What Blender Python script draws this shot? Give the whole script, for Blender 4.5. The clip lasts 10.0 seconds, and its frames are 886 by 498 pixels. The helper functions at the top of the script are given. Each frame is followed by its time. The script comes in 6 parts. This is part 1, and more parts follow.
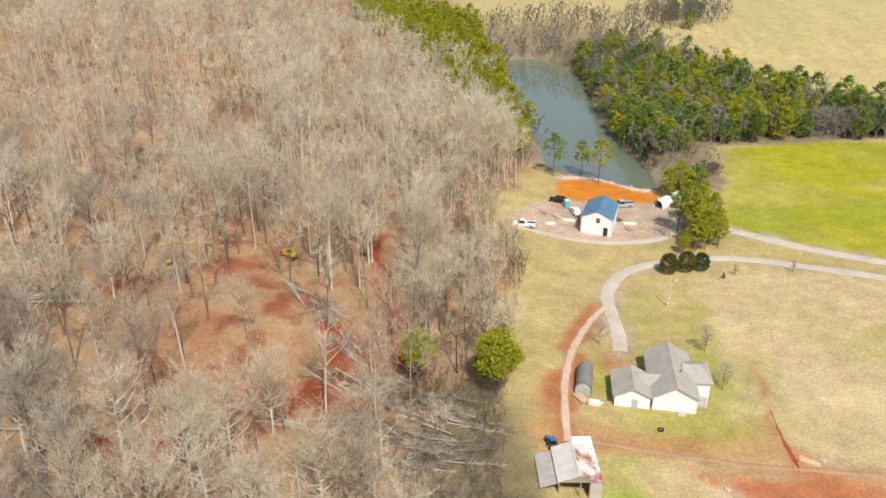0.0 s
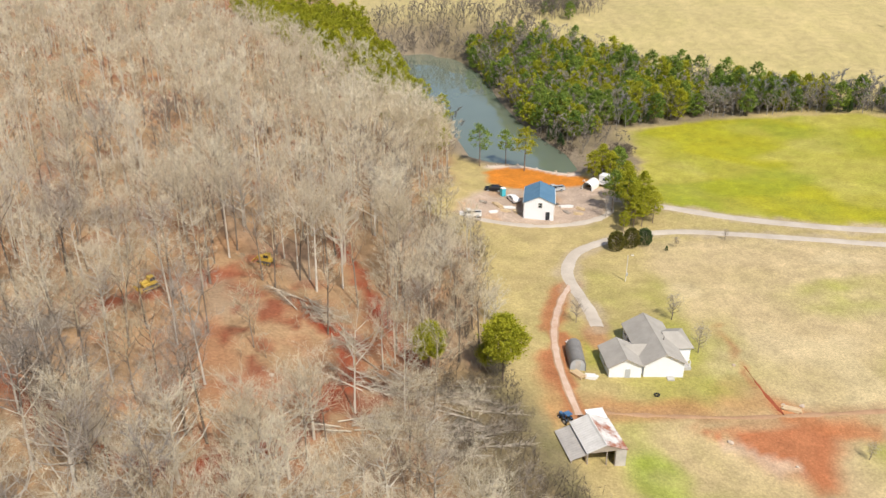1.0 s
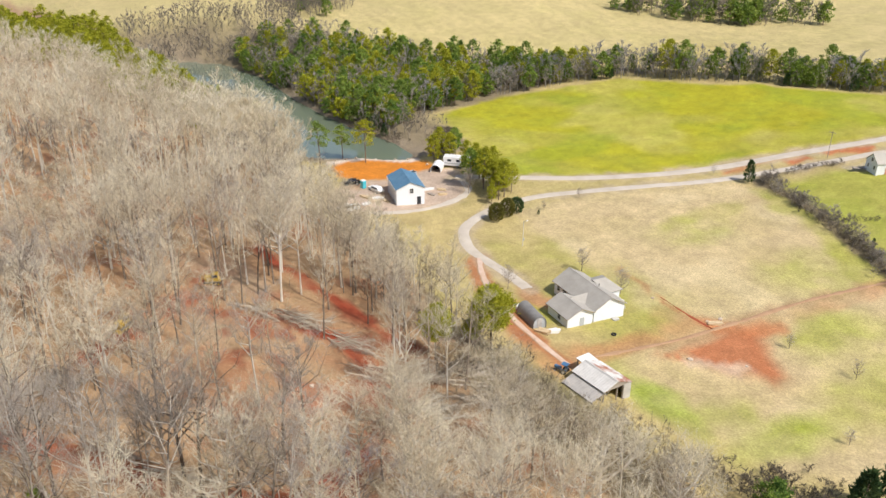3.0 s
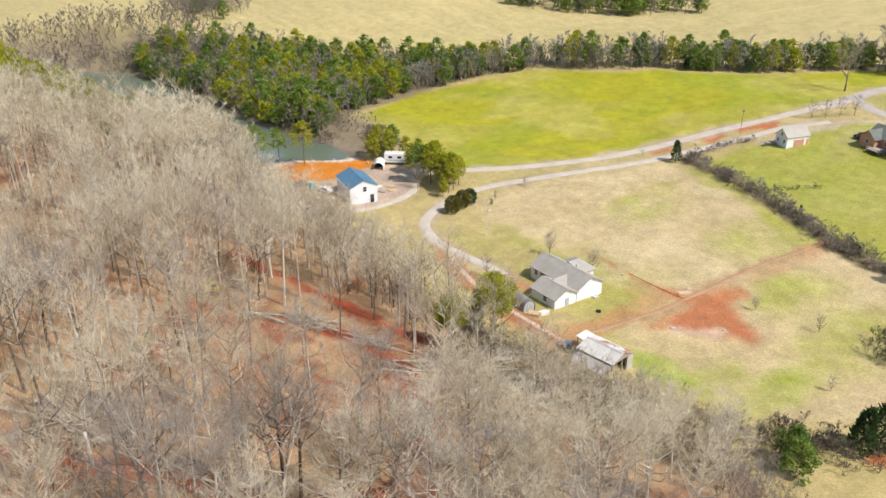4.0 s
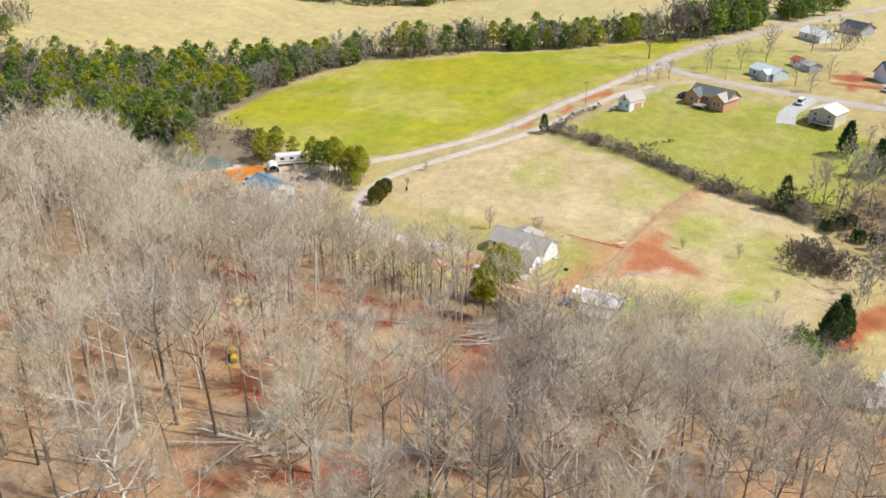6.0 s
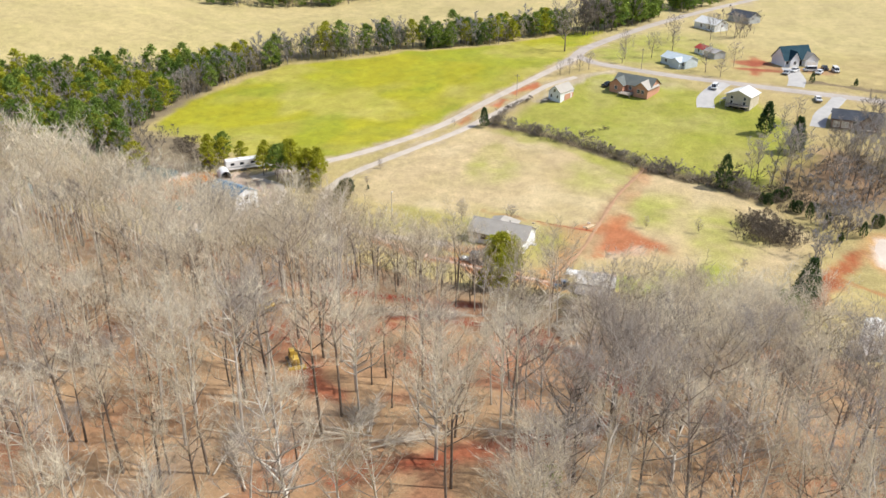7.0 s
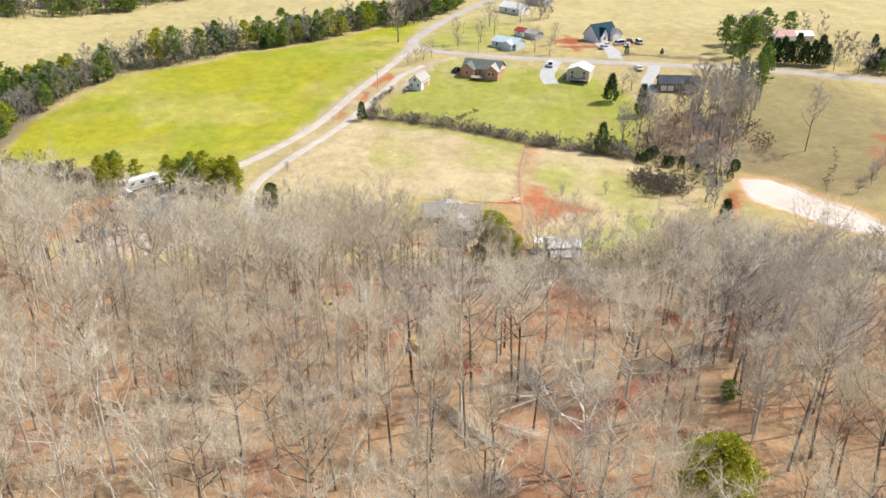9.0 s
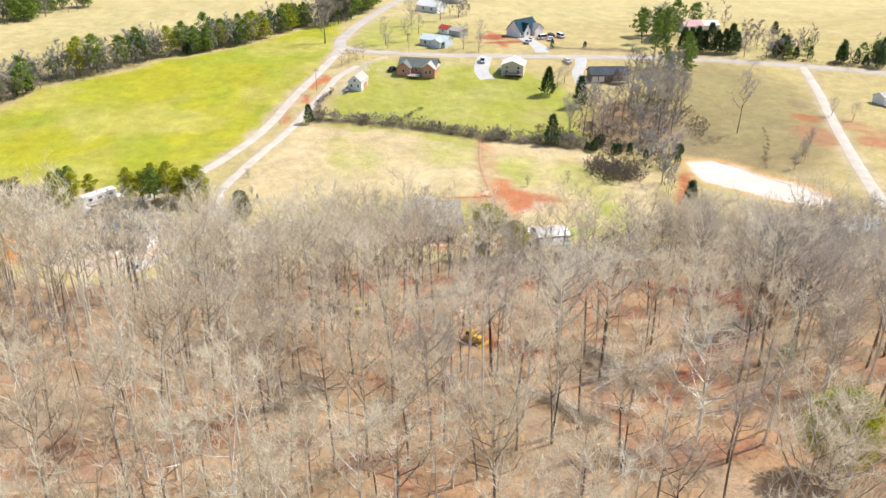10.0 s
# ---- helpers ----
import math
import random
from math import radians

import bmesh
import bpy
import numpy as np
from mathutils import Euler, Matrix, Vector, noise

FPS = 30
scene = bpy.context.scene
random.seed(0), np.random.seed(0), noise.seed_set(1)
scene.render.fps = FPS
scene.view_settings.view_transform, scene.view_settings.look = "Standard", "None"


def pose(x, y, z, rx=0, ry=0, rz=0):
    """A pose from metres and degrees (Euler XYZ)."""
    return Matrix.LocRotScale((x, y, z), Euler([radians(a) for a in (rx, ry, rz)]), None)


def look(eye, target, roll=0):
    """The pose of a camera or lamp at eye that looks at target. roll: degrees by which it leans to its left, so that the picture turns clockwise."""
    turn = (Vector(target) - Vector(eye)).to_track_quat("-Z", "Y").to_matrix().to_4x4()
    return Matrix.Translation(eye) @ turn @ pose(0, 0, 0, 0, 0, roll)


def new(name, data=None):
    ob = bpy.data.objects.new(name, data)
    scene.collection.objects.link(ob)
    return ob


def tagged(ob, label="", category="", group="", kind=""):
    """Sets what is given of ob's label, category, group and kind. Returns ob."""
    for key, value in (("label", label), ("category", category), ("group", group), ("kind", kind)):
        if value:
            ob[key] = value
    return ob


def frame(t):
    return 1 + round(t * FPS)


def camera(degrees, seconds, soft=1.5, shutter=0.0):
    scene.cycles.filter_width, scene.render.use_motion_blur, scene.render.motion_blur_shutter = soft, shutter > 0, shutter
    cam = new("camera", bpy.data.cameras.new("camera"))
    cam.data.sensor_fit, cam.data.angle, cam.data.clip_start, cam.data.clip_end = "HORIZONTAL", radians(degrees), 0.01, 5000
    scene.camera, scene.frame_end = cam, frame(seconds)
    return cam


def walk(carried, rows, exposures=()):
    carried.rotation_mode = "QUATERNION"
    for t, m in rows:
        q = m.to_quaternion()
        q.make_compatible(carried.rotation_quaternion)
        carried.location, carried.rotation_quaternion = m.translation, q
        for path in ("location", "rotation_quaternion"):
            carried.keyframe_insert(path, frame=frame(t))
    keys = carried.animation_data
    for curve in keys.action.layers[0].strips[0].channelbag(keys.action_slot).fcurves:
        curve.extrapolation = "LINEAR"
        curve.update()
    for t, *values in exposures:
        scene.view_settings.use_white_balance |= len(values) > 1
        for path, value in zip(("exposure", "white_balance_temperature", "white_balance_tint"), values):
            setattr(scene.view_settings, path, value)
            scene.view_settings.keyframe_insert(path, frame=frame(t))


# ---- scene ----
cam = camera(56.8, 10.0)
PATH = [
    (0, (0.277, -0.061, 81.306), (0.275, 1.745, 80.448), -0.1),
    (0.5, (-11.093, -0.307, 81.431), (-10.91, 1.488, 80.567), 0.1),
    (1, (-21.663, 0.272, 81.114), (-21.321, 2.044, 80.25), 0.1),
    (1.5, (-32.717, 2.095, 81.211), (-32.197, 3.821, 80.344), 0.2),
    (2, (-42.73, 4.787, 81.097), (-42.049, 6.455, 80.229), 0.3),
    (2.5, (-53.38, 8.624, 80.252), (-52.527, 10.214, 79.389), 0.3),
    (4, (-81.14, 24.001, 79.342), (-79.9, 25.313, 78.483), 0.2),
    (4.5, (-90.226, 30.908, 79.478), (-88.878, 32.107, 78.615), 0.1),
    (5, (-97.908, 37.718, 79.689), (-96.471, 38.808, 78.825), -0.1),
    (5.5, (-106.35, 46.739, 79.687), (-104.814, 47.685, 78.823), -0.1),
    (6, (-113.034, 55.372, 79.211), (-111.432, 56.2, 78.347), -0.0),
    (7.5, (-129.775, 85.091, 79.145), (-128.021, 85.507, 78.278), 0.1),
    (8, (-133.933, 95.322, 79.732), (-132.155, 95.605, 78.861), 0.0),
    (8.5, (-136.716, 107.148, 79.746), (-134.92, 107.274, 78.876), 0.1),
    (9, (-139.704, 118.655, 81.192), (-137.907, 118.624, 80.314), 0.2),
    (9.5, (-140.09, 130.068, 80.889), (-138.301, 129.894, 80.013), 0.3),
    (10, (-139.904, 141.166, 81.449), (-138.133, 140.864, 80.57), 0.2),
]
walk(cam, [(t, look(eye, target, roll)) for t, eye, target, roll in PATH], [(0, 0.0, 6850, 10), (2.5, 0.05, 6650, 10), (4.5, 0.04, 6500, 10), (6, 0.08, 6450, 10), (7.5, 0.14, 6450, 10), (8.5, 0.06, 6450, 10), (9, 0.26, 6450, 10), (9.5, 0.12, 6450, 10), (10, 0.42, 6400, 10)])

# ---- light ----
SUN_AZ, SUN_EL = radians(164.0), radians(52.0)      # compass bearing of the sun (north is +y), and its height
world = bpy.data.worlds.new("world")
scene.world = world
world.use_nodes = True
sky = world.node_tree.nodes.new("ShaderNodeTexSky")
sky.sky_type, sky.sun_disc = "NISHITA", False
sky.sun_elevation, sky.sun_rotation = SUN_EL, SUN_AZ
sky.air_density, sky.dust_density = 1.0, 2.0
world.node_tree.links.new(sky.outputs[0], world.node_tree.nodes["Background"].inputs[0])
world.node_tree.nodes["Background"].inputs[1].default_value = 0.13
sun = new("sun", bpy.data.lights.new("sun", "SUN"))
sun.data.energy, sun.data.angle, sun.data.color = 4.2, radians(1.0), (1.0, 0.955, 0.88)
sun.matrix_world = look((math.sin(SUN_AZ) * 500, math.cos(SUN_AZ) * 500, math.tan(SUN_EL) * 500), (0, 0, 0))

# ---- plan ----
LAKE = [(31, 230), (31, 244), (30, 268), (28, 292), (27, 335), (30, 372), (42, 374), (54, 356), (58, 325), (55, 290), (55, 266), (57, 244),
        (60, 226), (59, 213), (55, 211), (50, 214), (44, 220), (36, 224)]
POND = [(73, 31), (73, 24), (66, 19.5), (57, 15.5), (49.5, 10.5), (43, 8), (38, 8.5), (39, 16), (45, 22.5), (53, 27.5), (58, 31.5), (66, 33)]
FIELD = [(70, 183), (87, 242), (113, 250), (131, 245), (150, 239), (164, 231), (176, 210), (192, 193), (201, 176), (214, 160), (232, 148), (262, 122),
         (217, 128), (198, 130), (170, 140), (145, 150), (124, 157), (100, 166), (86, 173)]
LAWN = [(127, 136), (149, 128), (165, 123), (182, 112), (176, 85), (166, 60), (150, 50), (120, 40), (96, 48), (94, 66), (104, 92), (116, 112)]
PASTURE = [(55, 161), (79, 159), (98, 151), (118, 144), (122, 136), (114, 108), (102, 92), (92, 64), (70, 44), (30, 60), (24, 92), (46, 100), (50, 130)]
ORANGE_PIT = [(30, 214), (36, 219), (44, 216), (51, 210), (58, 205), (57, 199), (47, 197.5), (36, 199), (29, 203)]
YARD = [(15, 179), (20, 176.5), (34, 174.5), (48, 173), (54, 177), (60, 187), (62, 197), (56, 199), (45, 198), (30, 199), (20, 190)]
RED_PATCH = [(36, 93), (44, 93.5), (52, 93), (61, 91), (56, 86), (50, 78.5), (47, 78), (46, 84), (41, 88)]
LOW_ROAD = [(32, 125), (33, 133), (33.5, 146), (36, 153), (40, 158.5), (47, 162.5), (55, 165), (67, 165), (79, 161.5), (98, 154.5), (117, 147), (131, 142),
            (152, 134), (165, 129), (176, 121)]
UP_ROAD = [(58, 189), (66, 183), (72, 179), (85, 170), (100, 162.5), (124, 153), (145, 146), (170, 136), (192, 128), (202, 125)]
MAIN_ROAD = [(190, 129), (202, 126), (217, 125), (235, 119.5), (253, 113), (289, 98), (340, 72), (420, 25)]
STREET = [(204, 125), (196, 117), (191, 104), (186, 86), (182, 62), (178.5, 40), (174, 10), (168, -20), (158, -50), (145, -84), (125, -125), (80, -200)]
SIDE_ROAD = [(156, -54), (125, -43), (85, -25), (48, -9), (27, 0), (8, 8), (-12, 6)]
TRACK = [(33, 143), (28.5, 136), (23.5, 125), (20.6, 114.5), (19.3, 105), (18.8, 98)]
FENCE_ROW = [(22, 99), (42, 96), (57, 95), (79, 93), (101, 88.5)]
GULLY = [(56.5, 124), (54.9, 117), (53.3, 109), (52.7, 102), (52.7, 95)]
SKID_TRAILS = [[(-12, 152), (-12, 138), (-10.5, 129), (-9.8, 121), (-7.6, 114), (-6, 108)], [(-22, 122), (-18.5, 115.5), (-14.2, 112), (-16.4, 103), (-19, 96.5), (-22, 89), (-27, 84), (-36, 78)],
               [(-70, 103), (-62, 96), (-54, 88), (-48, 82), (-40, 77.5), (-33, 74.5)], [(-28, 134), (-36, 129), (-46, 119), (-52, 112)], [(-15, 110), (-8, 112), (-4, 108)]]
HEDGE = [(125, 139), (120, 124), (114, 107), (108, 98), (102, 88), (97, 70), (92, 58)]
WOOD_EDGE_Y = [-200, -80, -20, 20, 40, 55, 66, 78, 84, 95, 112, 127, 146, 157, 169, 179, 190, 204, 225, 240, 300, 400, 600]
WOOD_EDGE_X = [-80, -55, -32, -20, -8, 6, 14, 12, 8, 7, 8, 10, 15, 17, 13, 10, 11, 20, 25, 26, 24, 20, -10]


def ease(v):
    v = np.clip(v, 0.0, 1.0)
    return v * v * (3 - 2 * v)


def line_distance(x, y, line):
    best = np.full(np.shape(x), 1e9)
    for (ax, ay), (bx, by) in zip(line, line[1:]):
        dx, dy = bx - ax, by - ay
        s = np.clip(((x - ax) * dx + (y - ay) * dy) / (dx * dx + dy * dy), 0, 1)
        best = np.minimum(best, np.hypot(x - ax - s * dx, y - ay - s * dy))
    return best


def poly_distance(x, y, poly):
    """Distance to the outline: minus inside."""
    inside = np.zeros(np.shape(x), bool)
    for (ax, ay), (bx, by) in zip(poly, poly[1:] + poly[:1]):
        inside ^= ((ay > y) != (by > y)) & (x < (bx - ax) * (y - ay) / (by - ay + 1e-9) + ax)
    d = line_distance(x, y, poly + poly[:1])
    return np.where(inside, -d, d)


def value_noise(x, y, size, seed):
    x, y = np.asarray(x) / size, np.asarray(y) / size
    i, j = np.floor(x), np.floor(y)
    u, v = x - i, y - j
    u, v = u * u * (3 - 2 * u), v * v * (3 - 2 * v)
    lattice = lambda a, b: np.modf(np.abs(np.sin(a * 127.1 + b * 311.7 + seed * 74.7) * 43758.5453))[0]
    low = lattice(i, j) * (1 - u) + lattice(i + 1, j) * u
    high = lattice(i, j + 1) * (1 - u) + lattice(i + 1, j + 1) * u
    return low * (1 - v) + high * v


def ground_z(x, y):
    """Height of the land: a wooded hill in the west, a flat valley, gentle rises in the east and north."""
    x, y = np.asarray(x, float), np.asarray(y, float)
    toe = 24.0 - 0.10 * np.maximum(0, y - 215)
    s = np.clip((toe - x) / 7.0, -40, 60)
    hill = 0.29 * 7.0 * np.where(s > 30, s, np.log1p(np.exp(np.minimum(s, 30))))
    hill = 1.06 * 38.0 * np.tanh(hill / 38.0)
    dip = -2.8 * np.exp(-(((x - 80) / 45.0) ** 2) - ((y - 45) / 45.0) ** 2)
    knoll = 1.1 * np.exp(-(((x - 36) / 16.0) ** 2) - ((y - 110) / 20.0) ** 2)
    rise = 7.0 * ease((x - 105) / 100.0) + 0.012 * np.maximum(0, x - 210)
    north = 13.0 * ease((y - 255) / 140.0) * ease((x + 40) / 100)
    z = 0.3 + hill + dip + knoll + rise + north + 0.5 * (value_noise(x, y, 14, 1) - 0.5) * ease((20 - x) / 20)
    lake = poly_distance(x, y, LAKE)
    z = np.where(lake < 30, z + (-0.1 - z) * ease((26 - lake) / 24.0), z)
    z = np.where(lake < 2, z - 2.2 * ease((2 - lake) / 5.0), z)
    pond = poly_distance(x, y, POND)
    z = np.where(pond < 12, z + (-1.6 - z) * ease((10 - pond) / 9.0), z)
    return np.where(pond < 1, z - 0.9 * ease((1 - pond) / 3.0), z)


def gz(x, y):
    return float(ground_z(np.array([x]), np.array([y]))[0])


def wood_edge(y):
    return np.interp(y, WOOD_EDGE_Y, WOOD_EDGE_X)


# ---- materials ----
def material(name, rough=0.9, metal=0.0):
    m = bpy.data.materials.new(name)
    m.use_nodes = True
    b = m.node_tree.nodes["Principled BSDF"]
    b.inputs["Roughness"].default_value, b.inputs["Metallic"].default_value = rough, metal
    b.inputs["Specular IOR Level"].default_value = 0.25
    return m, m.node_tree.nodes, m.node_tree.links, b


def noise_node(n, l, scale, detail=3.0, rough=0.6):
    geo = n.new("ShaderNodeNewGeometry")
    tex = n.new("ShaderNodeTexNoise")
    tex.inputs["Scale"].default_value, tex.inputs["Detail"].default_value, tex.inputs["Roughness"].default_value = scale, detail, rough
    l.new(geo.outputs["Position"], tex.inputs["Vector"])
    return tex.outputs["Fac"]


def ramp(n, l, fac, low, high, a=0.0, b=1.0):
    r = n.new("ShaderNodeMapRange")
    r.inputs["From Min"].default_value, r.inputs["From Max"].default_value = a, b
    r.inputs["To Min"].default_value, r.inputs["To Max"].default_value = low, high
    l.new(fac, r.inputs["Value"])
    return r.outputs["Result"]


def mix(n, l, fac, a, b, how="MIX"):
    m = n.new("ShaderNodeMix")
    m.data_type, m.blend_type = "RGBA", how
    for slot, v in ((0, fac), (6, a), (7, b)):
        if hasattr(v, "is_linked"):
            l.new(v, m.inputs[slot])
        elif slot == 0:
            m.inputs[0].default_value = v
        else:
            m.inputs[slot].default_value = (*v, 1)
    return m.outputs[2]


def bump(n, l, b, height, strength, distance=0.1):
    k = n.new("ShaderNodeBump")
    k.inputs["Strength"].default_value, k.inputs["Distance"].default_value = strength, distance
    l.new(height, k.inputs["Height"])
    l.new(k.outputs[0], b.inputs["Normal"])


def speckled(name, dark, light, big=0.3, fine=6.0, rough=0.9, metal=0.0, per="", relief=0.2):
    """A surface that wanders between two tones at two scales; per: also from piece to piece ('object' or 'island')."""
    m, n, l, b = material(name, rough, metal)
    coarse, grain = noise_node(n, l, big), noise_node(n, l, fine, 4.0, 0.7)
    add = n.new("ShaderNodeMath")
    add.operation = "ADD"
    l.new(ramp(n, l, coarse, 0.0, 0.6, 0.3, 0.7), add.inputs[0])
    l.new(ramp(n, l, grain, 0.0, 0.4, 0.3, 0.7), add.inputs[1])
    fac = add.outputs[0]
    if per:
        source = n.new("ShaderNodeObjectInfo" if per == "object" else "ShaderNodeNewGeometry")
        extra = n.new("ShaderNodeMath")
        extra.operation = "MULTIPLY_ADD"
        l.new(source.outputs["Random" if per == "object" else "Random Per Island"], extra.inputs[0])
        extra.inputs[1].default_value = 0.7
        l.new(ramp(n, l, fac, -0.25, 0.55), extra.inputs[2])
        fac = extra.outputs[0]
    l.new(mix(n, l, fac, dark, light), b.inputs["Base Color"])
    if relief:
        bump(n, l, b, grain, relief)
    return m


def thin(name, dark, light, through_share=0.45, **how):
    """Twigs and needles: thin pieces that scatter light to both sides."""
    m = speckled(name, dark, light, relief=0, per="island", **how)
    n, l = m.node_tree.nodes, m.node_tree.links
    b = n["Principled BSDF"]
    back, both = n.new("ShaderNodeBsdfTranslucent"), n.new("ShaderNodeMixShader")
    l.new(b.inputs["Base Color"].links[0].from_socket, back.inputs["Color"])
    both.inputs[0].default_value = through_share
    l.new(b.outputs[0], both.inputs[1])
    l.new(back.outputs[0], both.inputs[2])
    l.new(both.outputs[0], n["Material Output"].inputs["Surface"])
    return m


def striped(name, dark, light, axis, period, rough=0.6, metal=0.0, relief=0.5, rust=None, rust_at=(0.5, 0.6)):
    """Sheet metal or siding: fine ribs along one axis, groove shade mixed into the colour, patchy wear."""
    m, n, l, b = material(name, rough, metal)
    co = n.new("ShaderNodeTexCoord")
    sep = n.new("ShaderNodeSeparateXYZ")
    l.new(co.outputs["Object"], sep.inputs[0])
    wave = n.new("ShaderNodeMath")
    wave.operation = "PINGPONG"
    l.new(sep.outputs[axis], wave.inputs[0])
    wave.inputs[1].default_value = period / 2
    height = ramp(n, l, wave.outputs[0], 0.0, 1.0, 0.0, period / 2)
    colour = mix(n, l, ramp(n, l, noise_node(n, l, 0.6, 4.0), 0.0, 1.0, 0.3, 0.7), dark, light)
    groove = n.new("ShaderNodeMath")
    groove.operation = "LESS_THAN"
    l.new(height, groove.inputs[0])
    groove.inputs[1].default_value = 0.12
    shade = n.new("ShaderNodeMath")
    shade.operation = "MULTIPLY"
    l.new(groove.outputs[0], shade.inputs[0])
    shade.inputs[1].default_value = 0.35
    colour = mix(n, l, shade.outputs[0], colour, tuple(0.5 * v for v in dark))
    if rust:
        colour = mix(n, l, ramp(n, l, noise_node(n, l, 0.45, 5.0, 0.65), 0.0, 1.0, *rust_at), colour, rust)
    l.new(colour, b.inputs["Base Color"])
    bump(n, l, b, height, relief, 0.03)
    return m


def ground_material():
    m, n, l, b = material("ground_cover", 0.95)
    tint, grass = n.new("ShaderNodeAttribute"), n.new("ShaderNodeAttribute")
    tint.attribute_name, grass.attribute_name = "tint", "grass"
    coarse, middle, fine = noise_node(n, l, 0.045, 4.0, 0.6), noise_node(n, l, 0.3, 5.0, 0.65), noise_node(n, l, 2.2, 5.0, 0.75)
    patch = n.new("ShaderNodeMath")
    patch.operation = "MULTIPLY"
    l.new(ramp(n, l, coarse, 0.0, 1.0, 0.46, 0.62), patch.inputs[0])
    l.new(grass.outputs["Fac"], patch.inputs[1])
    colour = mix(n, l, patch.outputs[0], tint.outputs["Color"], (0.28, 0.32, 0.03))
    blade = n.new("ShaderNodeMath")
    blade.operation = "MULTIPLY"
    l.new(ramp(n, l, noise_node(n, l, 0.16, 6.0, 0.7), 0.0, 0.8, 0.52, 0.64), blade.inputs[0])
    l.new(grass.outputs["Fac"], blade.inputs[1])
    colour = mix(n, l, blade.outputs[0], colour, (0.25, 0.28, 0.04))
    for fac, low, high in ((middle, 0.82, 1.14), (fine, 0.66, 1.30), (noise_node(n, l, 7.0, 3.0, 0.7), 0.8, 1.2)):
        g = n.new("ShaderNodeCombineColor")
        for k in range(3):
            l.new(ramp(n, l, fac, low, high, 0.28, 0.72), g.inputs[k])
        colour = mix(n, l, 1.0, colour, g.outputs[0], "MULTIPLY")
    l.new(colour, b.inputs["Base Color"])
    bump(n, l, b, fine, 0.5, 0.15)
    return m


def water_material():
    m, n, l, b = material("lake_water", 0.04)
    b.inputs["Specular IOR Level"].default_value, b.inputs["IOR"].default_value = 0.7, 2.0
    l.new(mix(n, l, noise_node(n, l, 0.05), (0.13, 0.165, 0.12), (0.17, 0.205, 0.155)), b.inputs["Base Color"])
    bump(n, l, b, noise_node(n, l, 1.2, 3.0), 0.025, 0.05)
    return m


M_GROUND, M_WATER = ground_material(), water_material()
# Muddy water; the sky's bright reflection is put into its pale base colour.
M_POND = speckled("muddy_sky_pale_pond_water", (0.54, 0.44, 0.35), (0.72, 0.64, 0.55), 0.08, 1.0, 0.45, relief=0.03)
M_GRAVEL = speckled("gravel", (0.42, 0.36, 0.295), (0.61, 0.545, 0.465), 0.25, 5.0)
M_ASPHALT = speckled("old_asphalt", (0.36, 0.31, 0.27), (0.52, 0.47, 0.42), 0.2, 3.0)
M_CONCRETE = speckled("concrete", (0.40, 0.39, 0.375), (0.54, 0.525, 0.50), 0.4, 5.0)
M_BARK = speckled("bare_bark", (0.07, 0.052, 0.04), (0.31, 0.255, 0.205), 0.25, 3.0, per="object")
M_TWIG = thin("bare_twigs", (0.46, 0.385, 0.27), (0.80, 0.72, 0.55), big=0.12, fine=1.5)
M_PALE_TWIG = thin("pale_twigs", (0.62, 0.545, 0.41), (0.92, 0.86, 0.70), big=0.12, fine=1.5)
M_COOL_TWIG = thin("cool_grey_twigs", (0.25, 0.235, 0.23), (0.50, 0.475, 0.46), big=0.12, fine=1.5)
# Brown-grey twigs with the shade inside tree belts put into their colour.
M_SHADE_TWIG = thin("shaded_brown_grey_twigs", (0.17, 0.145, 0.125), (0.40, 0.355, 0.31), big=0.12, fine=1.5)
M_SLASH = speckled("weathered_slash", (0.30, 0.245, 0.185), (0.62, 0.55, 0.45), 0.4, 3.0, per="object")
M_PALE_BARK = speckled("pale_bark", (0.46, 0.42, 0.36), (0.68, 0.64, 0.57), 0.3, 3.0, per="object")
M_DARK_TWIG = thin("dark_brush_twigs", (0.09, 0.072, 0.055), (0.29, 0.245, 0.19), big=0.15, fine=1.5)
M_GREY_TWIG = thin("grey_twigs", (0.32, 0.275, 0.235), (0.60, 0.54, 0.47), big=0.12, fine=1.5)
M_PINE_BARK = speckled("pine_bark", (0.14, 0.10, 0.08), (0.26, 0.20, 0.15), 0.5, 4.0)
M_PINE = thin("pine_needles", (0.045, 0.12, 0.025), (0.33, 0.41, 0.07), 0.25, big=0.10, fine=2.0)
M_YELLOW_PINE = thin("yellowish_pine_needles", (0.21, 0.24, 0.018), (0.56, 0.54, 0.05), 0.38, big=0.10, fine=2.0)
M_OLIVE = thin("olive_cedar_foliage", (0.075, 0.082, 0.02), (0.25, 0.225, 0.05), 0.3, big=0.3, fine=2.0)
M_TRACK = speckled("rutted_red_track", (0.48, 0.30, 0.20), (0.66, 0.53, 0.44), 0.35, 3.0)
M_RUT = speckled("churned_red_clay", (0.24, 0.05, 0.022), (0.42, 0.12, 0.055), 0.35, 3.0)
M_VERGE = speckled("worn_clay_line", (0.30, 0.18, 0.10), (0.48, 0.30, 0.18), 0.3, 3.0)
M_CEDAR = thin("cedar_foliage", (0.030, 0.068, 0.026), (0.12, 0.175, 0.06), 0.3, big=0.2, fine=2.0)
M_WHITE_SIDING = striped("white_siding", (0.79, 0.81, 0.85), (0.84, 0.86, 0.89), 2, 0.2, 0.6)
M_WHITE_METAL = striped("white_metal_wall", (0.74, 0.76, 0.80), (0.81, 0.83, 0.87), 0, 0.45, 0.5)
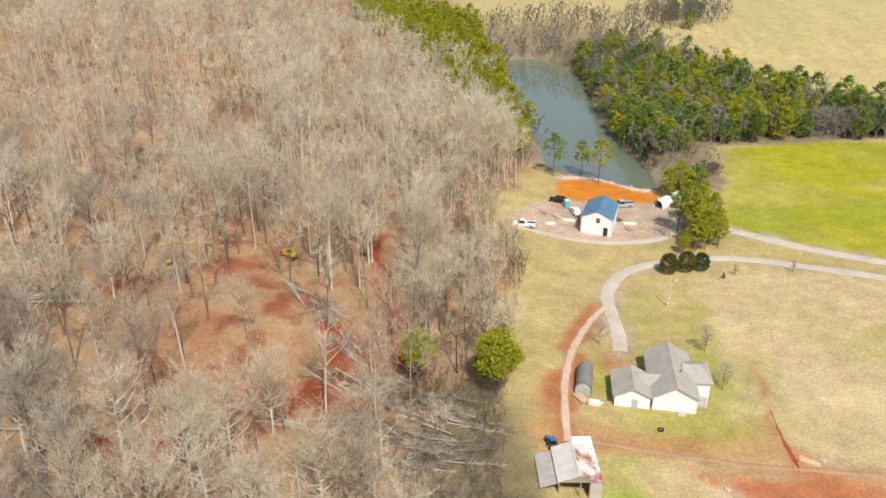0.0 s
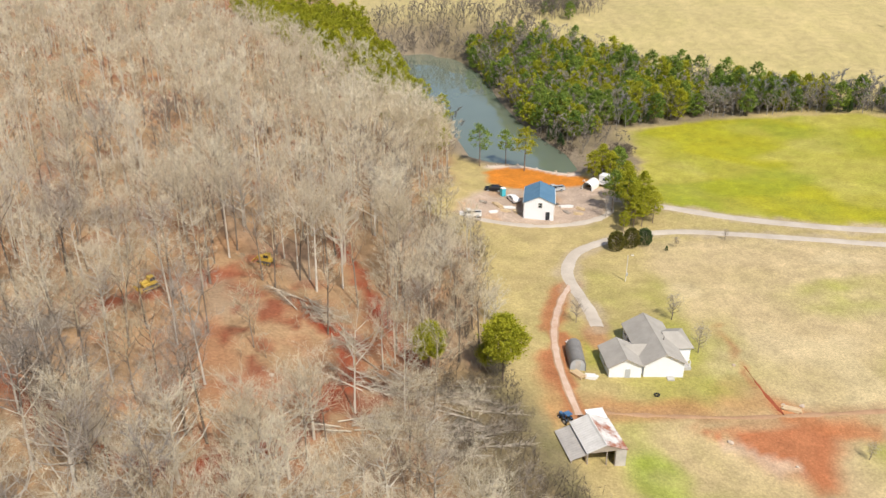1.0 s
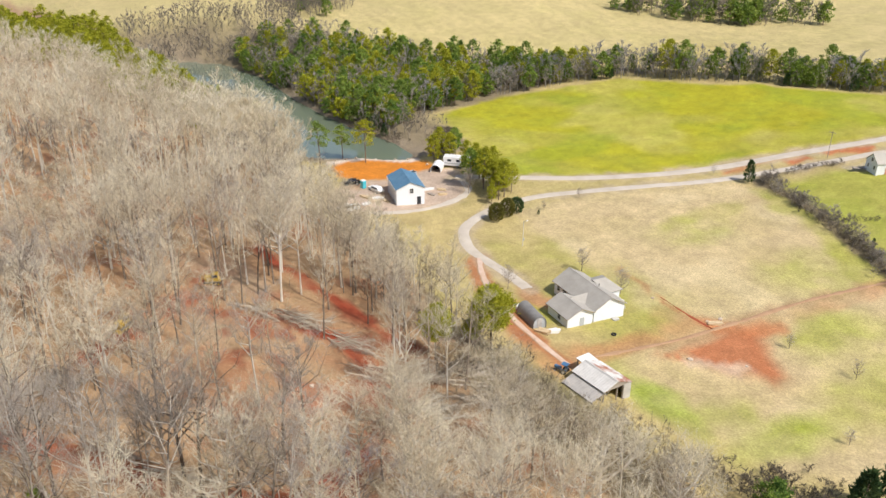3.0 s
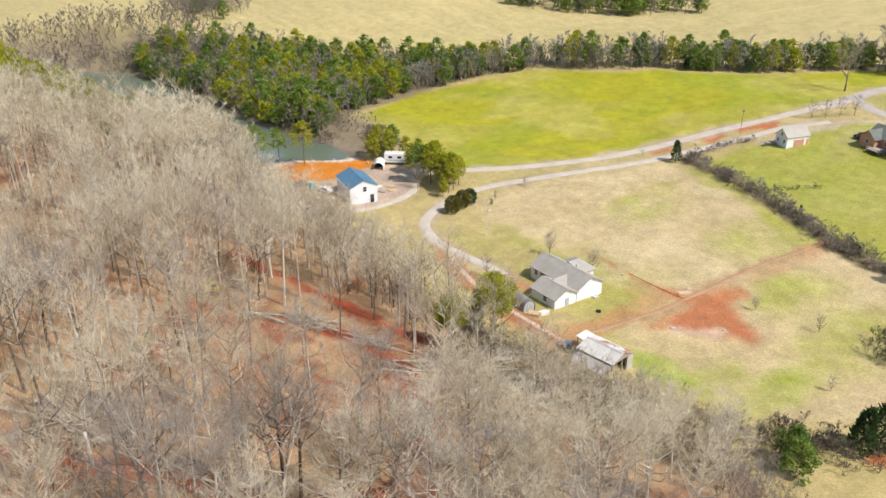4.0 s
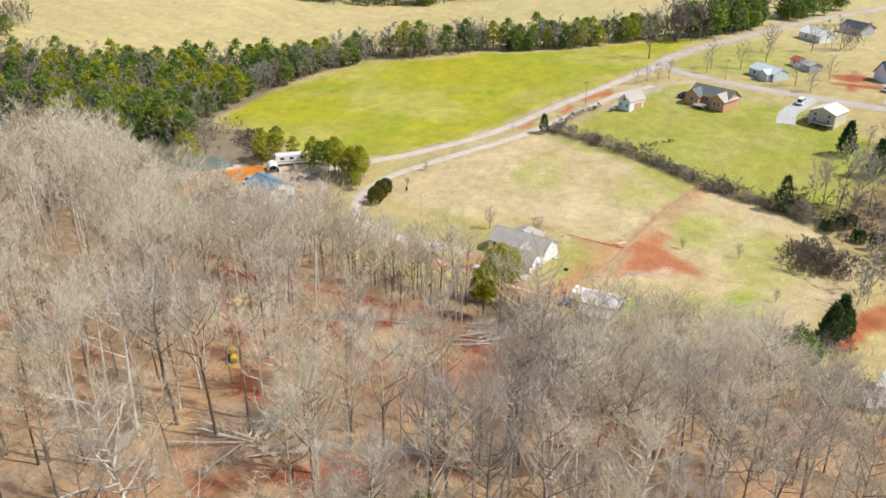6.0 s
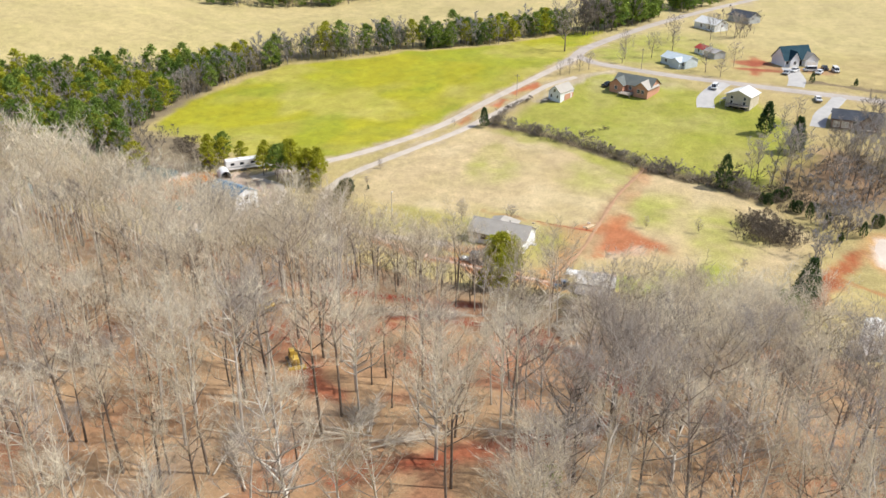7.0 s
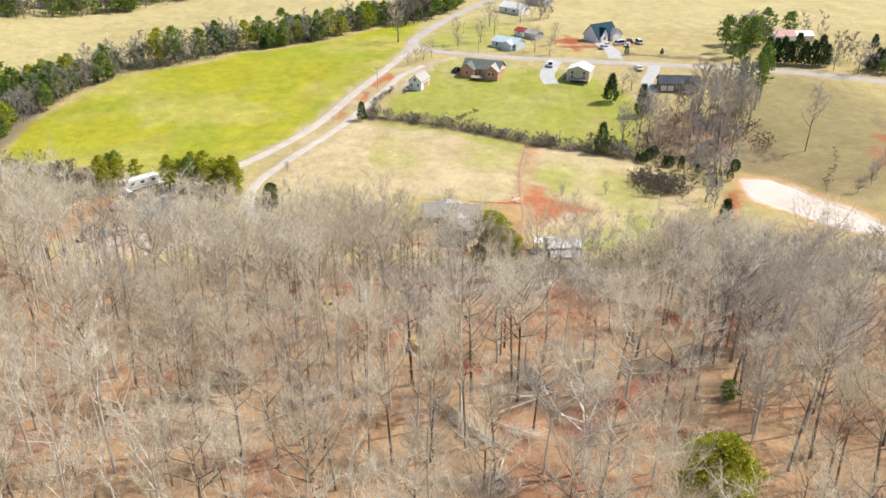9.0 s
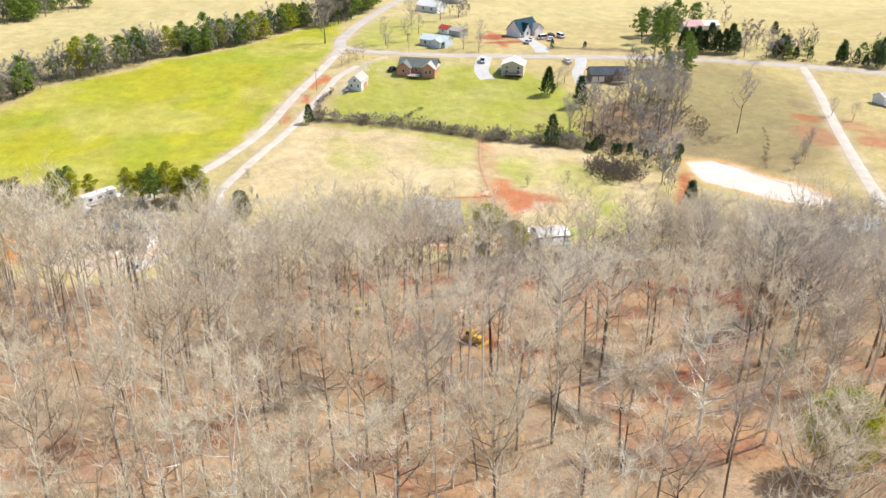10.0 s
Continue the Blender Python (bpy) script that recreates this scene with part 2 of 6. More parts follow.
M_BEIGE_SIDING = striped("beige_siding", (0.56, 0.50, 0.40), (0.66, 0.60, 0.50), 2, 0.2, 0.7)
M_BLUE_SIDING = striped("pale_blue_siding", (0.50, 0.58, 0.62), (0.62, 0.69, 0.72), 2, 0.2, 0.7)
M_GREY_SIDING = striped("grey_siding", (0.38, 0.40, 0.42), (0.50, 0.52, 0.53), 2, 0.2, 0.7)
M_SHINGLE = speckled("grey_shingles", (0.33, 0.31, 0.275), (0.45, 0.42, 0.38), 0.5, 7.0)
M_DARK_SHINGLE = speckled("dark_shingles", (0.045, 0.052, 0.068), (0.095, 0.105, 0.125), 0.5, 7.0)
M_TAN_SHINGLE = speckled("tan_shingles", (0.38, 0.35, 0.31), (0.48, 0.45, 0.40), 0.5, 7.0)
M_BLUE_ROOF = striped("blue_metal_roof", (0.085, 0.19, 0.30), (0.12, 0.24, 0.36), 1, 0.45, 0.45)
M_GREEN_SHINGLE = speckled("grey_green_shingles", (0.12, 0.135, 0.125), (0.20, 0.215, 0.195), 0.5, 7.0)
M_TEAL_ROOF = speckled("dark_teal_shingles", (0.012, 0.045, 0.065), (0.03, 0.075, 0.10), 0.5, 7.0)
M_WHITE_ROOF = striped("white_metal_roof", (0.74, 0.74, 0.72), (0.85, 0.85, 0.83), 1, 0.5, 0.5)
M_PINK_ROOF = striped("faded_red_roof", (0.50, 0.28, 0.26), (0.62, 0.40, 0.37), 1, 0.5, 0.7)
M_RUSTY_ROOF = striped("rusting_sheet_roof", (0.62, 0.60, 0.57), (0.78, 0.76, 0.73), 1, 0.55, 0.6, rust=(0.36, 0.13, 0.07), rust_at=(0.44, 0.58))
M_PALE_ROOF = striped("pale_sheet_roof", (0.56, 0.54, 0.51), (0.72, 0.70, 0.67), 1, 0.55, 0.5, rust=(0.50, 0.32, 0.25), rust_at=(0.62, 0.75))
M_GREY_SHEET = striped("weathered_grey_sheets", (0.36, 0.34, 0.32), (0.52, 0.49, 0.46), 1, 0.55, 0.7, rust=(0.38, 0.22, 0.16), rust_at=(0.6, 0.75))
M_OLD_WOOD = speckled("weathered_boards", (0.24, 0.20, 0.165), (0.42, 0.37, 0.32), 0.8, 6.0)
M_LUMBER = speckled("sawn_lumber", (0.50, 0.36, 0.20), (0.66, 0.52, 0.34), 0.8, 6.0, per="object")
M_BRICK = speckled("orange_brick", (0.50, 0.25, 0.16), (0.62, 0.35, 0.25), 0.8, 5.0)
M_BROWN_BRICK = speckled("brown_brick", (0.20, 0.13, 0.10), (0.32, 0.22, 0.18), 0.8, 5.0)
M_GLASS, _n, _l, _b = material("window_glass", 0.08)
_b.inputs["Base Color"].default_value, _b.inputs["Specular IOR Level"].default_value = (0.03, 0.035, 0.045, 1), 0.6
# Near-black tone that paints the shade of openings and covered places.
M_DARK = speckled("interior_shade_tone", (0.02, 0.018, 0.016), (0.05, 0.045, 0.04), 1.0, 4.0)
M_TRIM = speckled("white_trim", (0.74, 0.73, 0.71), (0.82, 0.81, 0.79), 1.0, 4.0, 0.5)
M_RUBBER = speckled("black_rubber", (0.015, 0.015, 0.015), (0.04, 0.04, 0.04), 2.0, 8.0)
M_CAR_WHITE = speckled("white_paint", (0.74, 0.74, 0.74), (0.82, 0.82, 0.82), 1.0, 4.0, 0.25, relief=0)
M_CAR_BLACK = speckled("black_paint", (0.012, 0.012, 0.014), (0.03, 0.03, 0.033), 1.0, 4.0, 0.2, relief=0)
M_CAR_GREY = speckled("silver_paint", (0.38, 0.40, 0.42), (0.48, 0.50, 0.52), 1.0, 4.0, 0.3, relief=0)
M_CAR_BLUE = speckled("blue_paint", (0.05, 0.13, 0.26), (0.09, 0.20, 0.36), 1.0, 4.0, 0.35, relief=0)
M_CYAN = speckled("turquoise_plastic", (0.06, 0.42, 0.52), (0.10, 0.52, 0.62), 1.0, 4.0, 0.5, relief=0)
M_CAR_RED = speckled("red_paint", (0.36, 0.04, 0.035), (0.46, 0.07, 0.05), 1.0, 4.0, 0.35, relief=0)
M_YELLOW = speckled("machine_yellow", (0.46, 0.31, 0.06), (0.66, 0.46, 0.09), 1.5, 6.0, 0.5)
M_STEEL = speckled("dark_steel", (0.10, 0.09, 0.085), (0.22, 0.20, 0.18), 2.0, 8.0, 0.55, 0.5)
M_GREY_PAINT = speckled("dull_grey_sheet", (0.17, 0.165, 0.16), (0.27, 0.26, 0.25), 0.8, 5.0, 0.6)
M_TARP = speckled("white_fabric", (0.74, 0.74, 0.73), (0.84, 0.84, 0.83), 0.8, 3.0, 0.7)
M_RED_SOIL = speckled("red_soil", (0.34, 0.09, 0.035), (0.50, 0.17, 0.08), 0.6, 4.0)
M_STONE = speckled("pale_rock", (0.42, 0.33, 0.25), (0.62, 0.52, 0.43), 0.8, 4.0, per="object")


# ---- builders ----
def tri_mesh(name, v, t, mats, slots=None):
    """A mesh from arrays of corners and triangles."""
    me = bpy.data.meshes.new(name)
    v, t = np.asarray(v, np.float32).reshape(-1, 3), np.asarray(t, np.int32).reshape(-1, 3)
    me.vertices.add(len(v))
    me.vertices.foreach_set("co", v.ravel())
    me.loops.add(t.size)
    me.loops.foreach_set("vertex_index", t.ravel())
    me.polygons.add(len(t))
    me.polygons.foreach_set("loop_start", np.arange(0, t.size, 3, dtype=np.int32))
    if slots is not None:
        me.polygons.foreach_set("material_index", np.asarray(slots, np.int32))
    for m in mats:
        me.materials.append(m)
    me.update(calc_edges=True)
    return me


def thing(name, x, y, rot=0.0, label="", category="", group="", kind="", z=None):
    """An Empty on the ground, that parents the parts of a thing."""
    ob = new(name)
    ob.matrix_basis = pose(x, y, gz(x, y) if z is None else z, 0, 0, rot)
    ob.empty_display_size = 0.2
    return tagged(ob, label, category, group, kind)


def part(name, bm, mat, parent, label="", smooth=False):
    me = bpy.data.meshes.new(name)
    bmesh.ops.recalc_face_normals(bm, faces=bm.faces)
    bm.to_mesh(me)
    bm.free()
    me.materials.append(mat)
    if smooth:
        me.polygons.foreach_set("use_smooth", [True] * len(me.polygons))
    ob = new(name, me)
    ob.parent = parent
    return tagged(ob, label)


def box(cx, cy, cz, sx, sy, sz, bevel=0.0, taper=1.0, bm=None, turn=0.0):
    """A block about (cx, cy), standing on cz; taper narrows its top."""
    fresh = bmesh.new()
    bmesh.ops.create_cube(fresh, size=1.0)
    for q in fresh.verts:
        k = taper if q.co.z > 0 else 1.0
        q.co = Vector((q.co.x * sx * k, q.co.y * sy * k, (q.co.z + 0.5) * sz))
    if bevel:
        bmesh.ops.bevel(fresh, geom=list(fresh.edges), offset=bevel, segments=2, affect="EDGES", profile=0.5)
    bmesh.ops.transform(fresh, matrix=pose(cx, cy, cz, 0, 0, turn), verts=fresh.verts)
    if bm is None:
        return fresh
    return join(bm, fresh)


def join(bm, other):
    keep = {q: bm.verts.new(q.co) for q in other.verts}
    for f in other.faces:
        bm.faces.new([keep[q] for q in f.verts])
    other.free()
    return bm


def prism(profile, length, axis="y", bm=None):
    """Extrudes a closed outline of (across, up) along y or x, centred."""
    bm = bm or bmesh.new()
    at = (lambda a, h, s: (a, s, h)) if axis == "y" else (lambda a, h, s: (s, a, h))
    front = [bm.verts.new(at(a, h, -length / 2)) for a, h in profile]
    back = [bm.verts.new(at(a, h, length / 2)) for a, h in profile]
    bm.faces.new(front)
    bm.faces.new(back[::-1])
    for i in range(len(profile)):
        j = (i + 1) % len(profile)
        bm.faces.new((front[i], front[j], back[j], back[i]))
    return bm


def moved(bm, m):
    bmesh.ops.transform(bm, matrix=m, verts=bm.verts)
    return bm


def tube_bm(points, radii, sides=6, bm=None):
    bm = bm or bmesh.new()
    rings = []
    for k, (p, r) in enumerate(zip(points, radii)):
        a, b = Vector(points[max(k - 1, 0)]), Vector(points[min(k + 1, len(points) - 1)])
        q = (b - a).to_track_quat("Z", "Y")
        rings.append([bm.verts.new(Vector(p) + q @ Vector((r * math.cos(2 * math.pi * i / sides), r * math.sin(2 * math.pi * i / sides), 0))) for i in range(sides)])
    for low, high in zip(rings, rings[1:]):
        for i in range(sides):
            bm.faces.new((low[i], low[(i + 1) % sides], high[(i + 1) % sides], high[i]))
    bm.faces.new(rings[0][::-1])
    bm.faces.new(rings[-1])
    return bm


def window(parent, x, y, z, face, w=1.0, h=1.3, frame_mat=None):
    """A window whose sill stands at z; face: degrees that its outside looks to, 0 is +x of the thing."""
    m = pose(x, y, z, 0, 0, face)
    bm = bmesh.new()
    for cy, cz, sy, sz in ((0, 0, w + 0.2, 0.1), (0, h + 0.1, w + 0.2, 0.1), (-w / 2 - 0.05, 0.1, 0.1, h), (w / 2 + 0.05, 0.1, 0.1, h), (0, 0.1 + h / 2 - 0.03, w, 0.06)):
        box(0.02, cy, cz, 0.1, sy, sz, bm=bm)
    frame_part = part("window", moved(bm, m), frame_mat or M_TRIM, parent)
    part("pane", moved(box(0.008, 0, 0.1, 0.03, w, h), m), M_GLASS, frame_part, "dark window glass")


def door(parent, x, y, z, face, w=0.95, h=2.05, mat=None, label=""):
    m = pose(x, y, z, 0, 0, face)
    leaf = part("door", moved(box(0.03, 0, 0, 0.08, w, h, 0.01), m), mat or M_TRIM, parent, label)
    part("handle", moved(box(0.1, w * 0.38, 1.0, 0.06, 0.05, 0.12, 0.01), m), M_STEEL, leaf)


def gable(parent, cx, cy, w, length, eave, ridge, wall, roof, turn=0.0, over=0.4, thick=0.16, low=-0.6, wall_name="wall", roof_name="roof", wall_label="", roof_label=""):
    """A gabled block, its ridge along the local y turned by turn degrees; the roof is two slabs with eaves."""
    m = pose(cx, cy, 0, 0, 0, turn)
    part(wall_name, moved(prism([(-w / 2, low), (w / 2, low), (w / 2, eave), (0, ridge), (-w / 2, eave)], length), m), wall, parent, wall_label)
    slope = (ridge - eave) / (w / 2)
    e, d = w / 2 + over, eave - slope * over
    outline = [(-e, d + 0.01), (0, ridge + 0.01), (e, d + 0.01), (e, d + thick), (0, ridge + thick * 1.15), (-e, d + thick)]
    cover = part(roof_name, moved(prism(outline, length + 2 * over), m), roof, parent, roof_label)
    part("ridge_cap", moved(prism([(-0.18, ridge + thick * 1.15 - 0.18 * slope + 0.012), (0, ridge + thick * 1.15 + 0.012), (0.18, ridge + thick * 1.15 - 0.18 * slope + 0.012),
                                   (0, ridge + thick * 1.15 + 0.05)], length + 2 * over - 0.04), m), roof, cover)
    return cover

# ---- land ----
def build_ground():
    def axis(lo, hi, step):
        inner = list(np.arange(lo, hi + 0.01, step))
        out, gap = [], step
        while (out[-1] if out else 0) < 2600:
            gap *= 1.16
            out.append((out[-1] if out else 0) + gap)
        return np.array([lo - d for d in reversed(out)] + inner + [inner[-1] + d for d in out])

    xs, ys = axis(-100, 232, 1.3), axis(-50, 262, 1.3)
    gx, gy = np.meshgrid(xs, ys)
    x, y = gx.ravel(), gy.ravel()
    z = ground_z(x, y)
    # Ragged borders: all distances are taken from a slightly shaken place.
    wx = x + 3.0 * (value_noise(x, y, 6, 3) - 0.5) + 1.6 * (value_noise(x, y, 2.6, 4) - 0.5)
    wy = y + 3.0 * (value_noise(x, y, 6, 5) - 0.5) + 1.6 * (value_noise(x, y, 2.6, 6) - 0.5)
    tint = np.tile(np.array([0.50, 0.395, 0.18]), (len(x), 1))
    grass = np.full(len(x), 0.12)

    def lay(amount, colour, green=None):
        a = np.clip(amount, 0, 1)[:, None]
        tint[:] = tint * (1 - a) + np.array(colour) * a
        if green is not None:
            grass[:] = grass * (1 - a[:, 0]) + green * a[:, 0]

    def inside(poly, soft=2.5):
        return ease(0.5 - poly_distance(wx, wy, poly) / soft)

    def along(line, half, soft=1.2):
        return ease((half + soft - line_distance(wx, wy, line)) / soft)

    far = ease((y - 240) / 30) + ease((x - 225) / 30)
    lay(far, (0.55, 0.45, 0.215), 0.08)
    lay(inside(PASTURE, 6), (0.575, 0.448, 0.25), 0.07)
    lay(inside(PASTURE, 6) * ease((value_noise(x, y, 11, 14) - 0.5) / 0.3) * 0.4, (0.50, 0.38, 0.19), 0.1)
    lay(inside(PASTURE, 6) * ease((value_noise(wx, wy, 8, 19) + 0.4 * value_noise(wx, wy, 3, 20) - 0.75) / 0.3) * 0.45, (0.66, 0.54, 0.32), 0.0)
    lay(inside(PASTURE, 3) * along([(120, 134), (111, 108), (99, 92)], 2.0, 4.0) * (0.3 + 0.6 * value_noise(wx, wy, 4, 29)), (0.37, 0.36, 0.06), 0.4)
    lay(inside(FIELD, 4), (0.415, 0.385, 0.022), 0.32)
    streaks = value_noise(x * 0.7 + y * 0.7, (y - x) * 0.25, 9, 11)
    lay(inside(FIELD, 4) * ease((streaks - 0.45) / 0.4) * 0.55, (0.41, 0.37, 0.08))
    lay(inside(FIELD, 4) * ease((value_noise(x, y, 26, 17) + 0.35 * value_noise(x, y, 7, 18) - 0.62) / 0.3) * 0.55, (0.50, 0.435, 0.13), 0.2)
    lay(inside(FIELD, 4) * ease((value_noise(x, y, 19, 27) + 0.3 * value_noise(x, y, 6, 28) - 0.78) / 0.25) * 0.6, (0.30, 0.345, 0.025), 0.6)
    lay(inside(LAWN, 6), (0.385, 0.37, 0.075), 0.5)
    lay(inside(LAWN, 6) * ease((value_noise(x, y, 18, 12) - 0.45) / 0.3) * 0.5, (0.46, 0.42, 0.14))
    # green and bare spots round the farmhouse and the lower pasture
    for cx, cy, rx, ry, colour, a in ((38, 116, 15, 15, (0.37, 0.35, 0.08), 0.75), (40, 104, 10, 5, (0.36, 0.34, 0.07), 0.8), (45, 118, 5, 8, (0.33, 0.34, 0.04), 0.7), (28, 117, 4, 6, (0.38, 0.36, 0.06), 0.7), (25, 84, 4, 10, (0.26, 0.36, 0.03), 0.9),
                                      (30, 99, 10, 3, (0.42, 0.20, 0.08), 0.7), (62, 66, 20, 9, (0.35, 0.38, 0.05), 0.7), (36, 68, 12, 5, (0.30, 0.37, 0.03), 0.8),
                                      (92, 100, 14, 10, (0.36, 0.38, 0.06), 0.7), (84, 128, 13, 7, (0.40, 0.40, 0.09), 0.6), (72, 82, 14, 8, (0.36, 0.38, 0.06), 0.6),
                                      (44, 72, 7, 3, (0.60, 0.48, 0.28), 0.7), (40, 140, 7, 9, (0.38, 0.38, 0.07), 0.55), (49, 101, 6, 3.5, (0.44, 0.26, 0.11), 0.6),
                                      (88, 134, 9, 3.5, (0.34, 0.34, 0.06), 0.7), (101, 132, 8, 3.5, (0.36, 0.35, 0.07), 0.6), (27, 85, 3, 10, (0.26, 0.34, 0.03), 0.8), (33, 77, 6, 4, (0.31, 0.35, 0.04), 0.7),
                                      (40, 70, 7, 3, (0.30, 0.35, 0.03), 0.8), (70, 84, 9, 5, (0.33, 0.35, 0.05), 0.7), (50, 136, 5, 9, (0.36, 0.36, 0.06), 0.6), (56, 122, 4, 6, (0.38, 0.36, 0.08), 0.5),
                                      (40, 103, 8, 2.5, (0.36, 0.35, 0.07), 0.6), (216, 58, 8, 3, (0.42, 0.13, 0.06), 0.85), (200, 58, 6, 2.5, (0.42, 0.13, 0.06), 0.85), (50, 112, 9, 14, (0.43, 0.37, 0.13), 0.5),
                                      (92, 6, 34, 24, (0.29, 0.22, 0.105), 0.9), (122, -10, 42, 28, (0.31, 0.25, 0.11), 0.85), (104, -25, 5, 4, (0.42, 0.14, 0.06), 0.7), (86, -18, 11, 7, (0.44, 0.19, 0.10), 0.6), (88, -36, 13, 5, (0.44, 0.19, 0.10), 0.5), (76, -31, 6, 4, (0.44, 0.16, 0.08), 0.7), (118, -30, 5, 3, (0.28, 0.20, 0.12), 0.7),
                                      (208, 36, 6, 7, (0.46, 0.24, 0.13), 0.7), (186, 150, 20, 6, (0.36, 0.38, 0.05), 0.4),
                                      (230, 95, 32, 26, (0.36, 0.38, 0.06), 0.9), (210, 108, 16, 14, (0.40, 0.41, 0.09), 0.9), (97, 36, 14, 20, (0.30, 0.235, 0.13), 0.8), (116, 28, 16, 14, (0.30, 0.235, 0.13), 0.8),
                                      (214, 59, 4, 7, (0.36, 0.09, 0.045), 0.85), (203, 56, 3, 8, (0.36, 0.09, 0.045), 0.85), (208, 50, 3, 5, (0.44, 0.2, 0.1), 0.7), (118, 62, 9, 10, (0.40, 0.34, 0.14), 0.6), (140, 92, 12, 8, (0.45, 0.42, 0.12), 0.5), (126, 76, 10, 7, (0.33, 0.35, 0.04), 0.6), (152, 108, 9, 5, (0.46, 0.41, 0.15), 0.6), (176, 88, 6, 9, (0.50, 0.41, 0.25), 0.8), (168, 112, 8, 4, (0.48, 0.41, 0.22), 0.7), (140, 112, 10, 5, (0.44, 0.41, 0.10), 0.6), (152, 84, 9, 6, (0.33, 0.35, 0.03), 0.6)):
        r = np.hypot((wx - cx) / rx, (wy - cy) / ry)
        green_spot = colour[1] > 0.3
        broken = 0.35 + 0.75 * value_noise(wx, wy, 4.0, 15) if green_spot else 1.0
        lay((0.8 if green_spot else 1.0) * a * broken * ease((1.35 - r) / (0.9 if green_spot else 0.6)), colour, 0.4 if green_spot else 0.0)
    lay(along([(30, 49.5), (38, 46.7), (46, 44.2), (57, 40.5), (64, 36.5)], 1.2, 1.8) * np.clip(0.5 + value_noise(wx, wy, 4, 55), 0, 0.95), (0.42, 0.12, 0.045), 0.0)
    lay(along([(46, 42), (41.5, 37), (37, 30.6), (33, 22)], 0.3, 1.0) * 0.8, (0.46, 0.19, 0.07), 0.0)
    lay(along([(190, 38), (186, 20), (182, 4)], 1.0, 1.5) * 0.85, (0.20, 0.15, 0.10), 0.0)
    lay(ease((1.2 - np.hypot((wx - 112) / 22, (wy - 38) / 16)) / 0.5) * (0.35 + 0.5 * value_noise(wx, wy, 6, 54)), (0.36, 0.22, 0.13), 0.0)
    lay(along(HEDGE, 1.4, 2.0) * 0.9, (0.20, 0.155, 0.10), 0.0)
    lay(along([(127, 140), (140, 137.5), (150, 133.5)], 0.5, 1.4) * 0.8, (0.20, 0.16, 0.10), 0.0)
    shore = poly_distance(wx, wy, LAKE)
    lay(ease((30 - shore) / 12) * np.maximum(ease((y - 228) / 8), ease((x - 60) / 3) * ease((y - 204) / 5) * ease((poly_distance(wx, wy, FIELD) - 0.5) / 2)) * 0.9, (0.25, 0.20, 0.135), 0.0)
    lay(ease((7 - shore) / 5), (0.30, 0.24, 0.17), 0.0)
    pond = poly_distance(wx, wy, POND)
    lay(ease((6 - pond) / 5), (0.60, 0.36, 0.15), 0.0)
    lay(ease((2.2 - pond) / 2), (0.72, 0.58, 0.46), 0.0)
    wood = ease((wood_edge(wy) + 1.5 - wx) / 5)
    lay(wood, (0.43, 0.28, 0.155), 0.0)
    lay(wood * ease((value_noise(x, y, 13, 21) - 0.5) / 0.25) * 0.6, (0.42, 0.23, 0.12))
    lay(wood * ease((value_noise(x, y, 5, 22) - 0.62) / 0.2) * 0.5, (0.30, 0.095, 0.05))
    lay(wood * ease((value_noise(x, y, 7, 23) - 0.6) / 0.25) * 0.45, (0.34, 0.27, 0.20))
    lay(ease((np.hypot((wx - 5) / 9, (wy - 84) / 27) * -1 + 1.2) / 0.5) * 0.85, (0.19, 0.16, 0.09))
    for trail in SKID_TRAILS:
        lay(along(trail, 0.8, 2.2) * np.clip(2.6 * value_noise(x, y, 6, 31) - 0.4, 0, 0.8), (0.34, 0.085, 0.04), 0.0)
    lay(ease((1.1 - np.hypot((wx + 27) / 8, (wy - 96) / 4)) / 0.5) * 0.5, (0.46, 0.17, 0.08))
    for trail, strength in zip(SKID_TRAILS, (0.97, 0.97, 0.5)):
        lay(along(trail, 0.9, 1.1) * np.clip(3.0 * value_noise(x, y, 5, 32) - 0.4, 0.1, strength), (0.30, 0.055, 0.025), 0.0)
    cleared = wood * ease((1.25 - np.hypot((x + 24) / 19, (y - 108) / 22)) / 0.6)
    lay(cleared * ease((value_noise(wx, wy, 4.5, 24) - 0.5) / 0.2) * 0.35, (0.40, 0.17, 0.085))
    lay(cleared * ease((value_noise(wx, wy, 3.0, 25) - 0.62) / 0.15) * 0.8, (0.26, 0.07, 0.035))
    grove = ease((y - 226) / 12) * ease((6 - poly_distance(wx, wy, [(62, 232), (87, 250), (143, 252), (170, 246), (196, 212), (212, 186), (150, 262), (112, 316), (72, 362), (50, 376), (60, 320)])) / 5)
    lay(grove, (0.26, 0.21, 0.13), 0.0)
    lay(inside(YARD, 3), (0.52, 0.40, 0.31), 0.0)
    lay(inside(YARD, 3) * ease((value_noise(x, y, 5, 41) - 0.5) / 0.3) * 0.5, (0.58, 0.34, 0.17))
    lay(inside(ORANGE_PIT, 2.0), (0.66, 0.235, 0.03), 0.0)
    lay(along([(33, 219.5), (44, 217.5), (56, 208)], 0.9, 1.0), (0.74, 0.62, 0.52), 0.0)
    lay(inside(RED_PATCH, 4) * np.clip(2.4 * value_noise(wx, wy, 3.2, 81) - 0.15, 0, 1), (0.50, 0.145, 0.055), 0.0)
    lay(inside(RED_PATCH, 9) * 0.45, (0.46, 0.24, 0.12), 0.0)
    lay(along([(39, 88.5), (43, 87.5), (47, 83)], 0.5, 1.2) * 0.7, (0.62, 0.46, 0.33), 0.0)
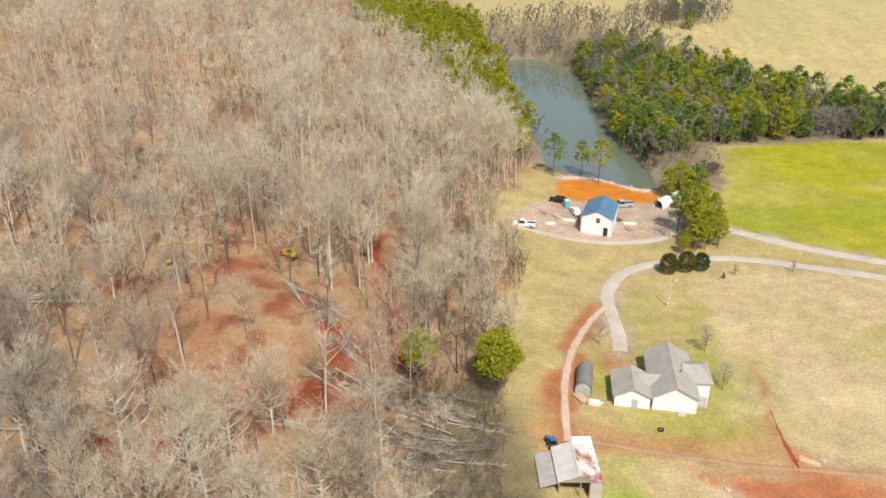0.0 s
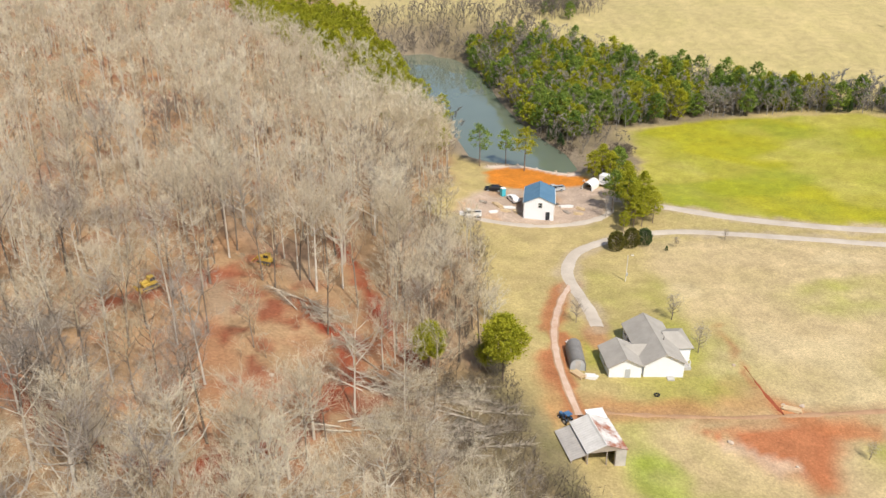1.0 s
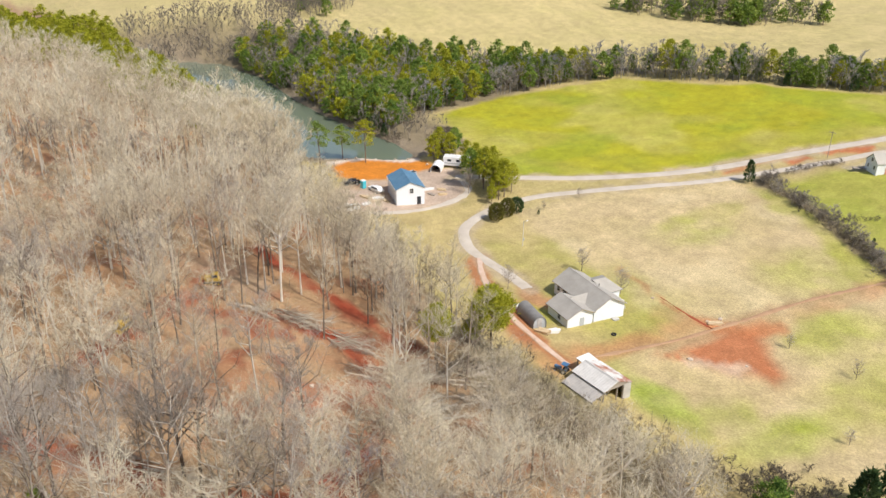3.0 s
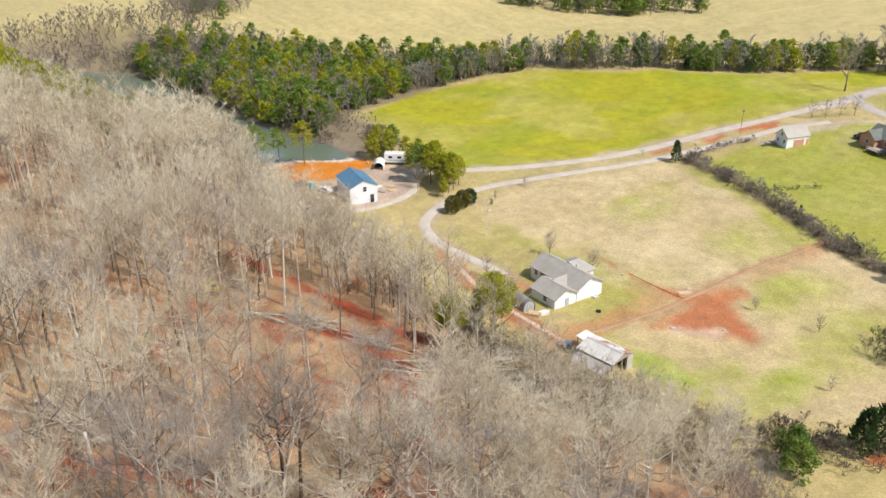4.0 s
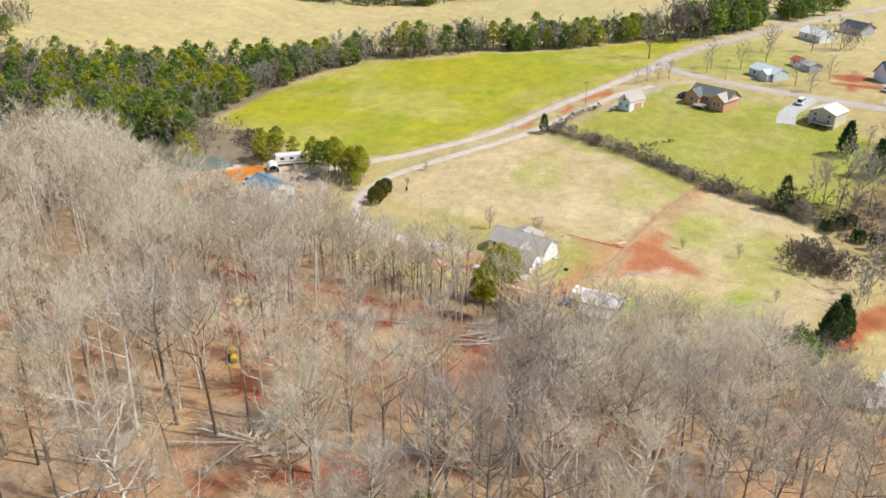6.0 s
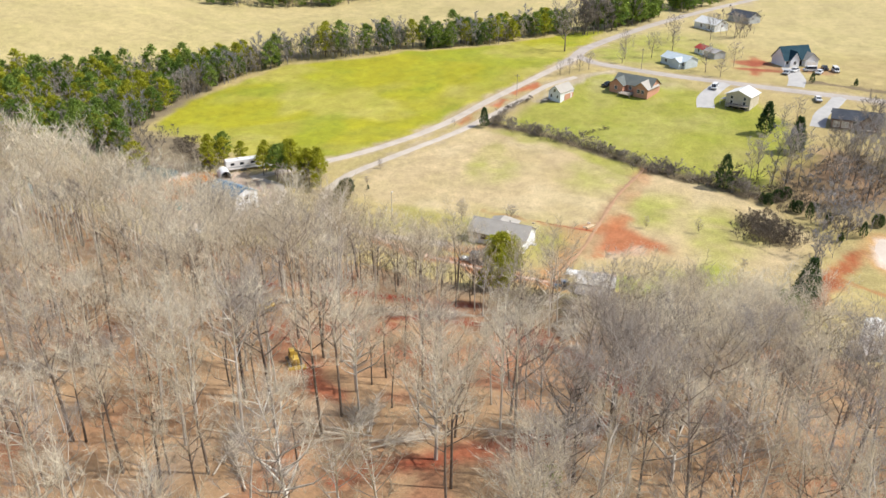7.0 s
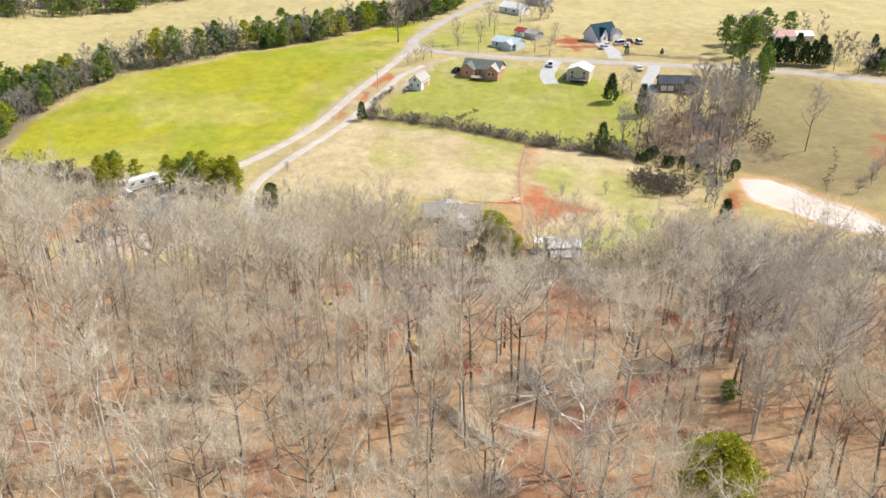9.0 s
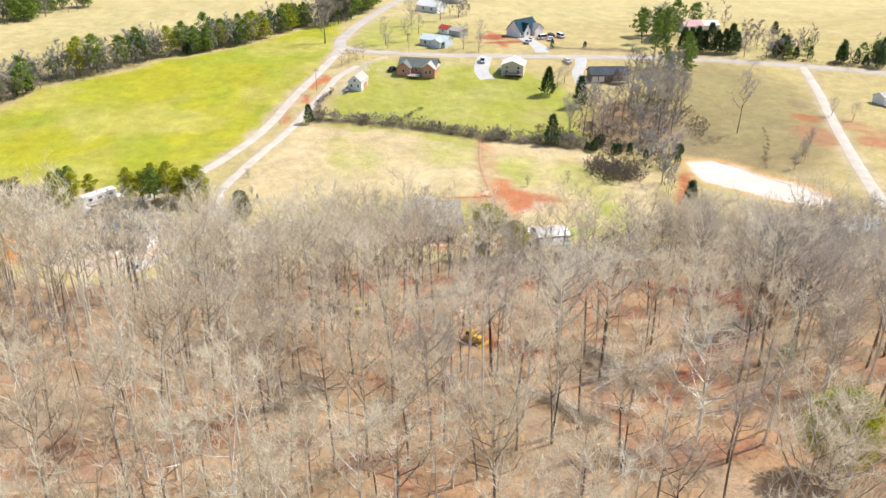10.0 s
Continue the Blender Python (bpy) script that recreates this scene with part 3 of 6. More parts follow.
    lay(along([(50, 94), (62, 91), (78, 90), (100, 88.5)], 0.7, 2.6) * (0.15 + 0.5 * value_noise(x, y, 5, 16)), (0.47, 0.22, 0.11), 0.0)
    lay(along([(19, 101.5), (30, 99.5), (44, 98), (54, 97)], 1.2, 3.0) * (0.2 + 0.6 * value_noise(x, y, 4, 53)), (0.50, 0.27, 0.12), 0.0)
    lay(along(FENCE_ROW, 0.4, 1.6) * 0.6, (0.38, 0.23, 0.12), 0.0)
    lay(along(GULLY, 0.2, 0.9) * (0.2 + 0.6 * value_noise(x, y, 3, 56)), (0.44, 0.17, 0.07), 0.0)
    lay(along([(55, 97), (57, 91), (63, 90.5)], 1.4, 2.0) * 0.7, (0.50, 0.18, 0.07), 0.0)
    lay(along([(24, 121), (19.5, 112), (16.5, 104), (15.5, 97)], 1.2, 3.0) * (0.35 + 0.6 * value_noise(x, y, 4, 52)), (0.52, 0.24, 0.10), 0.0)
    lay(along(TRACK, 1.5, 1.3) * 0.85, (0.46, 0.17, 0.075), 0.0)
    lay(along([(32, 127), (30, 121), (33, 116)], 1.5, 2) * 0.8, (0.46, 0.22, 0.12), 0.0)
    lay(along([(124, 150), (148, 141.5), (166, 134)], 1.2, 2.0) * ease((value_noise(x, y, 6, 51) - 0.25) / 0.3), (0.50, 0.17, 0.07), 0.0)
    lay(along([(150, 128), (160, 124), (178, 118), (186, 110)], 1.2, 2.0) * 0.7, (0.52, 0.44, 0.34), 0.0)
    for road, half in ((LOW_ROAD, 1.6), (UP_ROAD, 1.9), (STREET, 2.6), (MAIN_ROAD, 2.8), (SIDE_ROAD, 2.0)):
        lay(along(road, half, 1.6) * 0.7, (0.50, 0.40, 0.27), 0.0)
    tint *= (0.88 * (0.93 + 0.14 * value_noise(x, y, 3.1, 91)) * (0.92 + 0.16 * value_noise(x + y, y - x, 9, 92)))[:, None]
    nx, ny = len(xs), len(ys)
    base = (np.arange(ny - 1)[:, None] * nx + np.arange(nx - 1)[None, :]).ravel()
    tris = np.concatenate([np.stack([base, base + 1, base + nx + 1], 1), np.stack([base, base + nx + 1, base + nx], 1)])
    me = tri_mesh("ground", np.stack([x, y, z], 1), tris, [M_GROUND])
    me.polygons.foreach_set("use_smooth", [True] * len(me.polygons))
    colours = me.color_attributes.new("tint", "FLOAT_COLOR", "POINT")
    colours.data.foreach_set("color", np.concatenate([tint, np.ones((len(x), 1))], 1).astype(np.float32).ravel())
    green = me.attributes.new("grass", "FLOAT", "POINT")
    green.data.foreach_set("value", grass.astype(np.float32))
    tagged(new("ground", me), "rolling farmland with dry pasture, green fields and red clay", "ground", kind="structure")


def smooth_line(line, step=1.5):
    """Catmull-Rom through the corners of a line, at even steps."""
    p = [Vector(q) for q in line]
    p = [2 * p[0] - p[1]] + p + [2 * p[-1] - p[-2]]
    out = []
    for a, b, c, d in zip(p, p[1:], p[2:], p[3:]):
        k = max(2, int((c - b).length / step))
        for i in range(k):
            t = i / k
            out.append(0.5 * ((2 * b) + (c - a) * t + (2 * a - 5 * b + 4 * c - d) * t * t + (3 * b - a - 3 * c + d) * t ** 3))
    return out + [p[-2]]


def road(name, line, width, mat, label, lift=0.06, wobble=0.25, seed=1, edge=None):
    """A strip on the land with a slight crown and uneven edges."""
    rng = np.random.default_rng(seed)
    mid = smooth_line(line)
    v, t, across = [], [], (-1.0, -0.55, 0.0, 0.55, 1.0)
    for k, q in enumerate(mid):
        d = (mid[min(k + 1, len(mid) - 1)] - mid[max(k - 1, 0)]).normalized()
        side = Vector((d.y, -d.x))
        w = width / 2 + wobble * (rng.random() - 0.5)
        for a in across:
            e = q + side * a * w
            v.append((e.x, e.y, gz(e.x, e.y) + (-0.05 if abs(a) == 1 else lift + 0.06 * (1 - abs(a)))))
        if k:
            for i in range(4):
                s = (k - 1) * 5 + i
                t += [(s, s + 1, s + 6), (s, s + 6, s + 5)]
    me = tri_mesh(name, v, t, [mat, edge or mat], [1 if k % 8 < 2 or k % 8 > 5 else 0 for k in range(len(t))])
    tagged(new(name, me), label, "road", kind="structure")


def sheet(name, poly, z, mat, label, category, cell=3.0):
    """A flat pond or slab over a polygon."""
    bm = bmesh.new()
    bm.faces.new([bm.verts.new((px, py, z)) for px, py in poly])
    bmesh.ops.triangulate(bm, faces=bm.faces)
    me = bpy.data.meshes.new(name)
    bm.to_mesh(me)
    bm.free()
    me.materials.append(mat)
    return tagged(new(name, me), label, category, kind="structure")


build_ground()
grown = lambda poly, k: [(sum(q[0] for q in poly) / len(poly) * (1 - k) + px * k, sum(q[1] for q in poly) / len(poly) * (1 - k) + py * k) for px, py in poly]
sheet("water_lake", grown(LAKE, 1.06), -0.75, M_WATER, "still green lake water between wooded banks", "lake")
sheet("water_pond", grown(POND, 1.08), -1.75, M_POND, "muddy pond in a bare clay bank, its pale colour holding the sky's reflection", "pond")
road("road_farm_lane", LOW_ROAD, 3.2, M_GRAVEL, "pale gravel farm lane curving to the farmhouse", seed=2)
road("road_gravel", UP_ROAD, 3.8, M_GRAVEL, "pale gravel road along the green field", seed=3)
road("road_main", MAIN_ROAD, 5.6, M_ASPHALT, "worn country road leading off past the trees", seed=4)
road("road_street", STREET, 5.2, M_ASPHALT, "worn country road past the houses", seed=5)
road("road_side", SIDE_ROAD, 4.0, M_GRAVEL, "pale gravel side road by the pond", seed=6)
road("road_dirt_track", TRACK, 2.0, M_TRACK, "rutted red dirt track past the shed to the barn", lift=0.04, wobble=0.35, seed=21, edge=M_VERGE)
road("road_yard_drive", [(58, 186), (55, 178.5), (48, 174.5), (38, 173.2), (28, 175), (18, 178)], 2.6, M_GRAVEL, "pale gravel drive across the building yard", lift=0.03, wobble=0.6, seed=31)
road("road_gully", GULLY[2:], 0.5, M_RUT, "narrow red gully washed into the pasture", lift=0.03, wobble=0.6, seed=22)
road("road_fence_row", FENCE_ROW, 1.1, M_VERGE, "worn clay line across the pasture", lift=0.03, wobble=0.6, seed=23)
road("road_driveway", [(183, 69), (174, 72), (165, 74.5), (156, 74)], 7.0, M_CONCRETE, "concrete driveway beside the white house", lift=0.05, seed=7)
road("road_driveway_dark_house", [(177, 31), (168, 34), (159, 38), (148, 40)], 5.5, M_CONCRETE, "concrete driveway to the dark brick house", lift=0.05, seed=8)
road("road_driveway_new_house", [(184, 45), (193, 44), (203, 45), (210, 46)], 7.0, M_CONCRETE, "concrete driveway to the new house", lift=0.05, seed=9)


# ---- houses ----
def farmhouse():
    h = thing("farmhouse", 36.2, 111.0, -7, "low white-sided farmhouse with grey shingle roofs on a lawn", "house")
    gable(h, 1.3, 2.9, 6.9, 13.2, 2.6, 4.5, M_WHITE_SIDING, M_SHINGLE, roof_label="grey shingle roof")
    gable(h, -5.4, -0.7, 5.6, 6.4, 2.5, 3.9, M_WHITE_SIDING, M_SHINGLE, wall_name="garage_wall", roof_name="garage_roof")
    gable(h, -2.4, 0.9, 4.0, 3.4, 2.45, 3.5, M_WHITE_SIDING, M_SHINGLE, turn=90, over=0.3, wall_name="link_wall", roof_name="link_roof")
    # hipped east wing
    bm = bmesh.new()
    base = [bm.verts.new(q) for q in ((4.2, 0.9, 2.5), (8.0, 0.9, 2.5), (8.0, 7.6, 2.5), (4.2, 7.6, 2.5))]
    low = [bm.verts.new((q.co.x, q.co.y, 2.36)) for q in base]
    top = [bm.verts.new((3.0, 4.25, 4.0)), bm.verts.new((6.0, 4.25, 4.0))]
    for f in ((base[0], base[1], top[1], top[0]), (base[1], base[2], top[1]), (base[2], base[3], top[0], top[1]), (base[3], base[0], top[0]), low[::-1]):
        bm.faces.new(f)
    for k in range(4):
        bm.faces.new((base[k], low[k], low[(k + 1) % 4], base[(k + 1) % 4]))
    part("wing_roof", bm, M_SHINGLE, h)
    part("wing_wall", box(6.1, 4.25, -0.5, 2.9, 5.9, 2.85), M_WHITE_SIDING, h)
    part("porch_slab", box(5.9, -0.5, -0.4, 2.0, 2.2, 0.6, 0.02), M_CONCRETE, h)
    part("porch_post", box(6.7, -1.3, 0.2, 0.14, 0.14, 1.1), M_TRIM, h)
    part("porch_rail", box(6.7, -0.6, 1.25, 0.08, 1.6, 0.08), M_TRIM, h)
    window(h, -2.16, 6.0, 1.0, 180, 1.4, 1.2)
    window(h, -2.16, 8.0, 1.0, 180, 0.9, 1.2)
    window(h, 7.56, 3.4, 1.0, 0, 1.1, 1.2)
    window(h, 7.56, 5.6, 1.0, 0, 1.1, 1.2)
    door(h, -5.0, -3.91, 0.0, -90, 0.9, 1.9, M_GREY_SIDING, "grey side door of the garage")
    window(h, -8.21, -1.2, 1.0, 180, 0.9, 1.0)
    part("step", box(2.4, -4.3, -0.4, 1.2, 1.0, 0.5, 0.02), M_CONCRETE, h)
    part("chimney_pipe", tube_bm([(2.6, 1.6, 3.6), (2.6, 1.6, 4.6)], [0.08, 0.08], 8), M_STEEL, h)


def blue_building():
    b = thing("metal_building", 38.0, 182.4, -18, "new white metal building with a blue metal roof on gravel", "building")
    gable(b, 0, 0, 7.2, 10.4, 4.5, 6.1, M_WHITE_METAL, M_BLUE_ROOF, over=0.25, thick=0.12, roof_label="blue ribbed metal roof")
    window(b, 0.3, -5.21, 3.1, -90, 0.9, 1.2)
    door(b, 2.2, -5.21, 0.05, -90, 1.0, 2.1, M_GLASS, "dark glazed door")
    window(b, -3.61, 1.0, 3.0, 180, 0.9, 1.1)
    window(b, 3.61, -2.0, 1.2, 0, 1.0, 1.2)
    part("overhead_door", box(3.62, 2.4, 0.0, 0.08, 3.2, 3.2, 0.02), M_TRIM, b, "white roll-up door")
    for s in (-1, 1):
        part("gutter", tube_bm([(s * 3.92, -5.3, 4.32), (s * 3.92, 5.3, 4.32)], [0.08, 0.08], 6), M_TRIM, b)
        part("downpipe", tube_bm([(s * 3.72, -5.1, 0.0), (s * 3.72, -5.1, 4.3)], [0.05, 0.05], 6), M_TRIM, b)


def barn():
    b = thing("barn", 18.4, 90.0, 1, "old tin-roofed barn with rusting sheets beside a dirt track", "barn", z=gz(18.5, 89) - 0.2)
    b.scale = (0.86, 0.86, 0.9)
    part("west_roof", moved(prism([(-3.3, 3.1), (0.15, 4.3), (0.15, 4.38), (-3.3, 3.18)], 8.6), pose(0, 0, 0)), M_PALE_ROOF, b, "pale sheet-metal roof slope")
    part("east_roof", prism([(0.0, 4.3), (4.0, 2.75), (4.0, 2.83), (0.0, 4.38)], 8.6), M_RUSTY_ROOF, b, "rust-streaked sheet-metal roof slope")
    part("ridge_cap", prism([(-0.2, 4.34), (0.0, 4.41), (0.2, 4.34), (0.0, 4.46)], 8.6), M_PALE_ROOF, b)
    part("lean_to_roof", prism([(-6.0, 1.9), (-3.1, 2.75), (-3.1, 2.83), (-6.0, 1.98)], 8.0), M_GREY_SHEET, b, "grey weathered lean-to roof")
    part("north_roof", moved(box(0, 0, 0, 3.3, 3.2, 0.09), pose(2.3, 5.7, 2.75, 6, 0, 0)), M_WHITE_ROOF, b, "white sheet roof over the north bay")
    part("wall", box(3.75, 0, -0.6, 0.12, 8.2, 3.4), M_GREY_SHEET, b)
    part("wall", box(0.3, 4.0, -0.6, 6.6, 0.12, 3.7), M_OLD_WOOD, b)
    part("wall", box(-3.0, 0.3, -0.6, 0.12, 7.4, 3.7), M_OLD_WOOD, b)
    part("wall", box(2.85, -4.1, -0.6, 1.9, 0.12, 3.4), M_GREY_SHEET, b, "grey sheet front wall")
    part("gable_board", moved(prism([(-3.1, 3.05), (3.6, 2.85), (0.1, 4.25)], 0.1), pose(0, -4.1, 0)), M_OLD_WOOD, b)
    for px in (-5.8, -3.0, 0.4, 1.9):
        part("post", box(px, -3.9, -0.8, 0.18, 0.18, 3.6 if px > -4 else 2.7), M_OLD_WOOD, b)
    for py in (-1.2, 1.4, 3.7):
        part("post", box(-5.8, py, -0.8, 0.18, 0.18, 2.7), M_OLD_WOOD, b)
    for px in (0.9, 3.7):
        part("post", box(px, 7.0, -0.8, 0.16, 0.16, 3.4), M_OLD_WOOD, b)
    part("crate", box(-1.4, 0.6, -0.2, 1.6, 2.2, 1.2, 0.03), M_OLD_WOOD, b)
    # patched sheets that stand proud on the roof
    for k, (px, py) in enumerate(((1.0, -2.6), (2.2, 1.2), (1.4, 3.1))):
        z = 4.40 - (px - 0.0) * 0.3875
        part("roof_sheet", moved(box(0, 0, 0, 1.7, 0.8, 0.02), pose(px, py, z, 0, 21.2, 0)), M_PALE_ROOF if k != 1 else M_RUSTY_ROOF, b)


def barrel_shed():
    s = thing("barrel_shed", 23.6, 113.6, -12, "dark round-roofed metal shed with a pale end wall", "shed", z=gz(23.4, 113) - 0.1)
    arc = [(1.35 * math.cos(math.pi * k / 12), 1.1 + 1.45 * math.sin(math.pi * k / 12)) for k in range(13)]
    shell = [(1.35, 0.0)] + arc + [(-1.35, 0.0)]
    inner = [(a * 0.95, h * 0.965) for a, h in shell]
    bm = prism(shell + inner[::-1], 6.6)
    part("shell", bm, M_GREY_PAINT, s, "dark curved metal roof and sides")
    part("end_wall", moved(prism([(a, max(h, 0)) for a, h in inner], 0.08), pose(0, -3.1, 0)), M_GREY_SIDING, s, "pale grey end wall")
    part("end_wall", moved(prism([(a, max(h, 0)) for a, h in inner], 0.08), pose(0, 3.1, 0)), M_GREY_SIDING, s)
    door(s, 0.0, -3.15, 0.1, -90, 0.9, 1.9, M_GREY_SHEET)
    part("skid", box(-1.1, 0, -0.4, 0.2, 6.6, 0.42), M_OLD_WOOD, s)
    part("skid", box(1.1, 0, -0.4, 0.2, 6.6, 0.42), M_OLD_WOOD, s)


def grey_barn_house():
    h = thing("small_barn_house", 153.6, 122.3, -24.0, "small pale gabled barn house with a tan roof beside the lane", "house")
    h.scale = (0.8, 0.8, 0.85)
    gable(h, 0, 0, 6.0, 10.0, 3.4, 5.8, M_WHITE_SIDING, M_TAN_SHINGLE, turn=90, over=0.35, roof_label="tan shingle roof")
    window(h, -5.01, 0, 3.3, 180, 0.9, 1.1)
    window(h, -5.01, -1.6, 1.0, 180, 0.8, 1.1)
    window(h, -5.01, 1.6, 1.0, 180, 0.8, 1.1)
    part("brick_base", box(1.5, -3.06, -0.5, 6.6, 0.14, 2.7), M_BRICK, h, "orange brick lower wall")
    part("ramp", moved(box(0, 0, 0, 5.0, 1.6, 0.15), pose(-7.6, 2.4, 0.35, 0, 6, 0)), M_OLD_WOOD, h)
    door(h, 3.0, -3.14, 0.1, -90)


def brick_house():
    h = thing("brick_house", 166.0, 98.6, -21.0, "orange brick house with dark roof and a timber deck", "house")
    h.scale = (0.94, 0.94, 0.94)
    gable(h, 1.2, 0, 8.0, 15.0, 3.0, 5.6, M_BRICK, M_GREEN_SHINGLE, over=0.5, roof_label="dark shingle roof")
    gable(h, -1.0, 5.0, 5.4, 8.8, 3.0, 5.0, M_BRICK, M_GREEN_SHINGLE, turn=90, over=0.5, wall_name="gable_wall", roof_name="gable_roof")
    gable(h, -1.0, -5.0, 5.4, 8.8, 3.0, 5.0, M_BRICK, M_TAN_SHINGLE, turn=90, over=0.5, wall_name="gable_wall", roof_name="gable_roof")
    part("deck", box(-5.6, 0.3, 0.2, 5.0, 5.0, 0.25), M_OLD_WOOD, h, "weathered timber deck")
    for px, py in ((-7.9, -2.0), (-7.9, 2.6), (-5.6, -2.0), (-5.6, 2.6)):
        part("deck_post", box(px, py, -0.6, 0.16, 0.16, 1.9), M_OLD_WOOD, h)
    part("deck_rail", box(-8.0, 0.3, 1.1, 0.1, 5.0, 0.12), M_TRIM, h)
    for px, py, f in ((-5.41, 5.0, 180), (-5.41, -5.8, 180), (-5.41, -4.2, 180), (0, -7.51, -90), (2.4, -7.51, -90), (-2.81, 0.4, 180)):
        window(h, px, py, 1.0, f, 1.0, 1.2)


def white_house():
    h = thing("two_storey_house", 161.5, 62.8, -21.0, "two-storey beige house with a white metal roof and low deck", "house")
    h.scale = (0.87, 0.87, 0.87)
    gable(h, 0, 0, 9.4, 9.4, 4.6, 6.4, M_BEIGE_SIDING, M_WHITE_ROOF, turn=90, over=0.5, roof_label="white metal roof")
    part("deck", box(-5.9, -0.4, 0.9, 2.6, 8.0, 0.2), M_OLD_WOOD, h)
    for py in (-4.2, -1.6, 1.0, 3.4):
        part("deck_post", box(-7.0, py, -0.6, 0.16, 0.16, 2.6), M_OLD_WOOD, h)
    part("deck_rail", box(-7.1, -0.4, 1.95, 0.08, 8.0, 0.1), M_OLD_WOOD, h)
    # A solid slab on the wall, coloured as the shade under the deck.
    part("deck_shade_panel", box(-4.76, -0.4, -0.4, 0.1, 7.0, 1.6), M_DARK, h, "dark panel standing for the shade under the deck")
    for py, z in ((-2.6, 3.0), (2.4, 3.0), (-2.6, 1.2), (2.4, 1.2)):
        window(h, -4.71, py, z, 180, 1.0, 1.1)
    part("awning", moved(box(0, 0, 0, 4.4, 2.6, 0.1), pose(-2.0, 5.9, 2.1, -12, 0, 0)), M_GREY_SHEET, h)
    for px in (-4.0, 0.0):
        part("awning_post", box(px, 7.0, -0.4, 0.1, 0.1, 2.3), M_TRIM, h)


def dark_house():
    h = thing("dark_brick_house", 151.6, 28.8, -6.0, "long brown brick house with a dark blue-grey roof", "house")
    h.scale = (0.85, 0.85, 0.95)
    gable(h, 0, 0, 8.6, 16.5, 2.9, 5.0, M_BROWN_BRICK, M_DARK_SHINGLE, over=0.5, roof_label="dark blue-grey shingle roof")
    gable(h, -2.6, -3.6, 5.0, 5.0, 2.8, 4.4, M_BROWN_BRICK, M_DARK_SHINGLE, turn=90, over=0.4, wall_name="gable_wall", roof_name="gable_roof")
    for py in (6.5, 3.6):
        part("garage_door", box(-4.33, py, 0.0, 0.08, 2.4, 2.1, 0.01), M_TRIM, h, "white garage door")
    window(h, -5.11, -3.6, 1.0, 180, 1.4, 1.2)
    window(h, -4.31, 0.6, 1.0, 180, 1.2, 1.2)
    window(h, -4.31, -7.0, 1.0, 180, 1.0, 1.2)
    part("deck", box(-6.2, -3.6, 0.0, 2.2, 6.0, 0.5), M_OLD_WOOD, h)


def new_house():
    h = thing("new_house", 217.0, 45.0, 34.0, "new white house with a steep dark teal roof and dirt yard", "house")
    h.scale = (0.86, 0.86, 0.86)
    gable(h, 0, 0, 9.0, 14.0, 3.2, 8.0, M_WHITE_SIDING, M_TEAL_ROOF, over=0.5, roof_label="steep dark teal roof")
    gable(h, -3.2, 2.6, 4.6, 5.0, 3.4, 6.6, M_WHITE_SIDING, M_TEAL_ROOF, turn=90, over=0.4, wall_name="dormer_wall", roof_name="dormer_roof")
    gable(h, -3.0, -5.6, 6.6, 7.0, 3.0, 5.6, M_WHITE_SIDING, M_SHINGLE, turn=90, over=0.4, wall_name="garage_wall", roof_name="garage_roof")
    for py in (-7.0, -4.2):
        part("garage_door", box(-6.54, py, 0.0, 0.08, 2.3, 2.1, 0.01), M_TRIM, h)
    window(h, -5.71, 2.6, 1.0, 180, 1.2, 1.4)
    window(h, -4.51, 5.6, 1.0, 180, 1.2, 1.4)
    # No real opening: a slab coloured as the porch's shade.
    part("porch_shade_panel", box(-4.54, -0.6, 0.1, 0.1, 2.6, 2.3), M_DARK, h)


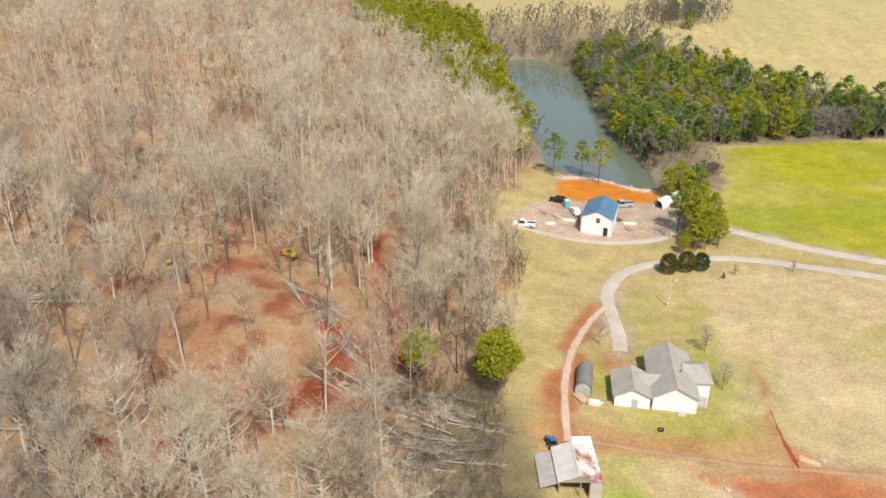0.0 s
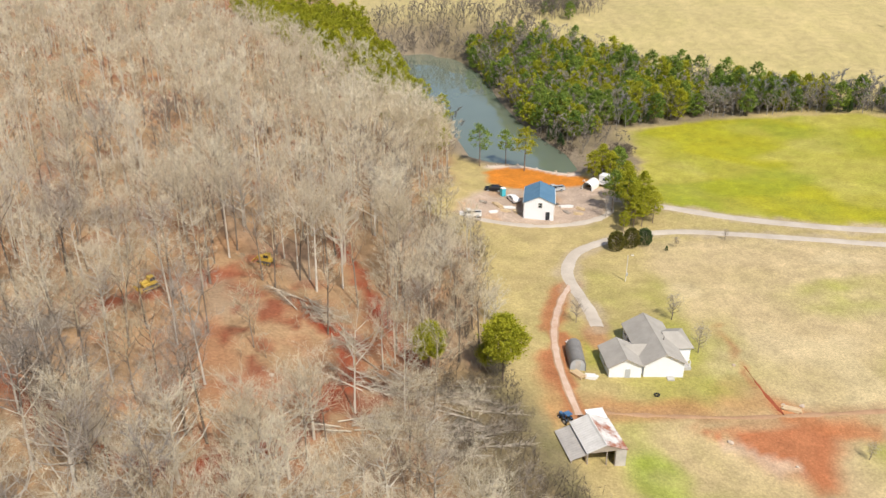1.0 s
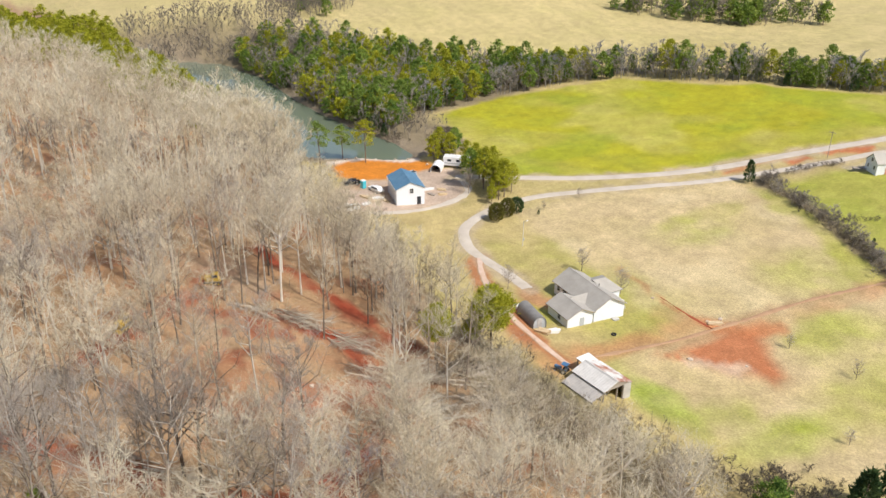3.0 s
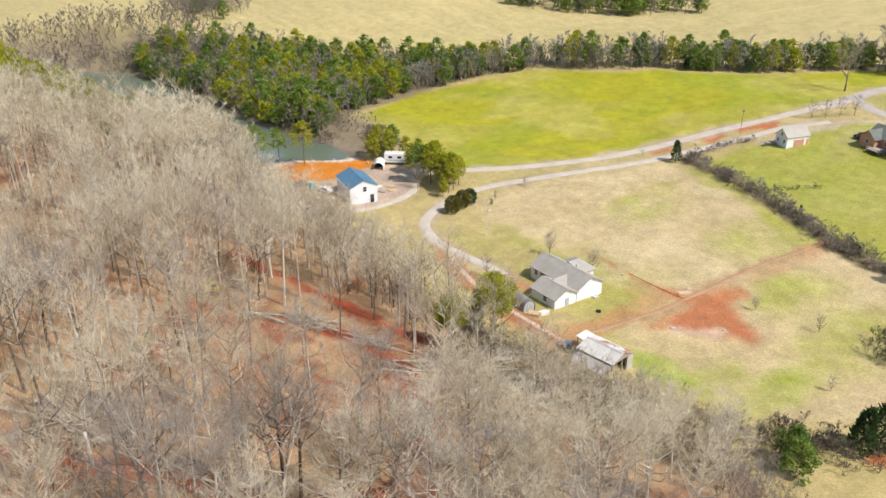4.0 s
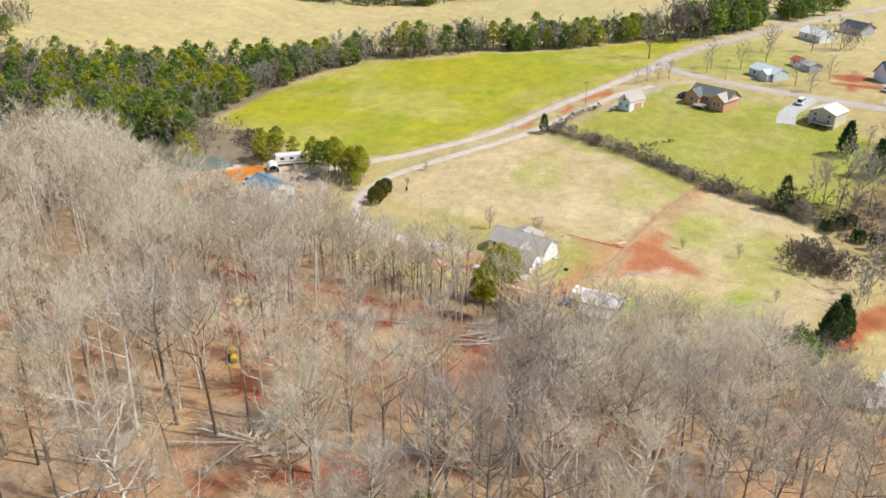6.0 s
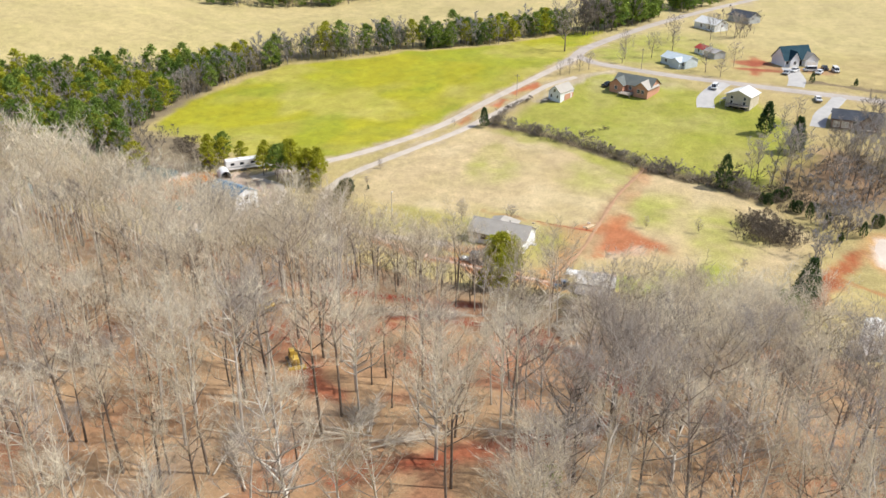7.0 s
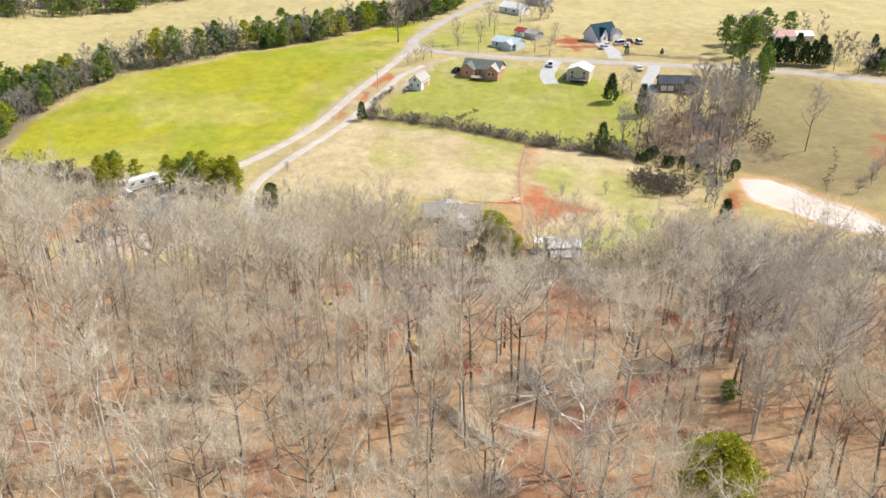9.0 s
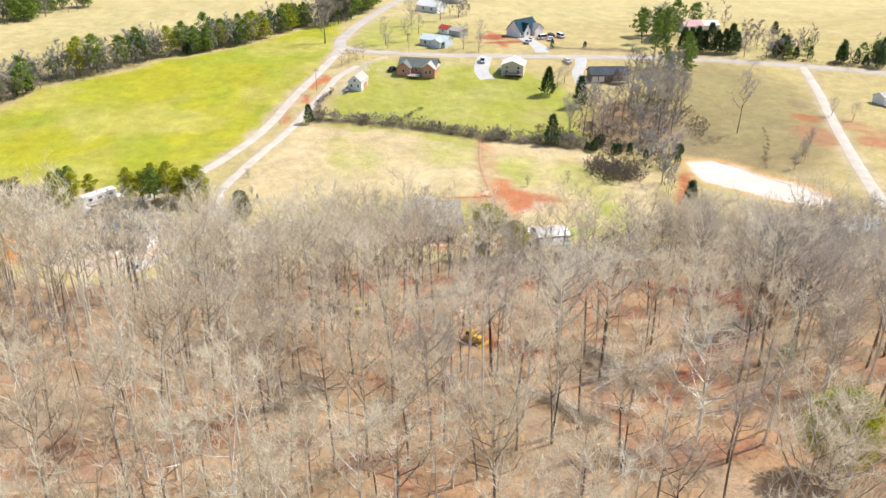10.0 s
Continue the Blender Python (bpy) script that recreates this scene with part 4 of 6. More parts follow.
def small_houses():
    h = thing("pale_blue_house", 202.0, 86.0, -38.0, "pale blue single-storey house with a light roof", "house")
    gable(h, 0, 0, 7.0, 12.0, 2.6, 4.2, M_BLUE_SIDING, M_BLUE_SIDING, over=0.3, roof_label="pale blue metal roof")
    gable(h, -3.4, -2.4, 4.6, 4.0, 2.4, 3.6, M_BLUE_SIDING, M_BLUE_SIDING, turn=90, over=0.3, wall_name="porch_wall", roof_name="porch_roof")
    for py in (-5, 0.6, 3.4):
        window(h, -3.51 if py > -4 else -3.51, py, 0.9, 180, 1.0, 1.1)
    s = thing("red_roofed_shed", 222.5, 76.0, -50.0, "small white shed with a red roof and open grey carport", "shed")
    gable(s, 0, 3.0, 4.6, 5.0, 2.3, 3.4, M_WHITE_SIDING, M_CAR_RED, over=0.3, roof_label="red sheet roof")
    gable(s, 0, -4.0, 5.2, 6.5, 2.3, 3.3, M_GREY_SIDING, M_GREY_SHEET, over=0.3, wall_name="carport_wall", roof_name="carport_roof")
    window(s, -2.31, 3.0, 0.9, 180, 0.9, 1.0)
    f = thing("white_far_house", 277.0, 76.5, -45.0, "white house with a pale roof among bare trees", "house")
    gable(f, 0, 0, 8.0, 13.0, 3.0, 5.0, M_WHITE_SIDING, M_WHITE_ROOF, over=0.4)
    window(f, -4.01, 2.0, 1.0, 180, 1.1, 1.2)
    window(f, -4.01, -3.0, 1.0, 180, 1.1, 1.2)
    g = thing("grey_far_house", 300.0, 62.0, -40.0, "grey house with a dark roof among bare trees", "house")
    gable(g, 0, 0, 8.0, 12.0, 3.0, 5.0, M_GREY_SIDING, M_DARK_SHINGLE, over=0.4)
    p = thing("pink_roofed_house", 214.0, -35.0, 2.0, "white house with a faded red metal roof behind cedars", "house")
    gable(p, 0, 2.5, 8.0, 9.0, 2.8, 4.6, M_WHITE_SIDING, M_PINK_ROOF, over=0.4, roof_label="faded red metal roof")
    gable(p, 1.0, -6.0, 7.0, 9.0, 2.6, 4.0, M_BEIGE_SIDING, M_WHITE_ROOF, over=0.3, wall_name="wing_wall", roof_name="wing_roof")
    window(p, -4.01, 3.0, 1.0, 180, 1.1, 1.1)
    q = thing("roadside_house", 178.0, -57.0, 12.0, "low white house beside the road among cedars", "house")
    gable(q, 0, 0, 6.0, 8.0, 2.4, 3.6, M_WHITE_SIDING, M_GREY_SHEET, over=0.4)
    window(q, -3.01, 2.0, 0.9, 180, 1.1, 1.1)
    d = thing("deck_house", 113.5, -62.5, 12.0, "small white house with a broad timber deck on a lawn", "house")
    gable(d, 1.5, 0, 5.0, 8.0, 2.7, 3.9, M_WHITE_SIDING, M_GREY_SHEET, over=0.3)
    part("deck", box(-3.4, 0.5, 0.35, 4.6, 9.0, 0.2), M_OLD_WOOD, d, "weathered timber deck")
    for py in (-3.8, -0.8, 2.2, 4.8):
        part("deck_post", box(-5.5, py, -0.5, 0.14, 0.14, 1.9), M_OLD_WOOD, d)
    part("deck_rail", box(-5.6, 0.5, 1.3, 0.08, 9.0, 0.1), M_OLD_WOOD, d)
    window(d, -1.01, 2.0, 1.0, 180, 1.1, 1.1)
    door(d, -1.01, -1.2, 0.55, 180)
    w = thing("white_trailer_home", 12.6, 41.9, 76.0, "white trailer home seen between bare trees", "mobile home")
    gable(w, 0, 0, 4.0, 9.5, 2.6, 3.2, M_WHITE_SIDING, M_WHITE_ROOF, over=0.2)
    w.scale = (0.8, 0.8, 0.9)
    window(w, -2.01, 2.0, 1.0, 180, 0.9, 0.9)
    window(w, -2.01, -2.0, 1.0, 180, 0.9, 0.9)
    k = thing("turquoise_roofed_shed", 2.5, 27.0, 15.0, "low shed with a pale turquoise roof between bare trees", "shed")
    gable(k, 0, 0, 6.0, 10.0, 2.4, 3.4, M_GREY_SIDING, M_BLUE_SIDING, over=0.3)
    e = thing("tin_shed", 1.5, 44.5, 30.0, "small grey tin shed between bare trees", "shed")
    gable(e, 0, 0, 4.0, 5.0, 2.1, 2.9, M_GREY_SIDING, M_GREY_SHEET, over=0.2)


# ---- vehicles and yard ----
def wheel(parent, x, y, r, wide=0.24):
    bm = tube_bm([(x - wide / 2, y, r), (x + wide / 2, y, r)], [r, r], 14)
    tyre = part("wheel", bm, M_RUBBER, parent)
    part("rim", tube_bm([(x - wide / 2 - 0.012, y, r), (x + wide / 2 + 0.012, y, r)], [r * 0.58, r * 0.58], 10), M_CAR_GREY, tyre)


def car(name, x, y, rot, paint, label, pickup=False, van=False):
    c = thing(name, x, y, rot, label, "truck" if pickup else "van" if van else "car")
    long = 5.4 if pickup else 4.7
    side = [(-long / 2, 0.35), (long / 2, 0.35), (long / 2, 0.75), (long / 2 - 0.15, 0.98), (-long / 2 + 0.1, 1.0), (-long / 2, 0.8)]
    part("body", prism(side, 1.85, "x"), paint, c, smooth=False)
    if pickup:
        cab = [(-0.2, 0.98), (1.6, 0.96), (1.0, 1.75), (-0.1, 1.78)]
    elif van:
        cab = [(-2.3, 0.98), (1.9, 0.96), (1.2, 2.0), (-2.2, 2.05)]
    else:
        cab = [(-1.9, 0.98), (1.3, 0.96), (0.55, 1.5), (-1.3, 1.52)]
    part("cabin", prism(cab, 1.6, "x"), paint, c)
    glass = [(a * 0.94 + 0.02, h * 0.93 + 0.10) for a, h in cab]
    part("side_glass", prism(glass, 1.64, "x"), M_GLASS, c, "dark car glass")
    a, b = cab[1], cab[2]
    part("windscreen", moved(box(0, 0, 0, 1.45, 0.03, 0.9 * math.hypot(a[0] - b[0], a[1] - b[1])), pose(0, a[0] + 0.0, a[1] + 0.03, math.degrees(math.atan2(a[0] - b[0], b[1] - a[1])), 0, 0)), M_GLASS, c)
    if pickup:
        part("bed", box(0, -1.5, 0.98, 1.5, 2.0, 0.04), M_RUBBER, c, "dark truck bed")
        for s in (-1, 1):
            part("bed_side", box(s * 0.86, -1.5, 0.95, 0.12, 2.2, 0.32), paint, c)
        part("tailgate", box(0, -2.62, 0.9, 1.7, 0.08, 0.38), paint, c)
    for s in (-1, 1):
        for q in (-long * 0.3, long * 0.31):
            wheel(c, s * 0.84, q, 0.36)
        part("headlight", box(s * 0.7, long / 2 - 0.02, 0.68, 0.3, 0.08, 0.14, 0.02), M_TRIM, c)
        part("tail_light", box(s * 0.8, -long / 2 + 0.01, 0.7, 0.18, 0.06, 0.2, 0.02), M_CAR_RED, c)
    part("bumper", box(0, long / 2 + 0.03, 0.36, 1.7, 0.12, 0.2, 0.03), M_STEEL, c)
    part("bumper", box(0, -long / 2 - 0.03, 0.36, 1.7, 0.12, 0.2, 0.03), M_STEEL, c)


def travel_trailer():
    r = thing("travel_trailer", 63.4, 194.8, 42, "long white travel trailer with grey stripe parked on gravel", "trailer")
    part("body", box(0, 0, 0.6, 2.5, 9.2, 2.7, 0.18), M_CAR_WHITE, r, smooth=False)
    for s in (-1, 1):
        part("stripe", box(s * 1.255, 0, 1.25, 0.012, 8.4, 0.3), M_CAR_GREY, r, "grey stripe")
        for py in (-2.8, 0.2, 2.8):
            part("window", box(s * 1.256, py, 1.9, 0.03, 1.1, 0.7, 0.01), M_GLASS, r)
        for py in (-0.6, 0.4):
            wheel(r, s * 1.1, py, 0.36)
    part("roof_unit", box(0, 0.6, 3.3, 0.8, 1.1, 0.28, 0.06), M_TRIM, r)
    part("roof_vent", box(0, -2.4, 3.3, 0.5, 0.5, 0.14, 0.03), M_CAR_GREY, r)
    part("hitch", tube_bm([(0, 4.5, 0.6), (0, 5.8, 0.55)], [0.07, 0.06], 6), M_STEEL, r)
    part("jack", tube_bm([(0, 5.6, 0.0), (0, 5.6, 0.8)], [0.05, 0.05], 6), M_STEEL, r)


def round_carport():
    c = thing("fabric_carport", 56.9, 196.6, -45, "white arched fabric carport, open at the front", "carport")
    c.scale = (0.8, 0.8, 0.9)
    arc = [(1.8 * math.cos(math.pi * k / 12), 1.0 + 1.5 * math.sin(math.pi * k / 12)) for k in range(13)]
    shell = [(1.8, 0.0)] + arc + [(-1.8, 0.0)]
    part("cover", prism(shell + [(a * 0.97, h * 0.98) for a, h in shell[::-1]], 6.0), M_TARP, c, "white fabric cover")
    part("back_cover", moved(prism([(a * 0.96, h * 0.975) for a, h in shell], 0.05), pose(0, 2.9, 0)), M_TARP, c)
    for py in (-2.9, -1.0, 1.0, 2.8):
        part("hoop", tube_bm([(a * 0.955, py, h * 0.96) for a, h in shell], [0.035] * len(shell), 5), M_STEEL, c)
    # The boxes take the same shade tone, darkening the carport's inside.
    part("stored_boxes", box(0.2, 1.4, 0, 1.8, 1.6, 1.1, 0.04), M_DARK, c)


def flat_trailer():
    f = thing("flat_trailer", 66.6, 189.6, 42, "low white flat trailer parked behind the travel trailer", "trailer")
    part("bed", box(0, 0, 0.6, 2.1, 4.6, 0.16, 0.03), M_TRIM, f)
    for s in (-1, 1):
        part("side_rail", box(s * 1.02, 0, 0.76, 0.06, 4.6, 0.3), M_TRIM, f)
        for py in (-0.5, 0.4):
            wheel(f, s * 1.12, py, 0.33)
    part("front_board", box(0, 2.27, 0.76, 2.1, 0.06, 0.5), M_TRIM, f)
    part("hitch", tube_bm([(0, 2.2, 0.6), (0, 3.5, 0.5)], [0.06, 0.05], 6), M_STEEL, f)


def crawler(x, y, rot, label, arm=False):
    d = thing("bulldozer" if not arm else "excavator", x, y, rot, label, "machine")
    d.scale = (0.75, 0.75, 0.75)
    for s in (-1, 1):
        bm = bmesh.new()
        loop = [(1.5 + 0.42 * math.cos(a), 0.45 + 0.42 * math.sin(a)) for a in np.linspace(-math.pi / 2, math.pi / 2, 7)]
        loop += [(-1.5 - 0.42 * math.cos(a), 0.45 - 0.42 * math.sin(a)) for a in np.linspace(-math.pi / 2, math.pi / 2, 7)]
        track = part("crawler_track", moved(prism(loop, 0.5, "x", bm), pose(s * 0.95, 0, 0)), M_STEEL, d, "dark steel crawler track")
        for q in (-1.4, -0.7, 0.0, 0.7, 1.4):
            part("roller", tube_bm([(s * 0.95 - 0.27, q, 0.4), (s * 0.95 + 0.27, q, 0.4)], [0.2, 0.2], 8), M_YELLOW, track)
    part("body", box(0, -0.1, 0.6, 1.4, 3.2, 0.8, 0.08), M_YELLOW, d)
    part("bonnet", box(0, 1.0, 1.3, 1.1, 1.5, 0.7, 0.1), M_YELLOW, d)
    part("cab", box(0, -0.6, 1.35, 1.4, 1.4, 1.35, 0.08, 0.9), M_YELLOW, d)
    part("cab_glass", box(0, -0.6, 1.75, 1.43, 1.3, 0.7, 0.03, 0.95), M_GLASS, d)
    part("exhaust", tube_bm([(0.3, 1.2, 1.9), (0.3, 1.2, 2.7)], [0.06, 0.06], 6), M_STEEL, d)
    if arm:
        part("boom", tube_bm([(0.4, 0.9, 1.6), (0.5, 2.6, 3.4), (0.5, 4.2, 3.0)], [0.22, 0.2, 0.15], 6), M_YELLOW, d)
        part("stick", tube_bm([(0.5, 4.1, 3.1), (0.5, 4.7, 1.3)], [0.15, 0.11], 6), M_YELLOW, d)
        part("bucket", box(0.5, 4.6, 0.5, 0.9, 0.7, 0.8, 0.08, 1.2), M_STEEL, d)
    else:
        part("blade", moved(prism([(0, 0), (0.25, 0.5), (0, 1.05), (-0.12, 1.05), (0.1, 0.5), (-0.12, 0)], 3.0, "x"), pose(0, 2.6, 0.1, 0, 0, 0)), M_YELLOW, d, "wide yellow blade")
        for s in (-1, 1):
            part("push_arm", tube_bm([(s * 1.25, 0.0, 0.5), (s * 1.25, 2.5, 0.5)], [0.1, 0.1], 6), M_YELLOW, d)


def tractor():
    t = thing("tractor", 15.9, 96.4, 20, "small blue tractor parked by the barn", "tractor")
    t.scale = (0.8, 0.8, 0.8)
    part("bonnet", box(0, 0.9, 0.7, 0.6, 1.5, 0.6, 0.08), M_CAR_BLUE, t)
    part("seat", box(0, -0.6, 0.9, 0.5, 0.45, 0.55, 0.06), M_RUBBER, t)
    part("fender", box(-0.62, -0.7, 1.05, 0.35, 1.0, 0.14, 0.04), M_CAR_BLUE, t)
    part("fender", box(0.62, -0.7, 1.05, 0.35, 1.0, 0.14, 0.04), M_CAR_BLUE, t)
    part("chassis", box(0, 0.1, 0.45, 0.4, 2.6, 0.35, 0.05), M_STEEL, t)
    part("roll_bar", tube_bm([(-0.5, -1.0, 0.9), (-0.5, -1.0, 2.2), (0.5, -1.0, 2.2), (0.5, -1.0, 0.9)], [0.04] * 4, 6), M_STEEL, t)
    part("canopy", box(0, -0.7, 2.2, 1.3, 1.4, 0.07, 0.02), M_CAR_BLUE, t)
    for s in (-1, 1):
        wheel(t, s * 0.7, -0.75, 0.65, 0.34)
        wheel(t, s * 0.55, 1.25, 0.38, 0.22)


def pole(x, y, height, label, lamp=False, group="utility poles"):
    p = thing("utility_pole", x, y, 0, label, "pole", group)
    part("shaft", tube_bm([(0, 0, -0.5), (0.03, 0, height / 2), (0, 0, height)], [0.11, 0.10, 0.08], 8), M_PALE_BARK if lamp else M_OLD_WOOD, p)
    if lamp:
        part("lamp_arm", tube_bm([(0, 0, height - 0.6), (0.5, 0.1, height - 0.1), (1.0, 0.2, height - 0.15)], [0.04, 0.04, 0.04], 6), M_STEEL, p)
        part("lamp_head", box(1.1, 0.2, height - 0.3, 0.5, 0.28, 0.16, 0.04), M_TRIM, p)
        part("meter_box", box(0.2, 0, 1.4, 0.25, 0.35, 0.6, 0.03), M_CAR_GREY, p)
    else:
        part("crossarm", box(0, 0, height - 0.7, 0.1, 2.0, 0.12), M_OLD_WOOD, p)
        for q in (-0.9, -0.3, 0.3, 0.9):
            part("insulator", tube_bm([(0, q, height - 0.58), (0, q, height - 0.4)], [0.05, 0.03], 6), M_STEEL, p)


def lumber_stack(x, y, rot, n, long, mat, label, name="lumber_stack"):
    rng = random.Random(int(x * 7 + y * 13))
    s = thing(name, x, y, rot, label, "lumber")
    for k in range(n):
        row, col = divmod(k, 4)
        part("board", moved(box(0, 0, 0, 0.28, long * rng.uniform(0.8, 1), 0.14), pose(col * 0.33 - 0.5, rng.uniform(-0.3, 0.3), row * 0.16, 0, 0, rng.uniform(-5, 5))), mat, s)


def rock(x, y, size, seed, mat=None, label="pale broken rock on red soil"):
    rng = random.Random(seed)
    bm = bmesh.new()
    bmesh.ops.create_icosphere(bm, subdivisions=2, radius=size)
    off = Vector((rng.random() * 50, rng.random() * 50, 0))
    for q in bm.verts:
        q.co *= 0.75 + 0.5 * noise.noise(q.co / size * 1.1 + off)
        q.co.z = q.co.z * 0.7 + size * 0.25
    me = bpy.data.meshes.new("rock")
    bm.to_mesh(me)
    bm.free()
    me.materials.append(mat or M_STONE)
    ob = new("rock", me)
    ob.matrix_basis = pose(x, y, gz(x, y), 0, 0, rng.uniform(0, 360))
    tagged(ob, label, "rock", "rocks and rubble")


farmhouse()
blue_building()
barn()
barrel_shed()
grey_barn_house()
brick_house()
white_house()
dark_house()
new_house()
small_houses()
travel_trailer()
flat_trailer()
round_carport()
car("pickup_truck", 19.4, 178.2, 80, M_CAR_WHITE, "white pickup truck parked on the gravel lane", pickup=True)
car("car", 30.0, 197.2, 75, M_CAR_BLACK, "black car parked beside the orange earth", van=False)
car("car", 33.4, 190.0, 10, M_CAR_WHITE, "white car parked by the metal building")
car("car", 46.6, 196.0, 95, M_CAR_GREY, "silver pickup parked behind the metal building", pickup=True)
car("van", 175.0, 72.0, 80, M_CAR_WHITE, "white van on the concrete driveway", van=True)
car("car", 204.0, 44.5, 60, M_CAR_WHITE, "white car on the new driveway")
car("car", 206.5, 39.0, 20, M_CAR_WHITE, "white van parked by the new house", van=True)
car("car", 211.0, 33.5, 95, M_CAR_BLACK, "black car parked by the new house")
car("car", 199.5, 47.5, 75, M_CAR_GREY, "silver car on the new driveway")
car("car", 203.5, 36.0, 70, M_CAR_WHITE, "white car parked in the new house's yard")
car("car", 208.5, 30.0, 100, M_CAR_WHITE, "white trailer van in the new house's yard", van=True)
car("car", 171.0, 38.5, 95, M_CAR_WHITE, "white car at the dark house's driveway")
car("car", 169.0, 108.5, 60, M_CAR_BLACK, "black car parked beside the brick house")
crawler(-45.5, 120.8, 130, "yellow bulldozer clearing the wooded slope")
crawler(-28.0, 135.0, 60, "yellow bulldozer among the bare trees")
tractor()
pole(45.0, 143.0, 6.2, "pale wooden pole with a yard lamp", lamp=True)
for px, py in ((151, 137.4), (190.8, 99), (149.5, -69.5)):
    pole(px, py, 8.0, "weathered wooden utility pole beside the road")
t = thing("portable_toilet", 31.6, 193.6, 12, "turquoise portable toilet on the building site", "toilet")
part("cabin", box(0, 0, 0, 1.15, 1.15, 2.1, 0.05), M_CYAN, t)
part("roof", box(0, 0, 2.1, 1.2, 1.2, 0.2, 0.06, 0.8), M_TRIM, t)
part("door", box(0, -0.59, 0.1, 0.8, 0.04, 1.85, 0.01), M_CYAN, t)
for px, py, rot, n, long, mat, label in ((28.5, 186.5, 20, 12, 3.6, M_LUMBER, "stack of sawn boards on the building site"), (31.0, 185.2, 80, 8, 3.0, M_TRIM, "stack of white panels on the building site"),
                                         (29.5, 183.0, 60, 8, 2.6, M_LUMBER, "small stack of boards beside the building"), (46.0, 184.5, 85, 10, 3.6, M_TRIM, "white sheets stacked on pallets"),
                                         (49.0, 182.5, 40, 8, 2.4, M_LUMBER, "boards stacked on the gravel"), (45.0, 181.0, 10, 6, 2.0, M_OLD_WOOD, "old boards stacked on the gravel"), (26.0, 182.0, 100, 8, 2.4, M_TRIM, "white sheets lying on the yard"), (32.2, 182.4, 15, 8, 2.2, M_LUMBER, "pallet of boards by the building"),
                                         (47.5, 179.5, 70, 8, 2.2, M_LUMBER, "scrap lumber on the gravel"), (43.6, 186.6, 30, 8, 2.0, M_STEEL, "dark steel parts stacked by the building"), (25.0, 188.5, 50, 8, 2.2, M_OLD_WOOD, "grey pallets near the wood's edge"),
                                         (22.4, 108.8, 30, 16, 2.4, M_LUMBER, "heap of cut firewood beside the shed"), (24.6, 108.2, 70, 14, 2.0, M_TRIM, "heap of pale scrap boards beside the shed"),
                                         (24.6, 118.4, 10, 16, 2.4, M_TRIM, "white boards behind the shed"), (54.8, 96.6, 60, 10, 3.0, M_LUMBER, "broken timber heap at the fence row")):
    lumber_stack(px, py, rot, n, long, mat, label)
for k, (px, py, size) in enumerate(((54.0, 97.8, 0.6), (55.6, 95.8, 0.5), (57.0, 97.2, 0.8), (51.5, 109.5, 0.6), (33.8, 219.2, 0.8), (36.5, 219.6, 0.7), (39.5, 219.0, 0.9), (42.5, 218.4, 0.7),
                                    (47.5, 215.5, 0.6), (52.0, 211.6, 0.7), (55.0, 209.2, 0.8), (57.0, 202.0, 0.9), (-27.0, 99.0, 0.6), (-22.0, 92.0, 0.7), (-10.5, 112.0, 0.5), (-29.5, 88.0, 0.6),
                                    (-15.0, 100.0, 0.5), (24.5, 108.2, 0.5), (48.0, 84.0, 0.5), (40.5, 90.2, 0.8))):
    rock(px, py, size * 0.7, k)
tyre = thing("old_tyre", 33.8, 102.4, 0, "black tractor tyre lying on the grass", "tyre")
ring = [(0.38 + 0.14 * math.cos(a), 0.15 + 0.14 * math.sin(a)) for a in np.linspace(0, 2 * math.pi, 9)[:-1]]
bm = bmesh.new()
loops = [[bm.verts.new((r * math.cos(b), r * math.sin(b), h)) for r, h in ring] for b in np.linspace(0, 2 * math.pi, 19)[:-1]]
for a, b in zip(loops, loops[1:] + loops[:1]):
    for i in range(8):
        bm.faces.new((a[i], b[i], b[(i + 1) % 8], a[(i + 1) % 8]))
part("casing", bm, M_RUBBER, tyre)


